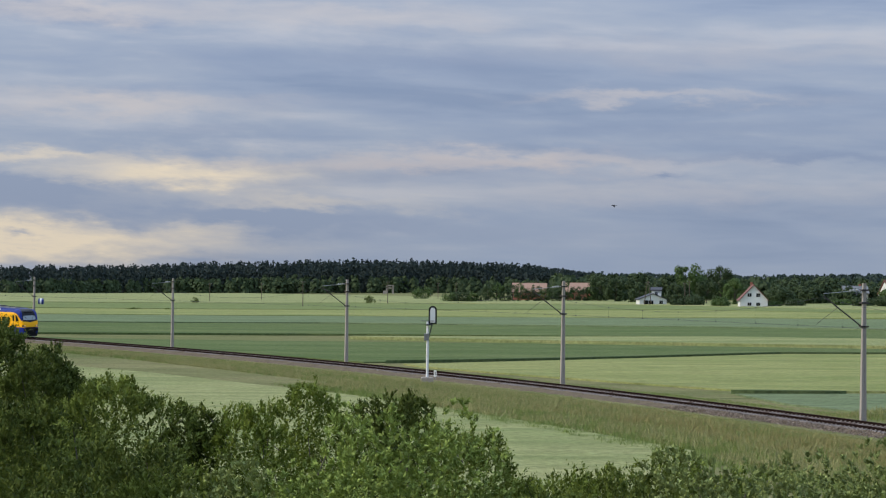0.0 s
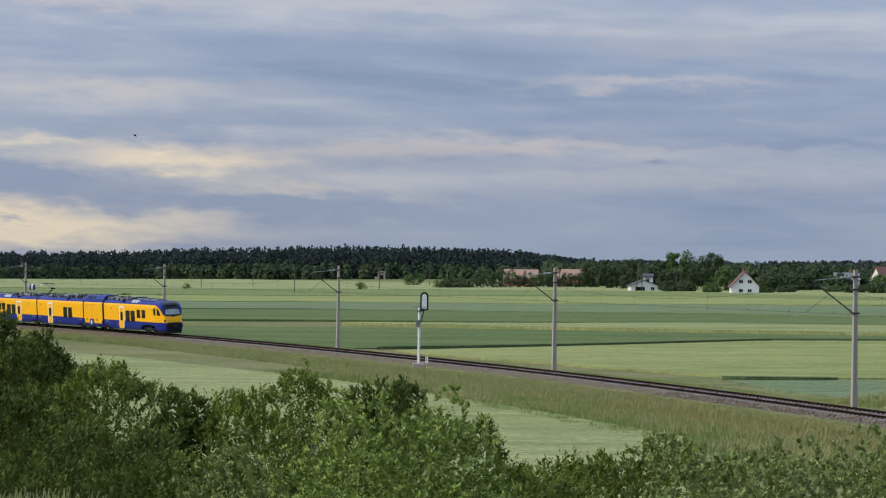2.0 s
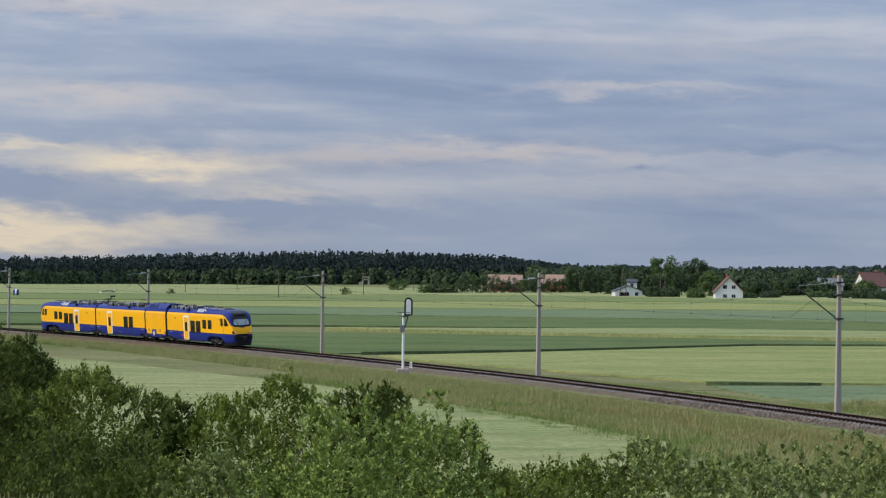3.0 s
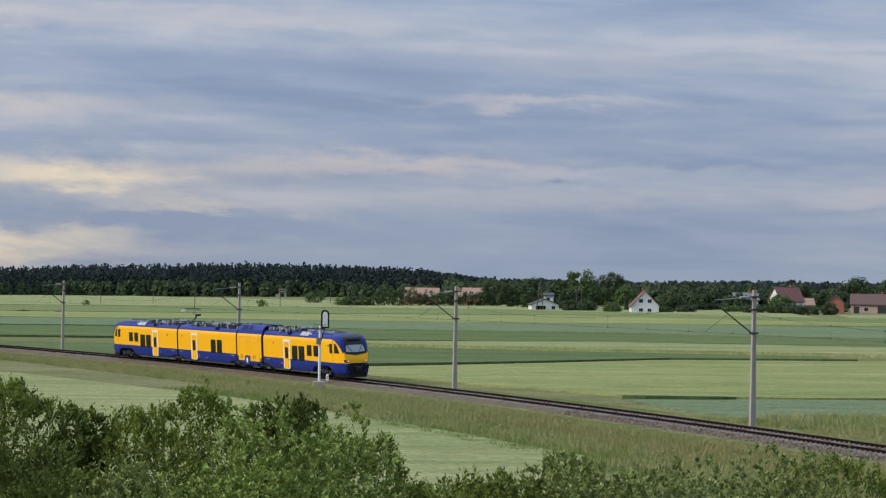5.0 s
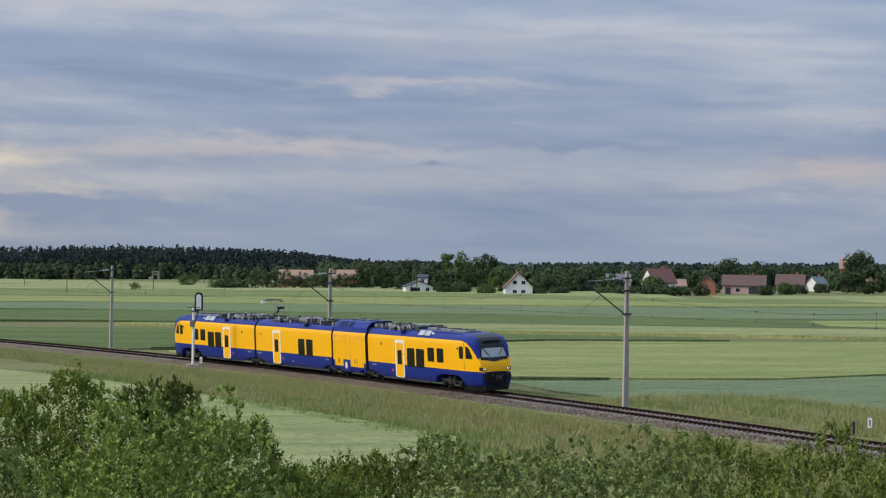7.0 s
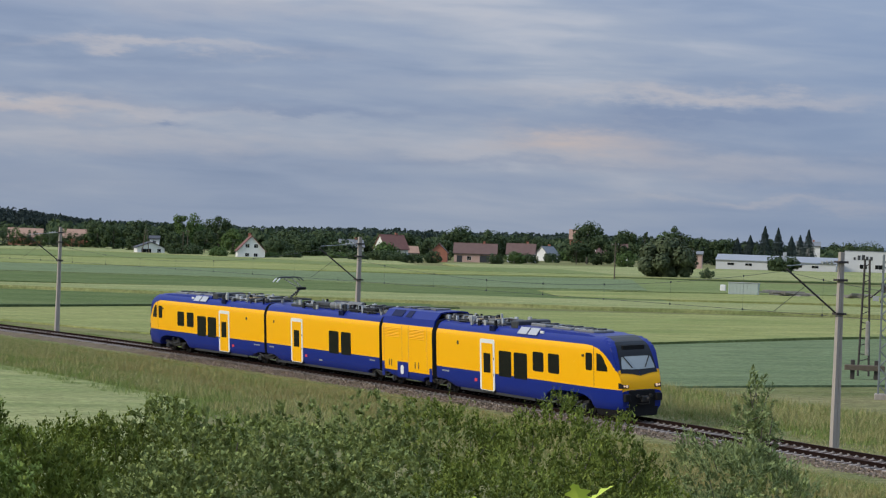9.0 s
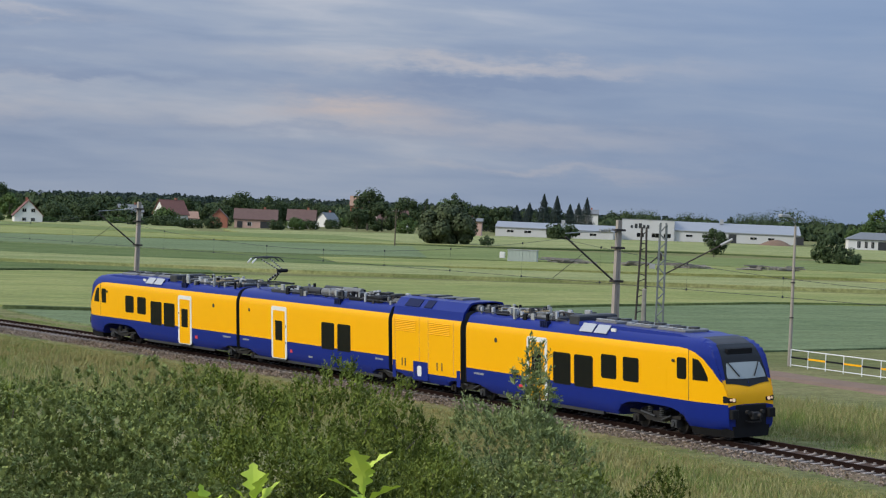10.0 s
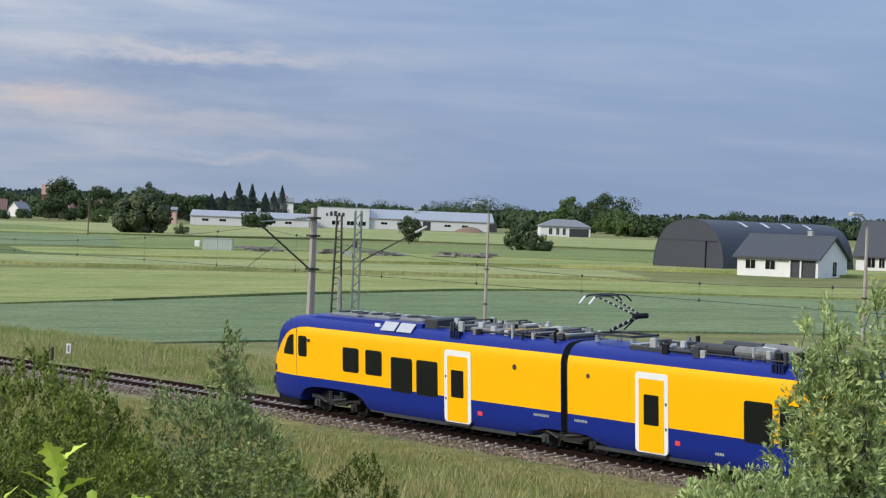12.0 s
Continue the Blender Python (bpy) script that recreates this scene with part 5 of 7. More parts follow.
def hangar():
    """Arched sheet-metal hall: ribbed vault, end wall with a sliding door, ridge vents, rooflights."""
    cx, cy, rot = 202.5, 321.0, 20.6
    t = thing("arched_hangar", pose(cx, cy, gz(cx, cy) - 0.4, 0, 0, rot), "graphite arched sheet-metal hangar with pale rooflights", "hangar")
    L, R, Hh = 34.0, 6.9, 7.9
    def prof(k=1.0, n=24):
        return [(R * k * math.copysign(abs(math.cos(a)) ** 0.75, math.cos(a)), Hh * k * math.sin(a) ** 0.85) for a in (math.pi * i / n for i in range(n + 1))]
    b = Build()
    rs = []
    n = 120
    for i in range(n + 1):
        k = 1.0 + (0.004 if i % 2 else 0)
        rs.append([(-L / 2 + L * i / n, p, q) for p, q in prof(k)])
    b.rings(rs, 0, closed=False)
    part("vault", b, HANGAR_SHEET, t, "ribbed graphite vault")
    part("end_wall", Build().prism(prof(0.995), -L / 2 + 0.05, -L / 2 + 0.2, "x"), HANGAR_SHEET, t)
    part("end_wall", Build().prism(prof(0.995), L / 2 - 0.2, L / 2 - 0.05, "x"), HANGAR_SHEET, t)
    part("door", Build().box(-L / 2 - 0.08, -L / 2 + 0.04, -3.4, 5.6, 0.2, 4.6), HANGAR_SHEET, t, "tall sliding door")
    part("door_rail", Build().box(-L / 2 - 0.14, -L / 2 + 0.02, -5.5, 6.0, 4.62, 4.76), DARK_GREY, t)
    part("door_edge", Build().box(-L / 2 - 0.12, -L / 2 + 0.02, -3.5, -3.35, 0.2, 4.6), BLACK, t)
    for k in range(7):
        x = -L / 2 + 3.5 + k * 4.5
        b = Build().tube([(x, 0, Hh - 0.1), (x, 0, Hh + 0.35)], 0.22, 0, 10)
        b.tube([(x, 0, Hh + 0.35), (x, 0, Hh + 0.5)], 0.36, 0, 10)
        part("vent", b, DARK_GREY, t)
    for k in range(4):
        x = -L / 2 + 8.6 + k * 5.6
        pts = prof(1.008)
        b = Build()
        sel = [p for p in pts if p[0] < -1.6 and p[1] > Hh * 0.86]
        b.rings([[(xx, p, q) for p, q in sel] for xx in (x, x + 0.8)], 0, closed=False)
        part("rooflight", b, SKYLIGHT, t, "pale rooflight strip")


hangar()


def works_hall(name, label, x0, y0, x1, y1, depth, low, high, logo=False, front_w=0.0):
    """A long white works hall: clad walls with ribs, shallow roof, strip windows, loading doors."""
    L = math.hypot(x1 - x0, y1 - y0)
    a = math.degrees(math.atan2(y1 - y0, x1 - x0))
    t = thing(name, pose(x0, y0, gz((x0 + x1) / 2, (y0 + y1) / 2) - 0.4, 0, 0, a), label, "factory hall", "works halls")
    b = Build().prism([(0, -0.5), (depth, -0.5), (depth, low), (depth / 2, high), (0, low)], 0.3, L, "x")
    part("wall", b, HALL_SIDE, t)
    b = Build().prism([(-0.4, low - 0.05), (depth / 2, high + 0.05), (depth + 0.4, low - 0.05), (depth + 0.4, low + 0.2), (depth / 2, high + 0.35), (-0.4, low + 0.2)], 0.1, L + 0.4, "x")
    part("roof", b, HALL_ROOF, t, "pale sheet roof")
    k = 0
    while front_w + 3 + k * 7.3 < L - 2:
        x = front_w + 3 + k * 7.3 + 1.1 * math.sin(k * 2.3 + L)
        if k % 3 == 2:
            part("loading_door", Build().box(x, x + 2.6, -0.08, 0.1, 0.3, min(3.4, low - 0.4)), DARK_GREY, t)
        else:
            glazed("window", t, x, x + 2.2, low * 0.5, low * 0.5 + 0.8, 0.0)
        k += 1
    if front_w:
        part("office_front", Build().box(-0.5, front_w, -1.2, depth * 0.6, -0.5, high + 0.2), HALL_SIDE, t, "taller white office front")
        part("parapet", Build().box(-0.6, front_w + 0.1, -1.3, depth * 0.6 + 0.1, high + 0.2, high + 0.4), HALL_ROOF, t)
        for x in (4.5, 9.5, 13.5):
            glazed("window", t, x, x + 2.4, 1.2, 2.6, -1.2)
    if logo:
        b = Build()
        for i, (w, h) in enumerate(((0.7, 0.9), (0.9, 1.5), (1.0, 1.7), (0.8, 1.2), (0.8, 1.2))):
            b.box(2.4 + i * 1.35, 2.4 + i * 1.35 + w, -1.28, -1.2, high - 2.6, high - 2.6 + h)
        part("sign", b, DARK_GREY, t, "dark sign shapes")
    part("roof_vent", Build().box(L * 0.55, L * 0.55 + 1.2, depth * 0.4, depth * 0.4 + 1.2, high, high + 1.6), LIGHT_GREY, t)
    return t


works_hall("works_hall", "long white works hall with a low sheet roof", 249, 739, 285, 724, 24, 3.1, 4.8)
works_hall("works_hall", "large white works hall with an office front", 296, 743, 350, 720, 34, 3.8, 6.7, True, 17.0)


def lattice_mast():
    """Galvanised lattice catenary mast with a long bracket towards the yard."""
    x, y = 55.9, 133.8
    t = thing("lattice_mast", pose(x, y, gz(x, y), 0, 0, -22), "galvanised lattice catenary mast with a slanting bracket", "mast")
    part("foot", Build().box(-0.45, 0.45, -0.45, 0.45, -0.3, 0.35, 0, 0.05), CONCRETE, t)
    h, w = 8.7, 0.23
    for sx in (-1, 1):
        for sy in (-1, 1):
            part("leg", Build().tube([(sx * w, sy * w, 0.3), (sx * w * 0.75, sy * w * 0.75, h)], 0.06, 0, 5), MAST_STEEL, t)
    n = 16
    for k in range(n):
        za, zb = 0.4 + (h - 0.5) * k / n, 0.4 + (h - 0.5) * (k + 1) / n
        s = 1 if k % 2 else -1
        b = Build()
        for q in (-w, w):
            b.tube([(-s * w, q, za), (s * w, q, zb)], 0.034, 0, 4)
            b.tube([(q, -s * w, za), (q, s * w, zb)], 0.034, 0, 4)
        part("lacing", b, MAST_STEEL, t)
    part("bracket", Build().tube([(0.2, 0, 5.6), (4.2, -0.3, 7.9)], 0.05, 0, 6), OLD_STEEL, t)
    part("insulator", Build().tube([(3.5, -0.25, 7.5), (4.2, -0.3, 7.9)], 0.085, 0, 8), LIGHT_GREY, t)
    part("switch_box", Build().box(-0.75, -0.4, -0.2, 0.2, 5.9, 6.2), LIGHT_GREY, t)


lattice_mast()


def semaphore():
    """Dark ladder-like signal mast, its arm removed, with fittings half way up."""
    x, y = 63.6, 155.7
    t = thing("semaphore_mast", pose(x, y, gz(x, y), 0, 0, -22), "dark rusted semaphore mast without its arm", "mast")
    for s in (-1, 1):
        part("leg", Build().tube([(s * 0.38, 0, -0.2), (s * 0.16, 0, 8.3)], 0.085, 0, 6), OLD_STEEL, t)
    for k in range(14):
        z = 0.6 + k * 0.55
        w = 0.38 - 0.026 * k * 0.55
        part("rung", Build().tube([(-w, 0, z), (w, 0, z + (0.25 if k % 2 else -0.1))], 0.035, 0, 5), OLD_STEEL, t)
    part("counterweight", Build().box(0.05, 0.36, -0.15, 0.15, 1.6, 4.0, 0, 0.08), DEBRIS, t, "pale peeling casing")
    b = Build().tube([(0.3, 0, 5.6), (1.2, 0, 6.4)], 0.05)
    b.tube([(1.2, 0, 6.4), (1.0, 0, 5.3)], 0.04)
    b.box(1.0, 1.35, -0.15, 0.15, 6.0, 6.6)
    part("lamp_bracket", b, OLD_STEEL, t)


semaphore()


def buffer_stop():
    t = thing("buffer_stop", pose(62.1, 151.8, gz(62.1, 151.8), 0, 0, -18), "dark timber buffer stop at the end of the siding", "buffer stop")
    part("beam", Build().box(-1.35, 1.35, -0.2, 0.2, 0.75, 1.12, 0, 0.05), WOOD_OLD, t)
    for s in (-0.8, 0.8):
        part("post", Build().box(s - 0.14, s + 0.14, 0.0, 0.35, -0.3, 1.45, 0, 0.04), OLD_STEEL, t)
        part("strut", Build().tube([(s, 0.3, 1.0), (s, 1.8, -0.1)], 0.09, 0, 6), OLD_STEEL, t)


buffer_stop()


def marker(x, y, kind):
    if kind == "disc":
        t = thing("marker_disc", pose(x, y, gz(x, y), 0, 0, -25), "white round track marker with a black bar on a thin post", "sign")
        part("post", Build().tube([(0, 0, -0.2), (0, 0, 0.64)], 0.03), GALV, t)
        part("disc", Build().tube([(0, -0.02, 0.8), (0, 0.02, 0.8)], 0.18, 0, 18), WHITE, t)
        part("bar", Build().box(-0.17, 0.17, -0.045, -0.022, 0.76, 0.85), BLACK, t)
    elif kind == "km":
        t = thing("distance_marker", pose(x, y, gz(x, y), 0, 0, -20), "small white distance marker plate beside the track", "sign")
        part("post", Build().tube([(0, 0.03, -0.2), (0, 0.03, 0.8)], 0.03), GALV, t)
        pl = part("plate", Build().box(-0.12, 0.12, -0.03, 0.0, 0.3, 0.85, 0, 0.01), WHITE, t)
        part("figure_bar", Build().box(-0.05, 0.05, -0.036, -0.03, 0.4, 0.75), GREY, t)
    else:
        t = thing("track_stake", pose(x, y, gz(x, y)), "short dark stake beside the track", "stake")
        part("stake", Build().box(-0.08, 0.08, -0.08, 0.08, -0.2, 0.75, 0, 0.02), OLD_STEEL, t)


marker(69.8, 154.9, "disc")
marker(36.4, 128.0, "km")
marker(35.1, 126.6, "stake")
marker(-0.55, 212.0, "km")


def platform():
    """Old low platform edge of brick and earth with timbers, and its railing with yellow and black bars."""
    x0, y0, x1, y1 = 58.0, 133.0, 66.0, 62.0
    L = math.hypot(x1 - x0, y1 - y0)
    a = math.degrees(math.atan2(y1 - y0, x1 - x0))
    t = thing("old_platform", pose(x0, y0, -0.72, 0, 0, a), "old low platform of red-brown earth with a dark edge", "platform", kind="structure")
    n = 26
    b = Build()
    rs = []
    rng = random.Random(4)
    for i in range(n + 1):
        x = L * i / n
        j = rng.uniform(-0.12, 0.12)
        rs.append([(x, -0.1 + j, -0.5), (x, -0.15 + j, 0.55), (x, 0.4, 0.72), (x, 2.8, 0.78 + j * 0.3), (x, 4.2 + j, 0.5), (x, 4.6, -0.5)])
    part("slab", b.rings(rs), SOIL, t)
    for i in range(34):
        x = i * L / 34
        h = rng.uniform(0.3, 0.55)
        part("edge_timber", Build().box(x + 0.05, x + L / 34 - rng.uniform(0.05, 0.5), -0.32, -0.16, -0.1, h, 0, 0.02), WOOD_OLD, t)
    r = thing("railing", pose(65.2, 134.6, -0.12, 0, 0, math.degrees(math.atan2(-39, 4.6))), "white tube railing with yellow and black middle bars", "railing")
    for i in range(21):
        x = i * 1.95
        part("post", Build().tube([(x, 0, -0.4), (x, 0, 1.15)], 0.035, 0, 6), WHITE, r)
        if i < 20:
            part("top_rail", Build().tube([(x, 0, 1.15), (x + 1.95, 0, 1.15)], 0.035, 0, 6), WHITE, r)
            part("bottom_rail", Build().tube([(x, 0, 0.2), (x + 1.95, 0, 0.2)], 0.03, 0, 6), WHITE, r)
            part("middle_bar", Build().box(x + 0.03, x + 1.92, -0.02, 0.02, 0.62, 0.73), YELLOW if i % 2 else BLACK, r)


platform()


def street_lamp(x, y, h=9.3):
    t = thing("street_lamp", pose(x, y, gz(x, y), 0, 0, 200), "tall grey concrete lamp post with a flat luminaire", "lamp post", "lamp posts")
    part("post", Build().tube([(0, 0, -0.3), (0, 0, h - 0.5)], 0.13, 0, 10, 0.07), CONCRETE, t)
    part("arm", Build().tube([(0, 0, h - 0.6), (0.1, 0, h - 0.2), (0.4, 0, h), (0.8, 0, h + 0.08)], 0.05, 0, 8), GALV, t)
    part("luminaire", Build().box(0.6, 1.45, -0.16, 0.16, h + 0.02, h + 0.2, 0, 0.06), LIGHT_GREY, t)
    for z in (3.0, 5.2):
        part("band", Build().tube([(0, 0, z), (0, 0, z + 0.08)], 0.15, 0, 10), OLD_STEEL, t)


street_lamp(65.4, 135.2)
street_lamp(67.2, 96.5, 9.2)


def power_pole(x, y, h, twin=False):
    t = thing("power_pole", pose(x, y, gz(x, y)), "weathered timber power pole in the fields", "pole", "power poles")
    if twin:
        for s in (-1, 1):
            part("leg", Build().tube([(s * 1.3, 0, -0.3), (s * 0.15, 0, h)], 0.16, 0, 8, 0.11), WOOD_OLD, t)
    else:
        part("shaft", Build().tube([(0, 0, -0.3), (0, 0, h)], 0.16, 0, 8, 0.10), WOOD_OLD, t)
    part("crossarm", Build().box(-0.7, 0.7, -0.06, 0.06, h - 0.6, h - 0.45), WOOD_OLD, t)
    for s in (-0.6, 0.6):
        part("insulator", Build().tube([(s, 0, h - 0.45), (s, 0, h - 0.2)], 0.08, 0, 8), LIGHT_GREY, t)


power_pole(70.5, 815, 8.5, True)
for p in ((83.5, 818, 8.0), (85.5, 822, 8.6), (143.5, 493, 8.3), (-20.5, 890, 8.8), (-47, 800, 9.0), (-98, 1000, 8.0), (-80, 1050, 8.0), (6, 1050, 8.0), (-2, 1080, 8.0)):
    power_pole(*p)


def small_things():
    t = thing("field_container", pose(132.8, 378.5, gz(132.8, 378.5) + 0.25, 0, 0, -24), "pale green sheet-metal container in the field", "container")
    part("box", Build().box(-2.5, 2.5, -1.2, 1.2, 0, 2.0, 0, 0.04), GREEN_BOX, t)
    part("lid", Build().box(-2.6, 2.6, -1.3, 1.3, 2.0, 2.1), LIGHT_GREY, t)
    for k in range(9):
        part("rib", Build().box(-2.4 + k * 0.58, -2.3 + k * 0.58, -1.25, -1.2, 0.05, 1.95), GREEN_BOX, t)
    part("tank", Build().box(-3.9, -3.0, -0.8, 0.2, 0.6, 1.6, 0, 0.1), PLASTER, t, "white plastic tank")
    for px, py, w, n in ((138.5, 371, 5.0, 34), (146.5, 362, 3.0, 14), (152, 356, 4.0, 18), (163, 352, 2.2, 14), (168, 350, 2.6, 18)):
        rng = np.random.default_rng(int(px))
        b = Build()
        for k in range(n):
            x, y = rng.normal(0, w * 0.45), rng.normal(0, 0.8)
            c, s = math.cos(rng.uniform(-0.6, 0.6)), math.sin(rng.uniform(-0.6, 0.6))
            l, z = rng.uniform(0.5, 1.8), rng.uniform(0.1, 0.8)
            o = len(b.v)
            b.box(-l, l, -0.15, 0.15, 0, 0.2)
            for i in range(o, len(b.v)):
                p, q, r = b.v[i]
                b.v[i] = (x + p * c - q * s, y + p * s + q * c, z + r + p * rng.uniform(-0.02, 0.02))
        h = new("scrap_heap", b.mesh("scrap_heap", [DEBRIS]))
        h.matrix_basis = pose(px, py, gz(px, py) + 0.28, 0, 0, -20)
        tagged(h, "heap of weathered boards and scrap in the field", "scrap heap", "scrap heaps", "stuff")
    # mound of sand by the works
    b = Build()
    rs = []
    for k in range(6):
        r, z = (1 - k / 5) * 4.5 + 0.05, 2.2 * math.sin(k / 5 * math.pi / 2)
        rs.append([(r * 1.3 * math.cos(a) * (1 + 0.12 * math.sin(3 * a)), r * math.sin(a), z) for a in (2 * math.pi * i / 18 for i in range(18))])
    ob = part("sand_mound", b.rings(rs), SOIL, None, smooth=True, at=pose(317, 668, gz(317, 668) - 0.1))
    tagged(ob, "heap of orange sand beside the works", "sand heap")
    t = thing("wrapped_bale", pose(-135.5, 802, gz(-135.5, 802)), "blue and white wrapped round bale in the field", "bale")
    part("roll", Build().tube([(-0.8, 0, 1.2), (0.8, 0, 1.2)], 1.2, 0, 16), BLUE, t)
    part("band", Build().tube([(-0.3, 0, 1.2), (0.3, 0, 1.2)], 1.22, 0, 16), WHITE, t)
    t = thing("ruined_tower", pose(-34.5, 1560, gz(-34.5, 1560) - 0.2), "small ruined concrete tower before the woods", "ruin")
    b = Build()
    for s in (-1, 1):
        b.box(s * 1.9 - 0.6, s * 1.9 + 0.6, -2.0, 2.0, 0, 5.6)
    b.box(-2.5, 2.5, -2.0, 2.0, 3.6, 4.3)
    b.box(-2.5, 2.5, -2.0, 2.0, 5.2, 5.9)
    b.box(-4.5, -2.5, -1.5, 1.5, 0, 2.2)
    part("frame", b, CONCRETE, t)


small_things()


# ---- vegetation ----
def unit_rows(v):
    return v / (np.linalg.norm(v, axis=1)[:, None] + 1e-9)


def bush(name, label, x, y, top, half, mat, leaf, n, shoots):
    """A shrub: a leafy inside, and outside it many short shoots set with leaves; sallows and willows carry tufts, thickets feathery shoots."""
    seed = int(abs(x * 1000 + y * 77)) % 99991
    rng = np.random.default_rng(seed)
    z0 = gz(x, y) - 0.1
    h = top - z0
    t = thing(name, pose(x, y, z0), label, "shrub", "shrubs on the bank")
    reach = min(h * 0.95, half * 1.35 + 0.3)
    n += 65 * shoots if mat in (LEAF_SILVER, LEAF_PALE) else 0
    tuft = mat in (LEAF_GREY, LEAF_SALLOW)
    leaf, n = (leaf * 0.72, int(n * 1.9)) if tuft else (leaf * 0.9, int(n * 1.1))
    loose = mat in (LEAF_SILVER, LEAF_PALE)
    leaf = leaf * 1.3 if loose else leaf

    def skin(e):
        """Where the uneven outside of the shrub lies in the directions e; below its widest height it stands straight."""
        lump = np.array([0.30 * noise.noise((p * 1.7 + seed, q * 1.7, r * 1.7)) + 0.20 * noise.noise((p * 4.1, q * 4.1 + seed, r * 4.1)) for p, q, r in e])
        k = 1.02 + 0.75 * lump
        flat = np.hypot(e[:, 0], e[:, 1]) + 1e-6
        wide = np.where(e[:, 2] < 0.1, 0.98 / flat, 1.0) * k * 1.12
        return np.stack([e[:, 0] * half * wide, e[:, 1] * half * 0.9 * wide, h - reach + reach * 0.97 * e[:, 2] * np.where(e[:, 2] > 0, k, 1.0)], 1)

    core = np.array([0.0, 0.0, h - reach * 1.0])
    # the inside: an even fill of leaves
    m = int(n * 0.34)
    e = units(rng, m)
    e[:, 2] = np.where(e[:, 2] < -0.8, -e[:, 2], e[:, 2])
    p = core + (skin(e) - core) * rng.uniform(0.2, 0.76, (m, 1))
    p[:, 2] = np.maximum(p[:, 2], 0.02)
    quads = [leaf_quads(rng, p, leaf, leaf * 0.5, 0.2)]
    # the outside: shoots that lean outwards and up
    each = 26
    count = max(8, int((n - m) / each))
    e = units(rng, int(count * 1.7))
    e[:, 2] = np.where(e[:, 2] < -0.75, -e[:, 2], e[:, 2])
    e = e[(e[:, 1] < 0.35) | (e[:, 2] > 0.3)][:count]
    count = len(e)
    tip = skin(e)
    tip = core + (tip - core) * rng.uniform(0.80, 1.04, (count, 1)) if tuft else tip
    rise = rng.uniform(0.0, 0.9, (count, 1)) if not tuft else rng.uniform(0.1, 0.6, (count, 1))
    way = unit_rows(unit_rows(tip - core) + np.array([0, 0, 1.0]) * rise + rng.normal(0, 0.4, (count, 3)))
    size = (0.060 if tuft else 0.27 if not loose else 0.26) * rng.uniform(0.6, 1.35, (count, 1)) * (0.55 + 0.45 * min(half, 1.2))
    # some shoots stand out over the rest
    far = rng.random((count, 1)) < (0.03 if tuft else 0.14)
    size = np.where(far & (e[:, 2:3] > 0.1), size * 1.7, size)
    root = tip - way * size * 0.75
    f = np.linspace(0.1, 1.0, each)
    bend = np.cross(way, units(rng, count)) * size * 0.22
    pos = root[:, None, :] + way[:, None, :] * size[:, None, :] * f[None, :, None] + bend[:, None, :] * (f ** 2)[None, :, None]
    pos = pos.reshape(-1, 3) + rng.normal(0, leaf * 0.16, (count * each, 3))
    pos[:, 2] = np.maximum(pos[:, 2], 0.02)
    ax = np.repeat(way, each, 0)
    out = unit_rows(np.cross(ax, units(rng, len(ax))))
    spread = 0.95 if tuft else 0.8
    a = unit_rows(ax + out * spread)
    b = unit_rows(np.cross(a, ax) + 0.35 * units(rng, len(ax)))
    fade = np.tile(1.0 - 0.45 * (f > 0.85), count)[:, None] if not tuft else 1.0
    s = rng.uniform(0.7, 1.3, (len(ax), 1)) * leaf * fade
    w = 0.34 if loose else 0.55 if tuft else 0.48
    la, lb = a * s, b * s * w / 2
    quads.append(np.stack([pos, pos + la * 0.45 + lb, pos + la, pos + la * 0.45 - lb], 1).reshape(-1, 3))
    for i in range(min(shoots, 20)):
        j = int(rng.integers(0, count))
        part("twig", Build().tube([tuple(root[j] - way[j] * 0.15), tuple(root[j]), tuple(tip[j])], 0.006, 0, 4, 0.003), BARK, t)
    for i in range(5):
        j = int(np.argmin(np.abs(e[:, 2] - rng.uniform(-0.2, 0.5))))
        part("stem", Build().tube([(rng.normal(0, 0.12), rng.normal(0, 0.12), 0), tuple(core * 0.5 + root[j] * 0.25), tuple(root[j])], 0.02, 0, 6, 0.005), BARK, t)
    part("crown", fast_mesh("crown", np.concatenate(quads), 4, [mat]), [], t)
    return t


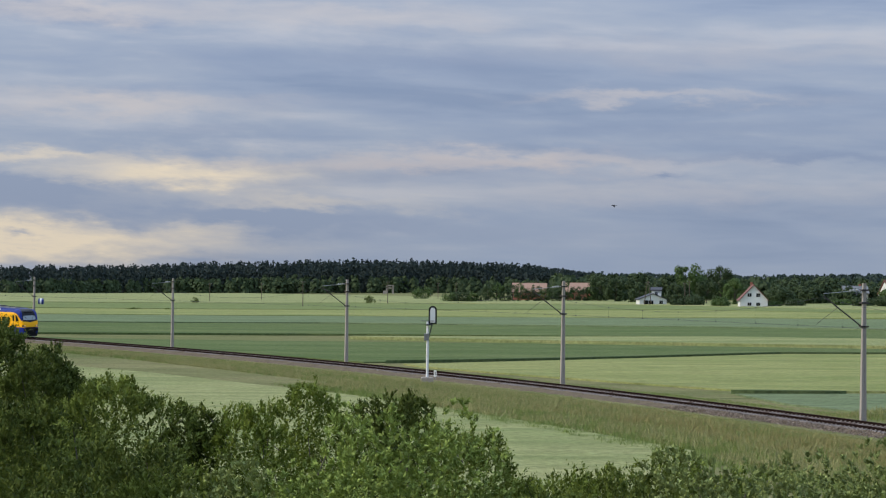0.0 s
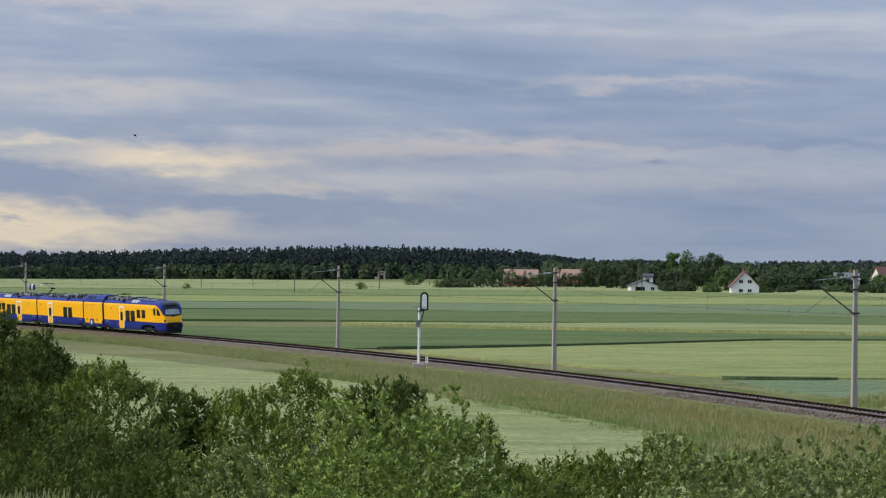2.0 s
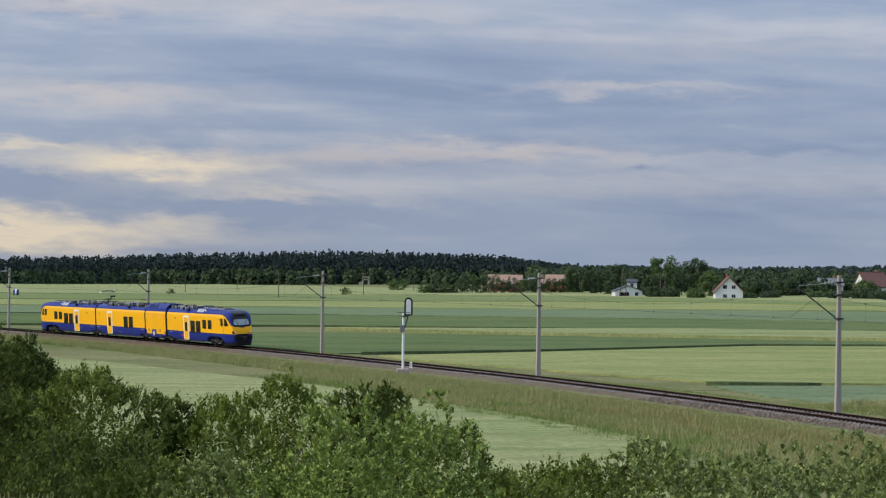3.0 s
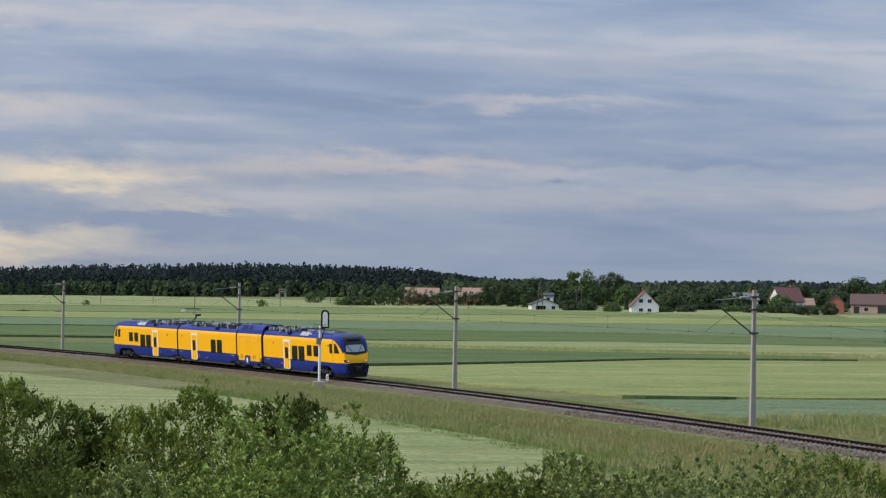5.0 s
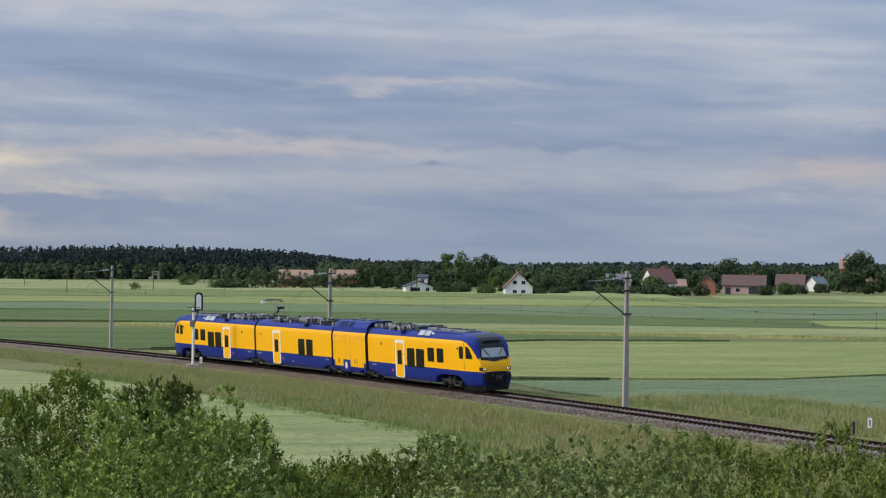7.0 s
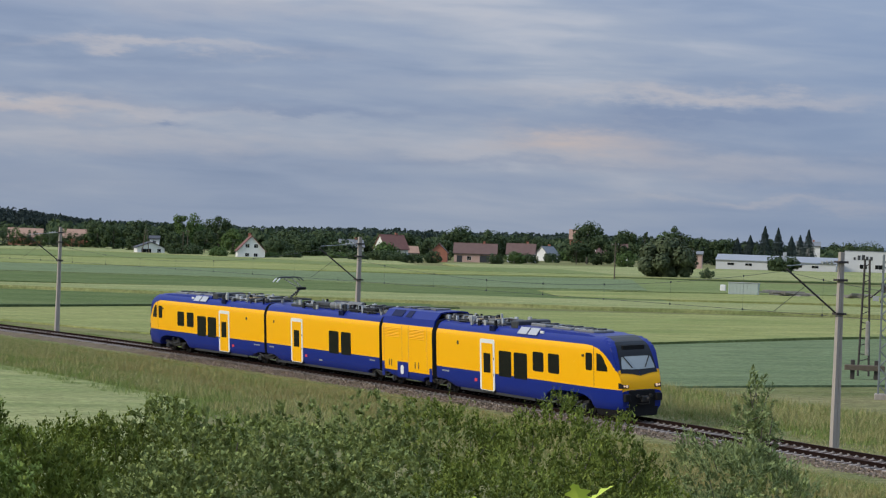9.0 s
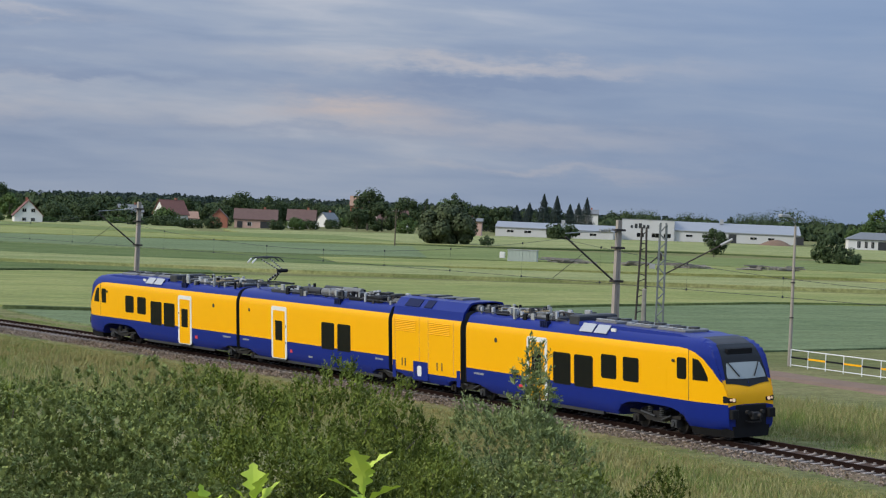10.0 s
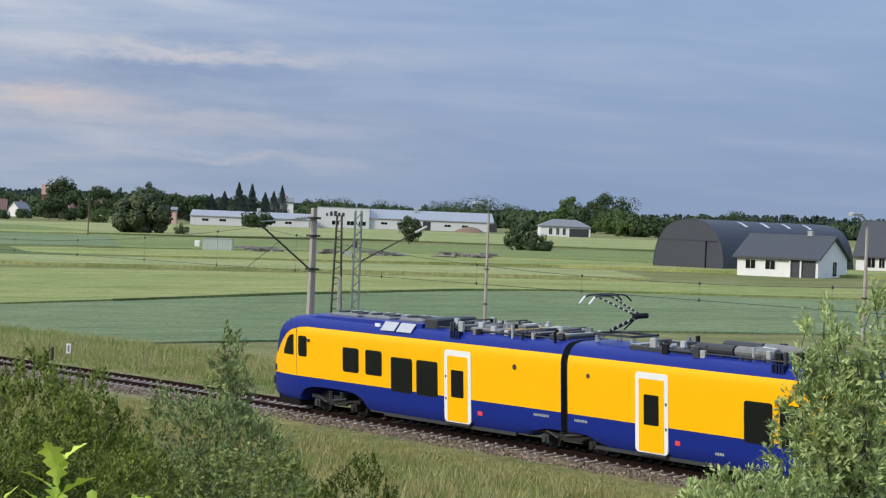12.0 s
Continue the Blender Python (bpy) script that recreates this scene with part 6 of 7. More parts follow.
def tree(name, label, x, y, h, half, mat, n):
    """A tree or field bush: tapered trunk, limbs and a crown of leaf clumps with gaps and an uneven outline."""
    seed = int(abs(x * 131 + y * 17 + h * 7)) % 99991
    rng = np.random.default_rng(seed)
    h = max(h, 1.0)
    t = thing(name, pose(x, y, gz(x, y) - 0.2), label, "tree" if name in ("tree",) else "bush", "field trees")
    leaf = max(0.26, min(0.85, half * 0.15))
    n = int(n * 1.7)
    b = Build()
    if mat is LEAF_PINE_HAZE:
        b.tube([(0, 0, 0), (0, 0, h)], 0.3, 0, 6, 0.03)
        f = rng.uniform(0.06, 1.0, n)
        a = rng.uniform(0, 2 * np.pi, n)
        tier = 0.75 + 0.35 * np.abs(np.sin(f * 22))
        r = 1.7 * half * (1 - f) * tier * rng.uniform(0.5, 1.0, n) + 0.08
        p = np.stack([r * np.cos(a), r * np.sin(a), h * f], 1)
        d = np.stack([np.cos(a), np.sin(a), np.full(n, 0.6)], 1)
    else:
        low = 0.0 if half > h * 0.42 or "bush" in name else 0.22 * h
        b.tube([(0, 0, 0), (0.1, 0, h * 0.35), (0, 0.1, h * 0.75)], 0.022 * h, 0, 7, 0.006 * h)
        m = 34
        u = units(rng, m) * rng.uniform(0.4, 1.0, (m, 1)) ** 0.6
        c = np.stack([u[:, 0] * half, u[:, 1] * half, low + (h - low) * (0.5 + 0.46 * u[:, 2])], 1)
        r = half * rng.uniform(0.2, 0.42, m)
        c[:, 2] = np.minimum(c[:, 2], h - r * 0.8)
        for i in range(6):
            b.tube([(0, 0, h * 0.3), tuple(c[i] * np.array([0.5, 0.5, 0.85])), tuple(c[i])], 0.008 * h, 0, 5, 0.003 * h)
        k = rng.integers(0, m, n)
        d = units(rng, n)
        p = c[k] + d * (r[k] * rng.uniform(0.3, 1.1, n) ** 0.5)[:, None]
        p[:, 2] = np.maximum(p[:, 2], 0.15)
    part("trunk", b, BARK, t)
    part("crown", fast_mesh("crown", leaf_quads(rng, p, leaf, leaf * 0.8, 0.1, d + np.array([0, 0, 0.3])), 4, [mat]), [], t)
    return t


def wood(name, label, line, tops, depth, count, mat, seed, size, each):
    """A far wood as one mass: rows of crowns along a line, pointed tops of uneven height."""
    rng = np.random.default_rng(seed)
    xs, ys = [p[0] for p in line], [p[1] for p in line]
    quads = []
    f = np.linspace(0, len(line) - 1, len(line))
    for i in range(count):
        g = rng.uniform(0, len(line) - 1)
        x, y, top = np.interp(g, f, xs), np.interp(g, f, ys), np.interp(g, f, tops)
        row = rng.uniform(0, 1)
        y += row * depth
        z0 = gz(x, y)
        h = (top - z0) * (0.72 + 0.28 * row) * rng.uniform(0.88, 1.03)
        q = rng.uniform(0.05, 1.0, each)
        a = rng.uniform(0, 2 * np.pi, each)
        pointed = rng.random() < 0.4
        w = size * rng.uniform(0.7, 1.2)
        r = w * ((1 - q) ** 0.7 if pointed else np.sqrt(np.clip(1 - (q * 1.5 - 0.6) ** 2, 0.05, 1))) * rng.uniform(0.4, 1.0, each)
        p = np.stack([x + r * np.cos(a), y + r * np.sin(a), z0 + h * q], 1)
        quads.append(leaf_quads(rng, p, size * 0.55, size * 0.42, 0.3, np.stack([np.cos(a), np.sin(a), np.full(each, 0.5)], 1)))
    ob = new(name, fast_mesh(name, np.concatenate(quads), 4, [mat]))
    return tagged(ob, label, "wood", kind="stuff")


wood("pine_wood", "dark pine and mixed wood behind the fields", [(-560, 1420), (-420, 1440), (-269, 1475), (-200, 1640), (-140, 1640), (-70, 1620), (0, 1610), (60, 1580), (110, 1500)], [17, 17.5, 18.5, 22.5, 25, 27, 26.5, 24.5, 17], 150, 2600, LEAF_PINE_HAZE, 3, 3.6, 62)
wood("broadleaf_edge", "mid-green trees along the edge of the wood", [(-520, 1410), (-269, 1465), (-200, 1625), (-100, 1615), (0, 1600), (70, 1560)], [9, 9, 11, 14, 15, 13], 20, 260, LEAF_TREE, 5, 4.6, 90)
wood("village_wood", "trees behind the village gardens", [(50, 1030), (110, 1000), (190, 960), (260, 950), (330, 960), (420, 950)], [14, 13.5, 13, 13.5, 14, 14], 60, 420, LEAF_TREE, 7, 4.2, 110)
wood("far_wood", "distant woods on the rise, tinted blue-grey for haze", [(90, 2590), (378, 2572), (478, 2556), (671, 2512), (751, 2489), (982, 2407), (1367, 2212), (1490, 2130), (1800, 1900)], [26, 24, 27, 28, 30, 27, 28, 33, 34], 160, 1400, LEAF_FAR_HAZE, 9, 8.0, 48)
wood("right_wood", "dark green wood beyond the bungalows", [(420, 930), (480, 860), (540, 800), (620, 760), (720, 700)], [14, 15, 14, 14, 17], 60, 320, LEAF_TREE, 11, 4.4, 110)

bush("tall_shrub", "tall dark green shrub with drooping twigs beside the bank", -5.2, 26.5, 7.58, 0.78, LEAF_DARK, 0.062, 30520, 13)
bush("tall_shrub", "tall dark green shrub with drooping twigs beside the bank", -4.45, 27.0, 7.15, 0.50, LEAF_DARK, 0.062, 14000, 10)
bush("shrub", "dark green shrub on the bank", -4.2, 24.6, 7.16, 0.54, LEAF_DARK, 0.056, 13260, 6)
bush("shrub", "olive green shrub with upright shoots", -3.3, 23.8, 7.05, 0.71, LEAF_MID, 0.056, 19380, 11)
bush("shrub", "grey-green shrub low on the bank", -3.5, 19.7, 6.95, 0.50, LEAF_DARK, 0.050, 12240, 4)
bush("shrub", "dark sapling clump with upright twigs", -2.6, 24.9, 6.72, 0.29, LEAF_DARK, 0.062, 5610, 9)
bush("shrub", "yellow-green shrub on the bank", -2.1, 24.9, 6.64, 0.58, LEAF_YELLOW, 0.056, 12240, 9)
bush("shrub", "yellow-green shrub with feathery shoots", -1.5, 27.0, 6.79, 0.63, LEAF_YELLOW, 0.056, 13260, 10)
bush("shrub", "dark green shrub with upright leafy shoots", -0.6, 28.0, 6.69, 0.61, LEAF_DARK, 0.067, 12240, 18)
bush("round_shrub", "large rounded light green sallow shrub", -0.4, 18.5, 6.98, 1.16, LEAF_SALLOW, 0.047, 42840, 13)
bush("shrub", "grey-green shrub at the foot of the sallow", -1.6, 18.9, 6.50, 0.60, LEAF_GREY, 0.050, 14280, 5)
bush("shrub", "dark leafy undergrowth between the shrubs", -2.7, 20.8, 6.50, 0.78, LEAF_DARK, 0.056, 13260, 6)
bush("shrub", "dark leafy undergrowth between the shrubs", -2.9, 17.8, 6.59, 0.67, LEAF_DARK, 0.056, 10200, 6)
bush("shrub", "low yellow-green bramble thicket", 1.1, 23.0, 6.14, 0.68, LEAF_YELLOW, 0.050, 13260, 9)
bush("shrub", "low mid-green bramble thicket", 1.8, 23.9, 6.11, 0.52, LEAF_MID, 0.050, 11220, 8)
bush("shrub", "low mid-green bramble thicket", 2.4, 24.9, 6.19, 0.54, LEAF_MID, 0.056, 11220, 9)
bush("round_shrub", "broad grey-green willow shrub", 2.6, 19.3, 6.67, 1.24, LEAF_GREY, 0.050, 40800, 10)
bush("shrub", "grey-green willow shrub on the bank", 4.3, 23.6, 6.37, 0.97, LEAF_GREY, 0.056, 17340, 8)
bush("shrub", "mid-green shrub below the bank", 1.2, 25.0, 6.00, 0.93, LEAF_MID, 0.056, 15300, 9)
bush("shrub", "dense dark green hawthorn thicket", 5.7, 26.4, 6.21, 1.09, LEAF_MID, 0.056, 20400, 10)
bush("shrub", "dense dark green hawthorn thicket", 6.9, 26.1, 6.19, 1.17, LEAF_MID, 0.056, 22440, 10)
bush("shrub", "dense dark green hawthorn thicket", 7.5, 25.9, 5.61, 0.92, LEAF_DARK, 0.056, 17340, 10)
bush("shrub", "low dark green shrub in the grass", 11.7, 27.6, 4.82, 1.02, LEAF_DARK, 0.056, 11220, 6)
bush("shrub", "low dark green shrub in the grass", 10.4, 27.1, 5.03, 0.54, LEAF_MID, 0.056, 7140, 6)
bush("shrub", "leafy green undergrowth filling the bank", -3.0, 21.8, 6.54, 0.75, LEAF_DARK, 0.056, 14280, 6)
bush("shrub", "leafy green undergrowth filling the bank", -3.6, 22.7, 6.58, 0.64, LEAF_MID, 0.056, 14280, 6)
bush("shrub", "leafy green undergrowth filling the bank", 9.1, 25.4, 6.66, 0.23, LEAF_SILVER, 0.056, 428, 18)
bush("shrub", "leafy green undergrowth filling the bank", 11.2, 16.6, 7.42, 0.28, LEAF_PALE, 0.056, 428, 18)
bush("shrub", "leafy green undergrowth filling the bank", 11.5, 16.3, 7.65, 0.37, LEAF_PALE, 0.056, 428, 18)
bush("shrub", "leafy green undergrowth filling the bank", -2.3, 19.9, 6.44, 0.68, LEAF_MID, 0.056, 14280, 6)
bush("shrub", "leafy green undergrowth filling the bank", -0.7, 17.0, 6.34, 0.68, LEAF_SALLOW, 0.056, 14280, 6)
bush("shrub", "leafy green undergrowth filling the bank", 0.3, 18.0, 6.36, 0.67, LEAF_SALLOW, 0.056, 14280, 6)
bush("shrub", "leafy green undergrowth filling the bank", 2.5, 20.8, 6.39, 0.71, LEAF_MID, 0.056, 14280, 6)
bush("shrub", "leafy green undergrowth filling the bank", 1.0, 19.0, 6.32, 0.65, LEAF_MID, 0.056, 14280, 6)
bush("shrub", "leafy green undergrowth filling the bank", 0.2, 23.0, 6.54, 0.64, LEAF_MID, 0.056, 14280, 6)
bush("shrub", "leafy green undergrowth filling the bank", 1.9, 17.9, 6.33, 0.84, LEAF_GREY, 0.056, 14280, 6)
bush("shrub", "leafy green undergrowth filling the bank", 3.3, 18.7, 6.30, 0.88, LEAF_GREY, 0.056, 14280, 6)
bush("shrub", "leafy green undergrowth filling the bank", 5.1, 21.4, 6.08, 1.02, LEAF_MID, 0.056, 14280, 6)
bush("shrub", "leafy green undergrowth filling the bank", 7.0, 24.0, 6.04, 0.85, LEAF_MID, 0.056, 14280, 6)
bush("shrub", "leafy green undergrowth filling the bank", 5.8, 21.2, 5.61, 0.95, LEAF_DARK, 0.056, 14280, 6)
bush("shrub", "leafy green undergrowth filling the bank", 7.2, 22.9, 5.58, 0.74, LEAF_MID, 0.056, 14280, 6)
bush("shrub", "leafy green undergrowth filling the bank", 7.9, 21.6, 5.77, 0.85, LEAF_GREY, 0.056, 14280, 6)
bush("willow", "slender grey-green willow with a loose top", 8.6, 24.5, 6.08, 0.84, LEAF_SILVER, 0.056, 13260, 70)
bush("willow", "airy grey-green willow beside the viewpoint", 11.3, 16.5, 6.98, 0.53, LEAF_PALE, 0.058, 4590, 110)
bush("shrub", "silvery willow shoots beside the viewpoint", 10.2, 16.0, 6.15, 0.76, LEAF_PALE, 0.056, 9180, 60)
bush("shrub", "silvery willow shoots beside the viewpoint", 12.1, 17.1, 6.70, 0.58, LEAF_PALE, 0.056, 10200, 30)
tree("tree", "light green broadleaf tree near the village", 88.9, 855.4, 14.7, 5.32, LEAF_TREE_LIGHT, 1900)
tree("tree", "dark green broadleaf tree near the village", 102.2, 874.0, 14.1, 5.03, LEAF_TREE, 1900)
tree("tree", "dark green broadleaf tree near the village", 81.8, 866.1, 11.2, 5.39, LEAF_TREE, 1900)
tree("tree", "dark green broadleaf tree near the village", 74.4, 896.9, 12.2, 5.14, LEAF_TREE, 1900)
tree("tree", "dark green broadleaf tree near the village", 67.7, 927.5, 11.5, 5.31, LEAF_TREE, 1900)
tree("tree", "dark green broadleaf tree near the village", 63.5, 957.9, 11.5, 5.03, LEAF_TREE, 1900)
tree("tree", "light green broadleaf tree near the village", 100.1, 813.9, 9.5, 4.30, LEAF_TREE_LIGHT, 1900)
tree("tree", "dark green broadleaf tree near the village", 92.7, 834.9, 9.9, 4.00, LEAF_TREE, 1900)
tree("tree", "dark green broadleaf tree near the village", 123.9, 851.0, 9.0, 7.37, LEAF_TREE, 1900)
tree("tree", "dark green broadleaf tree near the village", 129.7, 829.9, 8.4, 6.00, LEAF_TREE, 1900)
tree("tree", "dark green broadleaf tree near the village", 111.1, 782.1, 7.0, 4.70, LEAF_TREE, 1900)
tree("tree", "dark green broadleaf tree near the village", 83.9, 845.8, 8.4, 4.86, LEAF_TREE, 1900)
tree("tree", "dark green broadleaf tree near the village", 77.7, 866.5, 8.0, 4.14, LEAF_TREE, 1900)
tree("tree", "dark green broadleaf tree near the village", 130.8, 890.4, 10.1, 6.00, LEAF_TREE, 1900)
tree("tree", "dark green broadleaf tree near the village", 141.2, 868.6, 9.6, 6.70, LEAF_TREE, 1900)
tree("tree", "dark green broadleaf tree near the village", 127.5, 820.1, 6.9, 4.74, LEAF_TREE, 1900)
tree("tree", "dark green broadleaf tree near the village", 137.5, 808.4, 6.6, 5.08, LEAF_TREE, 1900)
tree("tree", "dark green broadleaf tree near the village", 147.9, 816.7, 6.4, 4.74, LEAF_TREE, 1900)
tree("tree", "dark green broadleaf tree near the village", 173.8, 883.1, 9.2, 6.43, LEAF_TREE, 1900)
tree("tree", "light green broadleaf tree near the village", 148.1, 786.2, 6.3, 4.57, LEAF_TREE_LIGHT, 1900)
tree("tree", "dark green broadleaf tree near the village", 194.6, 878.7, 12.3, 7.29, LEAF_TREE, 1900)
tree("tree", "dark green broadleaf tree near the village", 209.7, 895.8, 11.4, 6.57, LEAF_TREE, 1900)
tree("tree", "dark green broadleaf tree near the village", 229.5, 911.6, 10.6, 7.61, LEAF_TREE, 1900)
tree("tree", "dark green broadleaf tree near the village", 218.5, 904.0, 9.4, 5.31, LEAF_TREE, 1900)
tree("tree", "dark green broadleaf tree near the village", 233.6, 900.2, 7.7, 4.87, LEAF_TREE, 1900)
tree("tree", "dark green broadleaf tree near the village", 219.8, 790.0, 15.2, 6.25, LEAF_TREE, 1900)
tree("tree", "dark green broadleaf tree near the village", 215.2, 728.9, 11.9, 4.70, LEAF_TREE, 1900)
tree("tree", "dark green broadleaf tree near the village", 242.4, 762.4, 13.8, 4.95, LEAF_TREE, 1900)
tree("tree", "dark green broadleaf tree near the village", 232.8, 765.4, 12.6, 1.90, LEAF_TREE, 1900)
tree("tree", "light green broadleaf tree near the village", 227.3, 725.2, 10.8, 4.34, LEAF_TREE_LIGHT, 1900)
tree("tree", "dark green broadleaf tree near the village", 250.1, 759.9, 10.1, 4.19, LEAF_TREE, 1900)
tree("tree", "dark green broadleaf tree near the village", 219.2, 769.4, 10.3, 4.95, LEAF_TREE, 1900)
tree("tree", "dark green broadleaf tree near the village", 211.1, 771.7, 8.5, 3.43, LEAF_TREE, 1900)
tree("tree", "dark green broadleaf tree near the village", 171.1, 822.4, 8.0, 4.40, LEAF_TREE, 1900)
tree("tree", "dark green broadleaf tree near the village", 173.9, 811.6, 7.2, 3.95, LEAF_TREE, 1900)
tree("bush", "large rounded grey-green bush in the field", 168.1, 534.2, 9.6, 6.13, LEAF_WILLOW, 9000)
tree("bush", "small dark bush in the field", 174.0, 521.7, 3.1, 1.70, LEAF_TREE, 900)
tree("tree", "dark narrow spruce near the village", 291.1, 809.2, 15.0, 3.28, LEAF_PINE_HAZE, 1900)
tree("tree", "dark narrow spruce near the village", 299.0, 817.0, 14.6, 3.11, LEAF_PINE_HAZE, 1900)
tree("tree", "dark narrow spruce near the village", 298.6, 785.2, 14.1, 2.80, LEAF_PINE_HAZE, 1900)
tree("tree", "dark narrow spruce near the village", 303.5, 815.3, 11.7, 3.11, LEAF_PINE_HAZE, 1900)
tree("tree", "dark narrow spruce near the village", 292.9, 829.8, 11.7, 3.35, LEAF_PINE_HAZE, 1900)
tree("tree", "dark narrow spruce near the village", 288.5, 831.4, 10.7, 3.14, LEAF_PINE_HAZE, 1900)
tree("tree", "dark narrow spruce near the village", 299.4, 795.5, 12.1, 2.83, LEAF_PINE_HAZE, 1900)
tree("tree", "dark narrow spruce near the village", 276.1, 835.6, 10.7, 2.93, LEAF_PINE_HAZE, 1900)
tree("tree", "dark green broadleaf tree near the village", 282.6, 833.4, 9.9, 5.45, LEAF_TREE, 1900)
tree("tree", "dark green broadleaf tree near the village", 291.8, 840.8, 10.1, 5.09, LEAF_TREE, 1900)
tree("tree", "dark green broadleaf tree near the village", 528.7, 1296.3, 12.9, 13.33, LEAF_TREE, 1900)
tree("tree", "dark green broadleaf tree near the village", 556.4, 1284.7, 11.6, 13.33, LEAF_TREE, 1900)
tree("tree", "dark green broadleaf tree near the village", 586.8, 1271.1, 13.4, 12.00, LEAF_TREE, 1900)
tree("tree", "dark green broadleaf tree near the village", 561.6, 1172.5, 15.9, 13.62, LEAF_TREE, 1900)
tree("tree", "dark green broadleaf tree near the village", 532.6, 1075.3, 11.8, 10.29, LEAF_TREE, 1900)
tree("tree", "light green broadleaf tree near the village", 512.1, 973.5, 15.6, 4.71, LEAF_TREE_LIGHT, 1900)
tree("tree", "dark green broadleaf tree near the village", 482.6, 875.9, 17.0, 9.05, LEAF_TREE, 1900)
tree("tree", "dark green broadleaf tree near the village", 476.4, 879.2, 14.4, 6.67, LEAF_TREE, 1900)
tree("tree", "light green broadleaf tree near the village", 414.8, 798.7, 9.2, 7.29, LEAF_TREE_LIGHT, 1900)
tree("tree", "dark green broadleaf tree near the village", 425.1, 793.3, 10.0, 7.29, LEAF_TREE, 1900)
tree("tree", "light green broadleaf tree near the village", 424.9, 770.6, 9.0, 7.54, LEAF_TREE_LIGHT, 1900)
tree("tree", "dark green broadleaf tree near the village", 394.6, 695.9, 7.6, 6.86, LEAF_TREE, 1900)
tree("tree", "dark green broadleaf tree near the village", 412.9, 708.5, 6.3, 7.03, LEAF_TREE, 1900)
tree("tree", "light green broadleaf tree near the village", 391.3, 697.8, 6.5, 5.71, LEAF_TREE_LIGHT, 1900)
tree("tree", "dark green broadleaf tree near the village", 564.9, 943.8, 9.0, 7.86, LEAF_TREE, 1900)
tree("tree", "dark green broadleaf tree near the village", 683.2, 1106.0, 12.5, 9.29, LEAF_TREE, 1900)
tree("tree", "dark green broadleaf tree near the village", 698.8, 1096.2, 9.7, 9.29, LEAF_TREE, 1900)
tree("tree", "dark green broadleaf tree near the village", 249.0, 675.6, 5.2, 4.46, LEAF_TREE, 1900)
tree("tree", "dark green broadleaf tree near the village", 202.6, 457.1, 6.4, 2.62, LEAF_TREE, 1900)
tree("tree", "dark green broadleaf tree near the village", 210.7, 420.1, 6.4, 3.36, LEAF_TREE, 1900)
tree("tree", "dark green broadleaf tree near the village", 211.5, 414.1, 3.9, 2.44, LEAF_TREE, 1900)
tree("tree", "dark green broadleaf tree near the village", 344.5, 755.1, 4.6, 4.35, LEAF_TREE, 1900)
tree("tree", "dark green broadleaf tree near the village", 357.9, 748.9, 4.2, 3.95, LEAF_TREE, 1900)
tree("tree", "dark green broadleaf tree near the village", 299.2, 827.6, 10.4, 6.29, LEAF_TREE, 1900)
tree("tree", "dark green broadleaf tree near the village", 405.8, 1022.4, 10.4, 7.86, LEAF_TREE, 1900)
tree("bush", "dark bush alone in the field", -95.4, 915.0, 3.0, 1.53, LEAF_DARK, 400)
tree("bush", "dark bush by a field track", -27.4, 899.6, 3.7, 2.14, LEAF_DARK, 500)
tree("bush", "dark green bush in the field", -90.2, 694.2, 0.8, 2.00, LEAF_DARK, 400)
tree("bush", "dark green bush in the field", -79.9, 695.4, 0.9, 1.33, LEAF_DARK, 300)
tree("tree", "light green broadleaf tree near the village", -9.2, 1100.0, 6.2, 4.71, LEAF_TREE_LIGHT, 700)
tree("garden_bush", "dark green garden bush before the village houses", 152.8, 729.2, 4.1, 2.84, LEAF_TREE, 1200)
tree("garden_bush", "dark green garden bush before the village houses", 175.3, 739.5, 3.5, 2.71, LEAF_TREE, 1200)
tree("garden_bush", "dark green garden bush before the village houses", 186.2, 757.5, 4.2, 3.34, LEAF_TREE_LIGHT, 1200)
tree("garden_bush", "dark green garden bush before the village houses", 195.6, 775.7, 3.5, 3.05, LEAF_TREE, 1200)
tree("garden_bush", "dark green garden bush before the village houses", 213.1, 812.5, 3.4, 3.20, LEAF_TREE, 1200)
tree("garden_bush", "dark green garden bush before the village houses", 233.5, 869.2, 4.5, 3.43, LEAF_TREE_LIGHT, 1200)
tree("garden_bush", "dark green garden bush before the village houses", 228.1, 829.2, 3.6, 3.28, LEAF_TREE, 1200)
tree("garden_bush", "dark green garden bush before the village houses", 231.2, 817.9, 4.2, 3.64, LEAF_TREE, 1200)
tree("garden_bush", "dark green garden bush before the village houses", 236.1, 816.5, 4.0, 2.83, LEAF_TREE, 1200)
tree("garden_bush", "dark green garden bush before the village houses", 209.8, 709.7, 5.5, 3.17, LEAF_TREE_LIGHT, 1200)
tree("garden_bush", "dark green garden bush before the village houses", 137.2, 732.3, 4.0, 3.90, LEAF_TREE, 1200)
tree("garden_bush", "dark green garden bush before the village houses", 141.5, 726.4, 3.2, 3.52, LEAF_TREE, 1200)
tree("garden_bush", "dark green garden bush before the village houses", 146.6, 725.3, 2.9, 2.47, LEAF_TREE, 1200)
tree("garden_bush", "dark green garden bush before the village houses", 132.9, 748.3, 3.4, 3.62, LEAF_TREE, 1200)
tree("garden_bush", "dark green garden bush before the village houses", 129.1, 769.2, 2.6, 3.34, LEAF_TREE_LIGHT, 1200)
tree("garden_bush", "dark green garden bush before the village houses", 113.1, 761.6, 2.7, 3.30, LEAF_TREE, 1200)
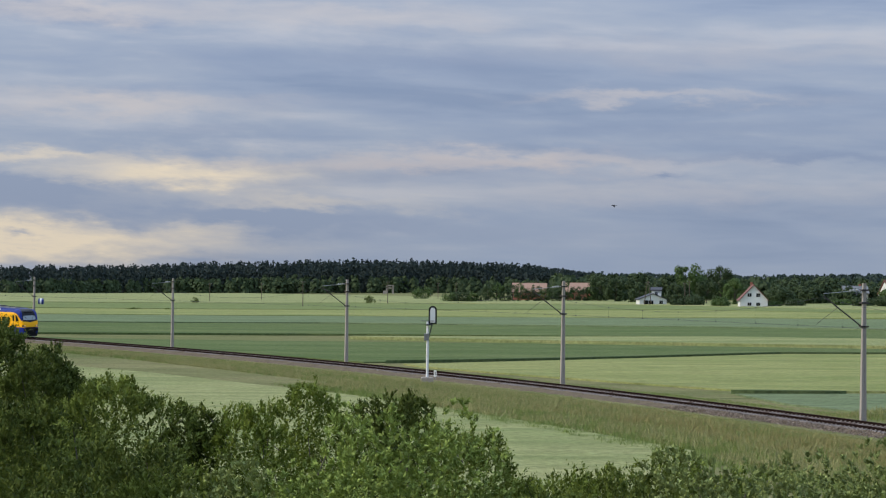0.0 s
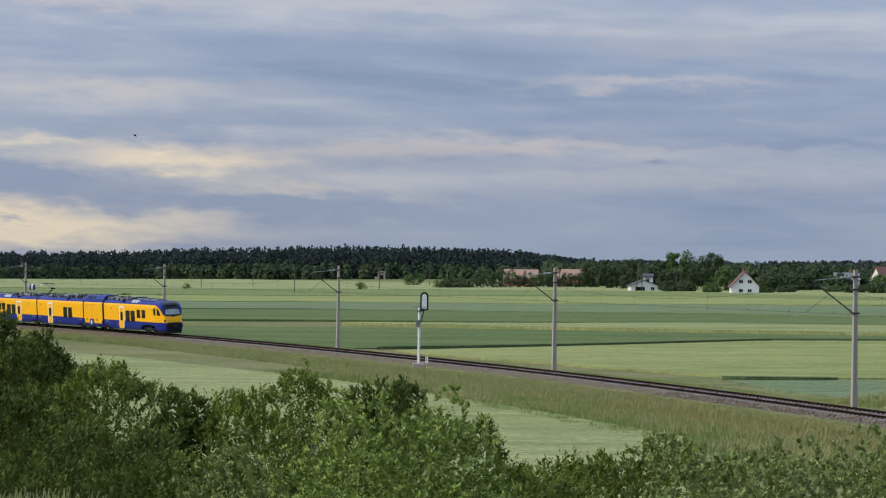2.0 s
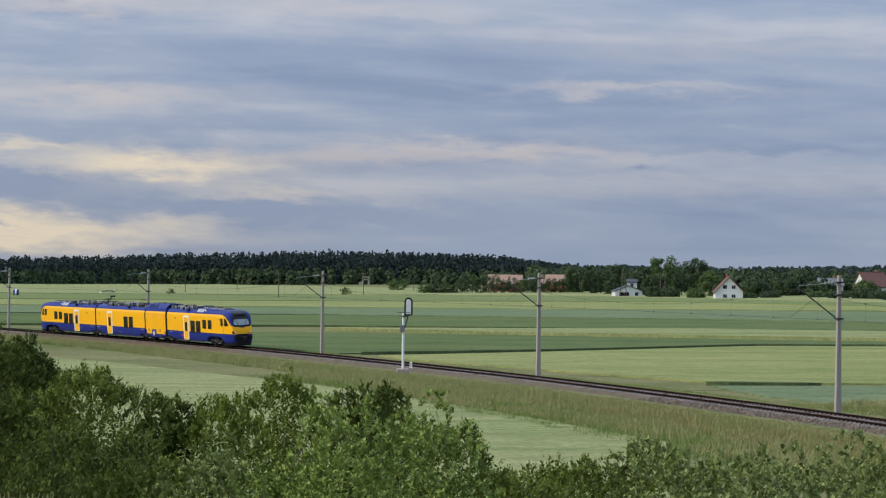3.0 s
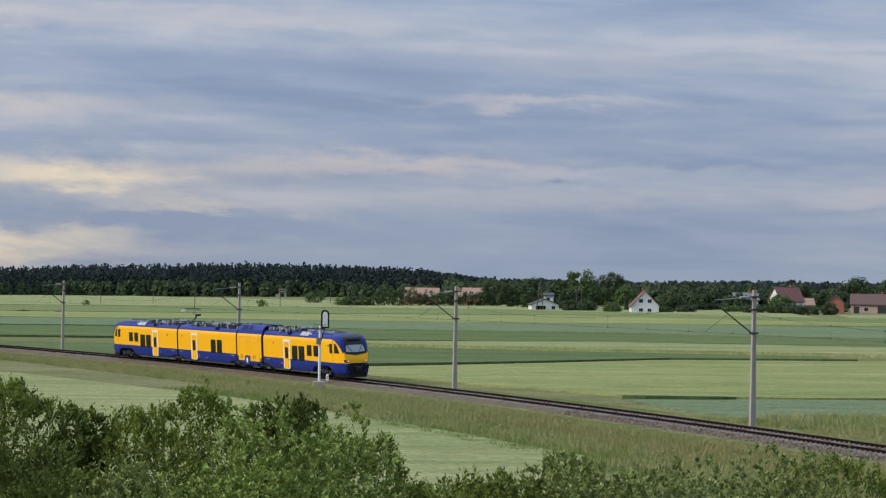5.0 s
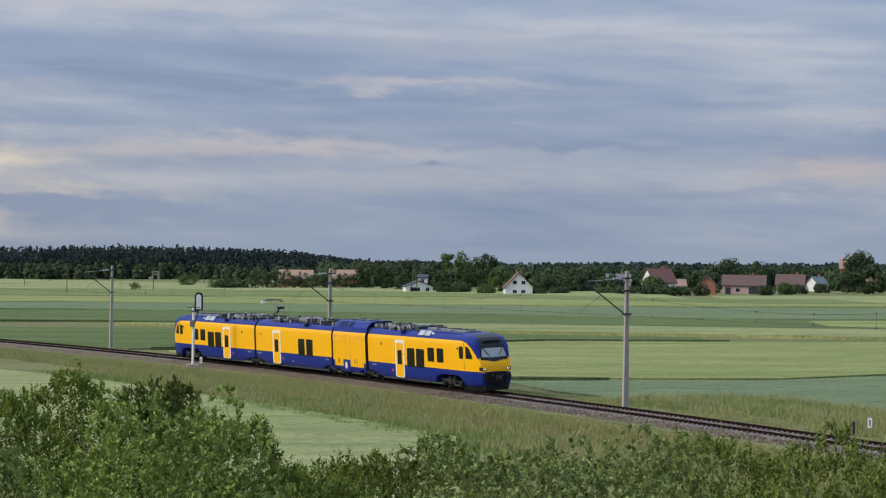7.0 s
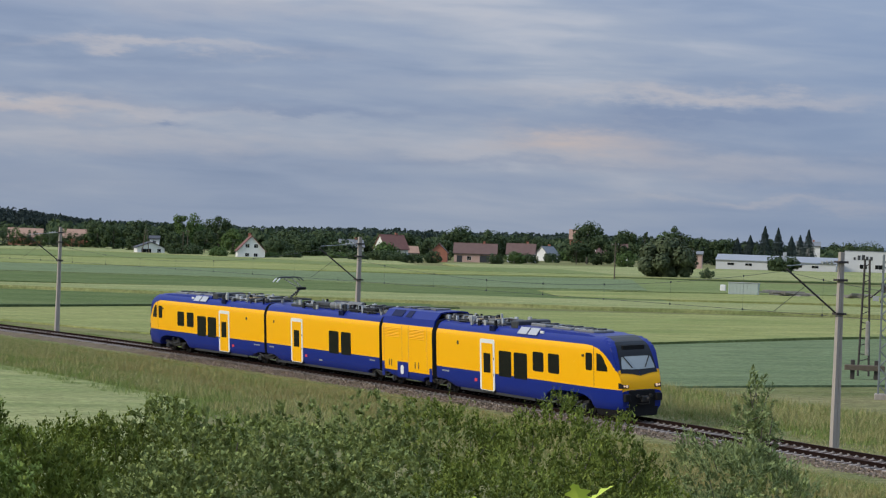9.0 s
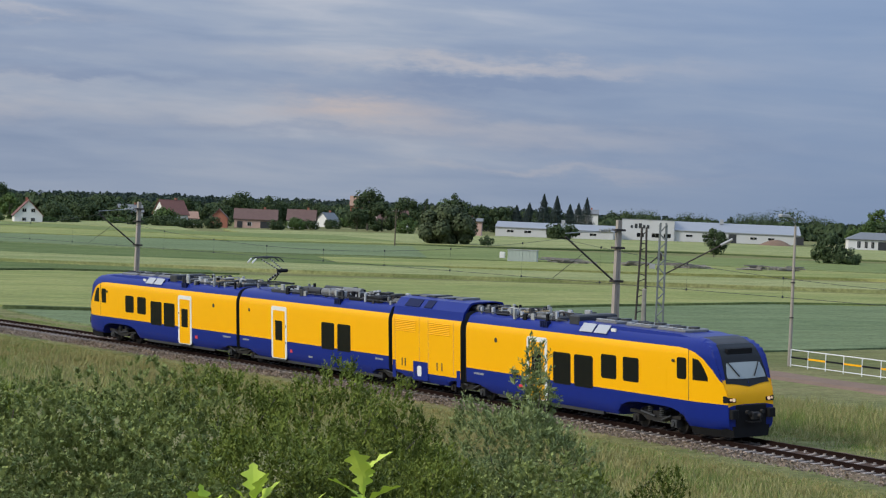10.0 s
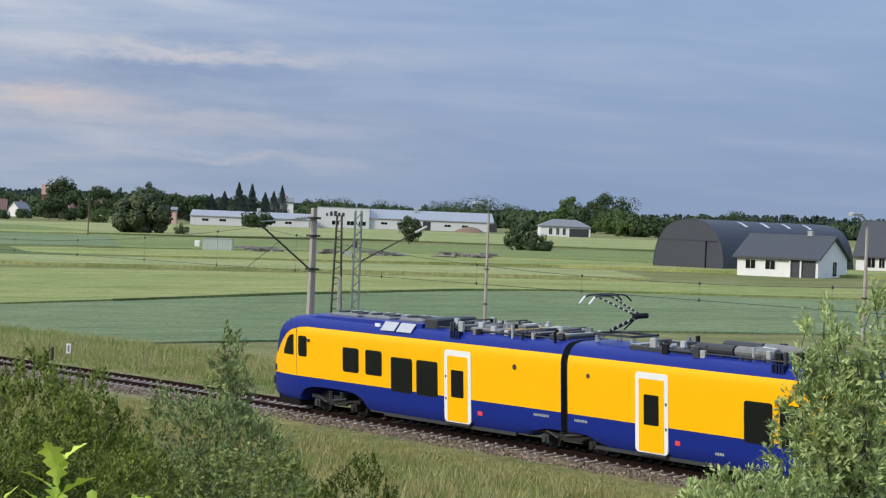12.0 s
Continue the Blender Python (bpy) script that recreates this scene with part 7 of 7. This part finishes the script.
tree("garden_bush", "dark green garden bush before the village houses", 104.6, 752.8, 2.3, 2.90, LEAF_TREE_LIGHT, 1200)
tree("garden_bush", "dark green garden bush before the village houses", 89.8, 764.7, 3.6, 3.67, LEAF_TREE_LIGHT, 1200)
tree("garden_bush", "dark green garden bush before the village houses", 84.0, 795.6, 4.0, 3.81, LEAF_TREE, 1200)
tree("garden_bush", "dark green garden bush before the village houses", 78.5, 796.1, 2.6, 2.67, LEAF_TREE, 1200)
tree("hedge_bush", "dense dark hedge bush before the barns", 2.7, 960.0, 4.6, 2.97, LEAF_TREE_LIGHT, 700)
tree("hedge_bush", "dense dark hedge bush before the barns", 5.9, 960.0, 4.6, 2.97, LEAF_TREE, 700)
tree("hedge_bush", "dense dark hedge bush before the barns", 9.1, 960.0, 4.6, 2.97, LEAF_TREE, 700)
tree("hedge_bush", "dense dark hedge bush before the barns", 12.3, 959.9, 4.6, 2.97, LEAF_TREE_LIGHT, 700)
tree("hedge_bush", "dense dark hedge bush before the barns", 15.5, 959.9, 4.6, 2.97, LEAF_TREE, 700)
tree("hedge_bush", "dense dark hedge bush before the barns", 18.7, 959.8, 8.9, 2.97, LEAF_TREE, 700)
tree("hedge_bush", "dense dark hedge bush before the barns", 21.9, 959.8, 9.0, 2.97, LEAF_TREE_LIGHT, 700)
tree("hedge_bush", "dense dark hedge bush before the barns", 25.1, 959.7, 6.5, 2.97, LEAF_TREE, 700)
tree("hedge_bush", "dense dark hedge bush before the barns", 28.3, 959.6, 8.2, 2.97, LEAF_TREE, 700)
tree("hedge_bush", "dense dark hedge bush before the barns", 31.5, 959.5, 8.3, 2.97, LEAF_TREE_LIGHT, 700)
tree("hedge_bush", "dense dark hedge bush before the barns", 34.7, 959.4, 5.9, 2.97, LEAF_TREE, 700)
tree("hedge_bush", "dense dark hedge bush before the barns", 37.9, 959.3, 7.4, 2.97, LEAF_TREE, 700)
tree("hedge_bush", "dense dark hedge bush before the barns", 41.1, 959.1, 6.3, 2.97, LEAF_TREE_LIGHT, 700)
tree("hedge_bush", "dense dark hedge bush before the barns", 44.2, 959.0, 7.4, 2.97, LEAF_TREE, 700)
tree("hedge_bush", "dense dark hedge bush before the barns", 47.4, 958.8, 7.0, 2.97, LEAF_TREE, 700)
tree("hedge_bush", "dense dark hedge bush before the barns", 50.6, 958.7, 8.4, 2.97, LEAF_TREE_LIGHT, 700)
tree("hedge_bush", "dense dark hedge bush before the barns", 53.8, 958.5, 7.0, 2.97, LEAF_TREE, 700)
tree("hedge_bush", "dense dark hedge bush before the barns", 57.0, 958.3, 6.2, 2.97, LEAF_TREE, 700)
tree("hedge_bush", "dense dark hedge bush before the barns", 60.2, 958.1, 7.2, 2.97, LEAF_TREE_LIGHT, 700)
tree("hedge_bush", "dense dark hedge bush before the barns", 63.4, 957.9, 6.6, 2.97, LEAF_TREE, 700)

def grass(name, label, mat, n, s0, s1, a0, a1, length, seed, along=True):
    """Standing grass beside the track: blades in uneven tufts, by distance along and across the line."""
    rng = np.random.default_rng(seed)
    m = n // 14
    drift = lambda u, v: np.array([noise.noise((p * 0.09, q * 0.25, seed)) for p, q in zip(u, v)])
    s = rng.uniform(s0, s1, m)
    a = rng.uniform(0, 1, m) ** 1.0 * (a1 - a0) + a0
    keep = drift(s, a) + rng.normal(0, 0.25, m) > (-0.12 if length > 0.37 else -0.5)
    s, a = s[keep], a[keep]
    m = len(s)
    xs, ys = np.interp(s, _s, _x), np.interp(s, _s, _y)
    hx, hy = np.interp(s + 1, _s, _x) - xs, np.interp(s + 1, _s, _y) - ys
    px, py = xs - hy * a, ys + hx * a
    k = np.repeat(np.arange(m), 14)
    px, py = px[k] + rng.normal(0, 0.22, len(k)), py[k] + rng.normal(0, 0.22, len(k))
    hh = np.clip((np.abs(a[k]) - 2.8) / 5.5, 0.22, 1.0) * length * rng.uniform(0.5, 1.2, m)[k] * rng.uniform(0.6, 1.1, len(k))
    lx, ly = rng.normal(0, 0.4, len(k)) * hh, rng.normal(0, 0.4, len(k)) * hh
    z = ground_z(px, py) - 0.05
    w = 0.028
    ang = rng.uniform(0, np.pi, len(k))
    dx, dy = np.cos(ang) * w, np.sin(ang) * w
    v = np.stack([np.stack([px - dx, py - dy, z], 1), np.stack([px + dx, py + dy, z], 1), np.stack([px + lx, py + ly, z + hh], 1)], 1).reshape(-1, 3)
    ob = new(name, fast_mesh(name, v, 3, [mat]))
    return tagged(ob, label, "grass", kind="stuff")


grass("verge_grass", "tall seeding grass on the railway verge", GRASS_DRY, 200000, -110, 70, -18, -3.5, 0.5, 1)
grass("verge_green", "green grass on the railway verge", GRASS_GREEN, 200000, -110, 70, -20, -3.5, 0.42, 2)
grass("short_grass", "short dry grass below the ballast", GRASS_DRY, 120000, -100, 60, -8, -3.5, 0.36, 7)
grass("short_green", "short green grass below the ballast", GRASS_GREEN, 120000, -100, 60, -8.5, -3.5, 0.34, 17)
grass("far_verge", "dry tall grass on the far verge", GRASS_DRY, 200000, -260, -62, -14, -2.1, 0.5, 3)
grass("far_green", "green grass on the far verge", GRASS_GREEN, 120000, -260, -62, -14, -2.1, 0.42, 13)
grass("brown_grass", "brown flowering grass below the ballast", GRASS_BROWN, 110000, -75, 75, -13, -3.6, 0.5, 23)
grass("siding_grass", "tall pale grass between line and siding", GRASS_DRY, 140000, -60, 80, 3.2, 17, 0.7, 4)
grass("siding_green", "green grass between line and siding", GRASS_GREEN, 110000, -60, 80, 3.0, 17, 0.55, 5)
grass("field_edge_grass", "grass along the far side of the line", GRASS_GREEN, 50000, -230, -60, 3.2, 6.0, 0.35, 6)


def bank_grass():
    """Dry stalks on the crown of the bank, close before the viewpoint."""
    rng = np.random.default_rng(12)
    n = 2200
    az = rng.uniform(-13, -8.5, n)
    d = rng.uniform(11, 15, n)
    x, y = d * np.sin(np.radians(az)), d * np.cos(np.radians(az))
    z = ground_z(x, y)
    h = rng.uniform(0.2, 0.55, n)
    lx = rng.normal(0, 0.12, n)
    w = 0.0022
    v = np.stack([np.stack([x - w, y, z], 1), np.stack([x + w, y, z], 1), np.stack([x + lx + w, y, z + h], 1), np.stack([x + lx - w, y, z + h], 1)], 1).reshape(-1, 3)
    tagged(new("bank_grass", fast_mesh("bank_grass", v, 4, [GRASS_DRY])), "dry grass stalks on the bank", "grass", kind="stuff")


bank_grass()


def oak_sprig(x, y, z, lean, size, seed):
    """A young oak shoot: a stem with lobed leaves, each leaf a part, folded a little along its rib."""
    rng = random.Random(seed)
    t = thing("oak_sprig", pose(x, y, z, 0, 0, rng.uniform(0, 360)), "bright yellow-green young oak shoot close to the viewpoint", "oak shoot", "oak shoots")
    stem = [(0, 0, -0.6), (lean * 0.3, 0, -0.25), (lean * 0.6, 0.01, 0.0)]
    part("stem", Build().tube(stem, 0.005, 0, 6, 0.003), LEAF_OAK, t)
    half = []
    for i in range(33):
        f = i / 32
        w = 0.46 * math.sin(math.pi * min(f * 1.02, 1.0)) ** 0.7 * (0.45 + 0.6 * f) * (0.74 + 0.30 * math.sin(f * 21))
        half.append((f, max(w, 0.012)))
    for k in range(17):
        L = size * rng.uniform(0.8, 1.3)
        b = Build()
        v, fcs = [], []
        for f, w in half:
            droop = -0.25 * f * f * L
            v += [(f * L, -w * L, droop + 0.16 * w * L), (f * L, 0, droop), (f * L, w * L, droop + 0.16 * w * L)]
        for i in range(len(half) - 1):
            fcs += [(3 * i, 3 * i + 3, 3 * i + 4, 3 * i + 1), (3 * i + 1, 3 * i + 4, 3 * i + 5, 3 * i + 2)]
        b.add(v, fcs)
        f = k / 16
        px, pz = lean * (0.3 + 0.3 * f), -0.3 + 0.3 * f
        m = pose(px, 0, pz, rng.uniform(-40, 40), -rng.uniform(5, 70) - 25 * (k > 12), k * 137 + rng.uniform(-30, 30))
        part("leaf", b, LEAF_OAK, t, at=m)


for i, (x, y, z, s) in enumerate(((1.88, 6.76, 7.21, 0.105), (1.60, 6.82, 7.13, 0.105), (2.10, 6.68, 7.07, 0.10), (1.44, 6.85, 7.08, 0.105), (1.73, 6.79, 7.07, 0.10), (1.99, 6.71, 7.04, 0.10), (1.32, 6.88, 7.03, 0.10), (1.52, 6.84, 7.04, 0.10))):
    oak_sprig(x, y, z + 0.035, 0.05 * (-1) ** i, s, i)


def make_bird():
    t = thing("bird", pose(10.7, 149.6, 13.15), "small dark bird crossing the sky", "bird")
    rs = [[(x, r * math.cos(a), r * 0.8 * math.sin(a)) for a in (2 * math.pi * k / 8 for k in range(8))] for x, r in ((-0.14, 0.004), (-0.09, 0.03), (0.0, 0.042), (0.07, 0.032), (0.10, 0.022), (0.13, 0.003))]
    part("body", Build().rings(rs), BLACK, t)
    part("tail", Build().prism([(-0.24, -0.04), (-0.24, 0.04), (-0.1, 0.015), (-0.1, -0.015)], -0.004, 0.004, "z"), BLACK, t)
    wings = []
    for s in (-1, 1):
        b = Build().prism([(0.05, 0), (-0.04, 0), (-0.09, s * 0.17), (-0.12, s * 0.30), (-0.04, s * 0.24), (0.02, s * 0.13)], -0.004, 0.004, "z")
        wings.append(part("wing", b, BLACK, t, at=pose(0, 0, 0.02, s * 20)))
    return t, wings


bird, bird_wings = make_bird()

# ---- sleepers, last ----
def sleepers():
    """Concrete sleepers with sloped rail seats; those near the viewpoint are parts of the track."""
    b = Build()
    b.rings([[(-0.13, y, -0.30) , (0.13, y, -0.30), (0.11, y, z), (-0.11, y, z)] for y, z in ((-1.3, -0.20), (-1.28, -0.165), (-0.75, -0.165), (-0.35, -0.20), (0.35, -0.20), (0.75, -0.165), (1.28, -0.165), (1.3, -0.20))])
    for y in (-0.75, 0.75):
        for s in (-1, 1):
            b.box(-0.05, 0.05, y + s * 0.1 - 0.03, y + s * 0.1 + 0.03, -0.17, -0.12)
    me = b.mesh("sleeper", [SLEEPER])
    root = thing("track_sleepers", Matrix(), "concrete sleepers under the railway line", "sleepers", kind="structure")
    s = -110.0
    while s < 70:
        ob = new("sleeper", me)
        ob.parent = root
        ob.matrix_basis = track_pose(s)
        s += 0.6
    rest = Build()
    s = -340.0
    while s < -110:
        m = track_pose(s)
        o = len(rest.v)
        rest.box(-0.12, 0.12, -1.3, 1.3, -0.30, -0.17)
        for i in range(o, len(rest.v)):
            rest.v[i] = tuple(m @ Vector(rest.v[i]))
        s += 0.6
    far = part("far_sleepers", rest, SLEEPER, root)
    tagged(far, kind="stuff")


sleepers()


# ---- what moves ----
TRAIN = [(0.0, -314.54), (0.5, -301.35), (1.0, -288.13), (1.5, -274.85), (2.0, -261.56), (2.5, -248.23), (3.0, -234.9), (4.0, -208.32), (5.0, -181.74), (5.5, -168.46), (6.0, -155.26), (6.5, -142.03), (7.5, -115.42), (8.5, -88.82), (9.0, -75.55), (9.5, -62.25), (10.0, -48.97), (10.5, -35.72), (11.0, -22.42), (11.5, -9.11), (12.0, 4.16)]


def motions():
    """The train runs along the curve: each car is carried on the track at its own place behind the tail."""
    for car, mid, back in ((rear_car, 20.63 - 9.95, True), (mid_car, 29.245, False), (power_car, 41.095, False), (front_car, 44.79 + 9.95, False)):
        rows = []
        for t, s in TRAIN:
            c = s + mid
            (x0, y0), (x1, y1) = on_track(c - 6), on_track(c + 6)
            a = math.degrees(math.atan2(y1 - y0, x1 - x0)) + (180 if back else 0)
            k = math.degrees(CANT)
            rows.append((t, pose((x0 + x1) / 2, (y0 + y1) / 2, 0, -k if back else k, 0, a)))
        walk(car, rows)
    fly = [(0.0, 10.7, 149.6, 13.15), (0.5, 2.65, 150.0, 13.05), (1.0, -5.0, 149.8, 14.6), (1.5, -11.5, 149.5, 15.8), (2.0, -18.9, 148.8, 16.3), (2.5, -26.3, 147.7, 16.1), (3.0, -34.0, 146.0, 16.0), (12.0, -170.0, 110.0, 19.0)]
    walk(bird, [(t, pose(x, y, z, 0, 0, 178)) for t, x, y, z in fly])
    for s, wing in zip((-1, 1), bird_wings):
        walk(wing, [(k / 10, pose(0, 0, 0.02, s * (35 if k % 2 else -25))) for k in range(31)] + [(12.0, pose(0, 0, 0.02, s * 10))])


motions()
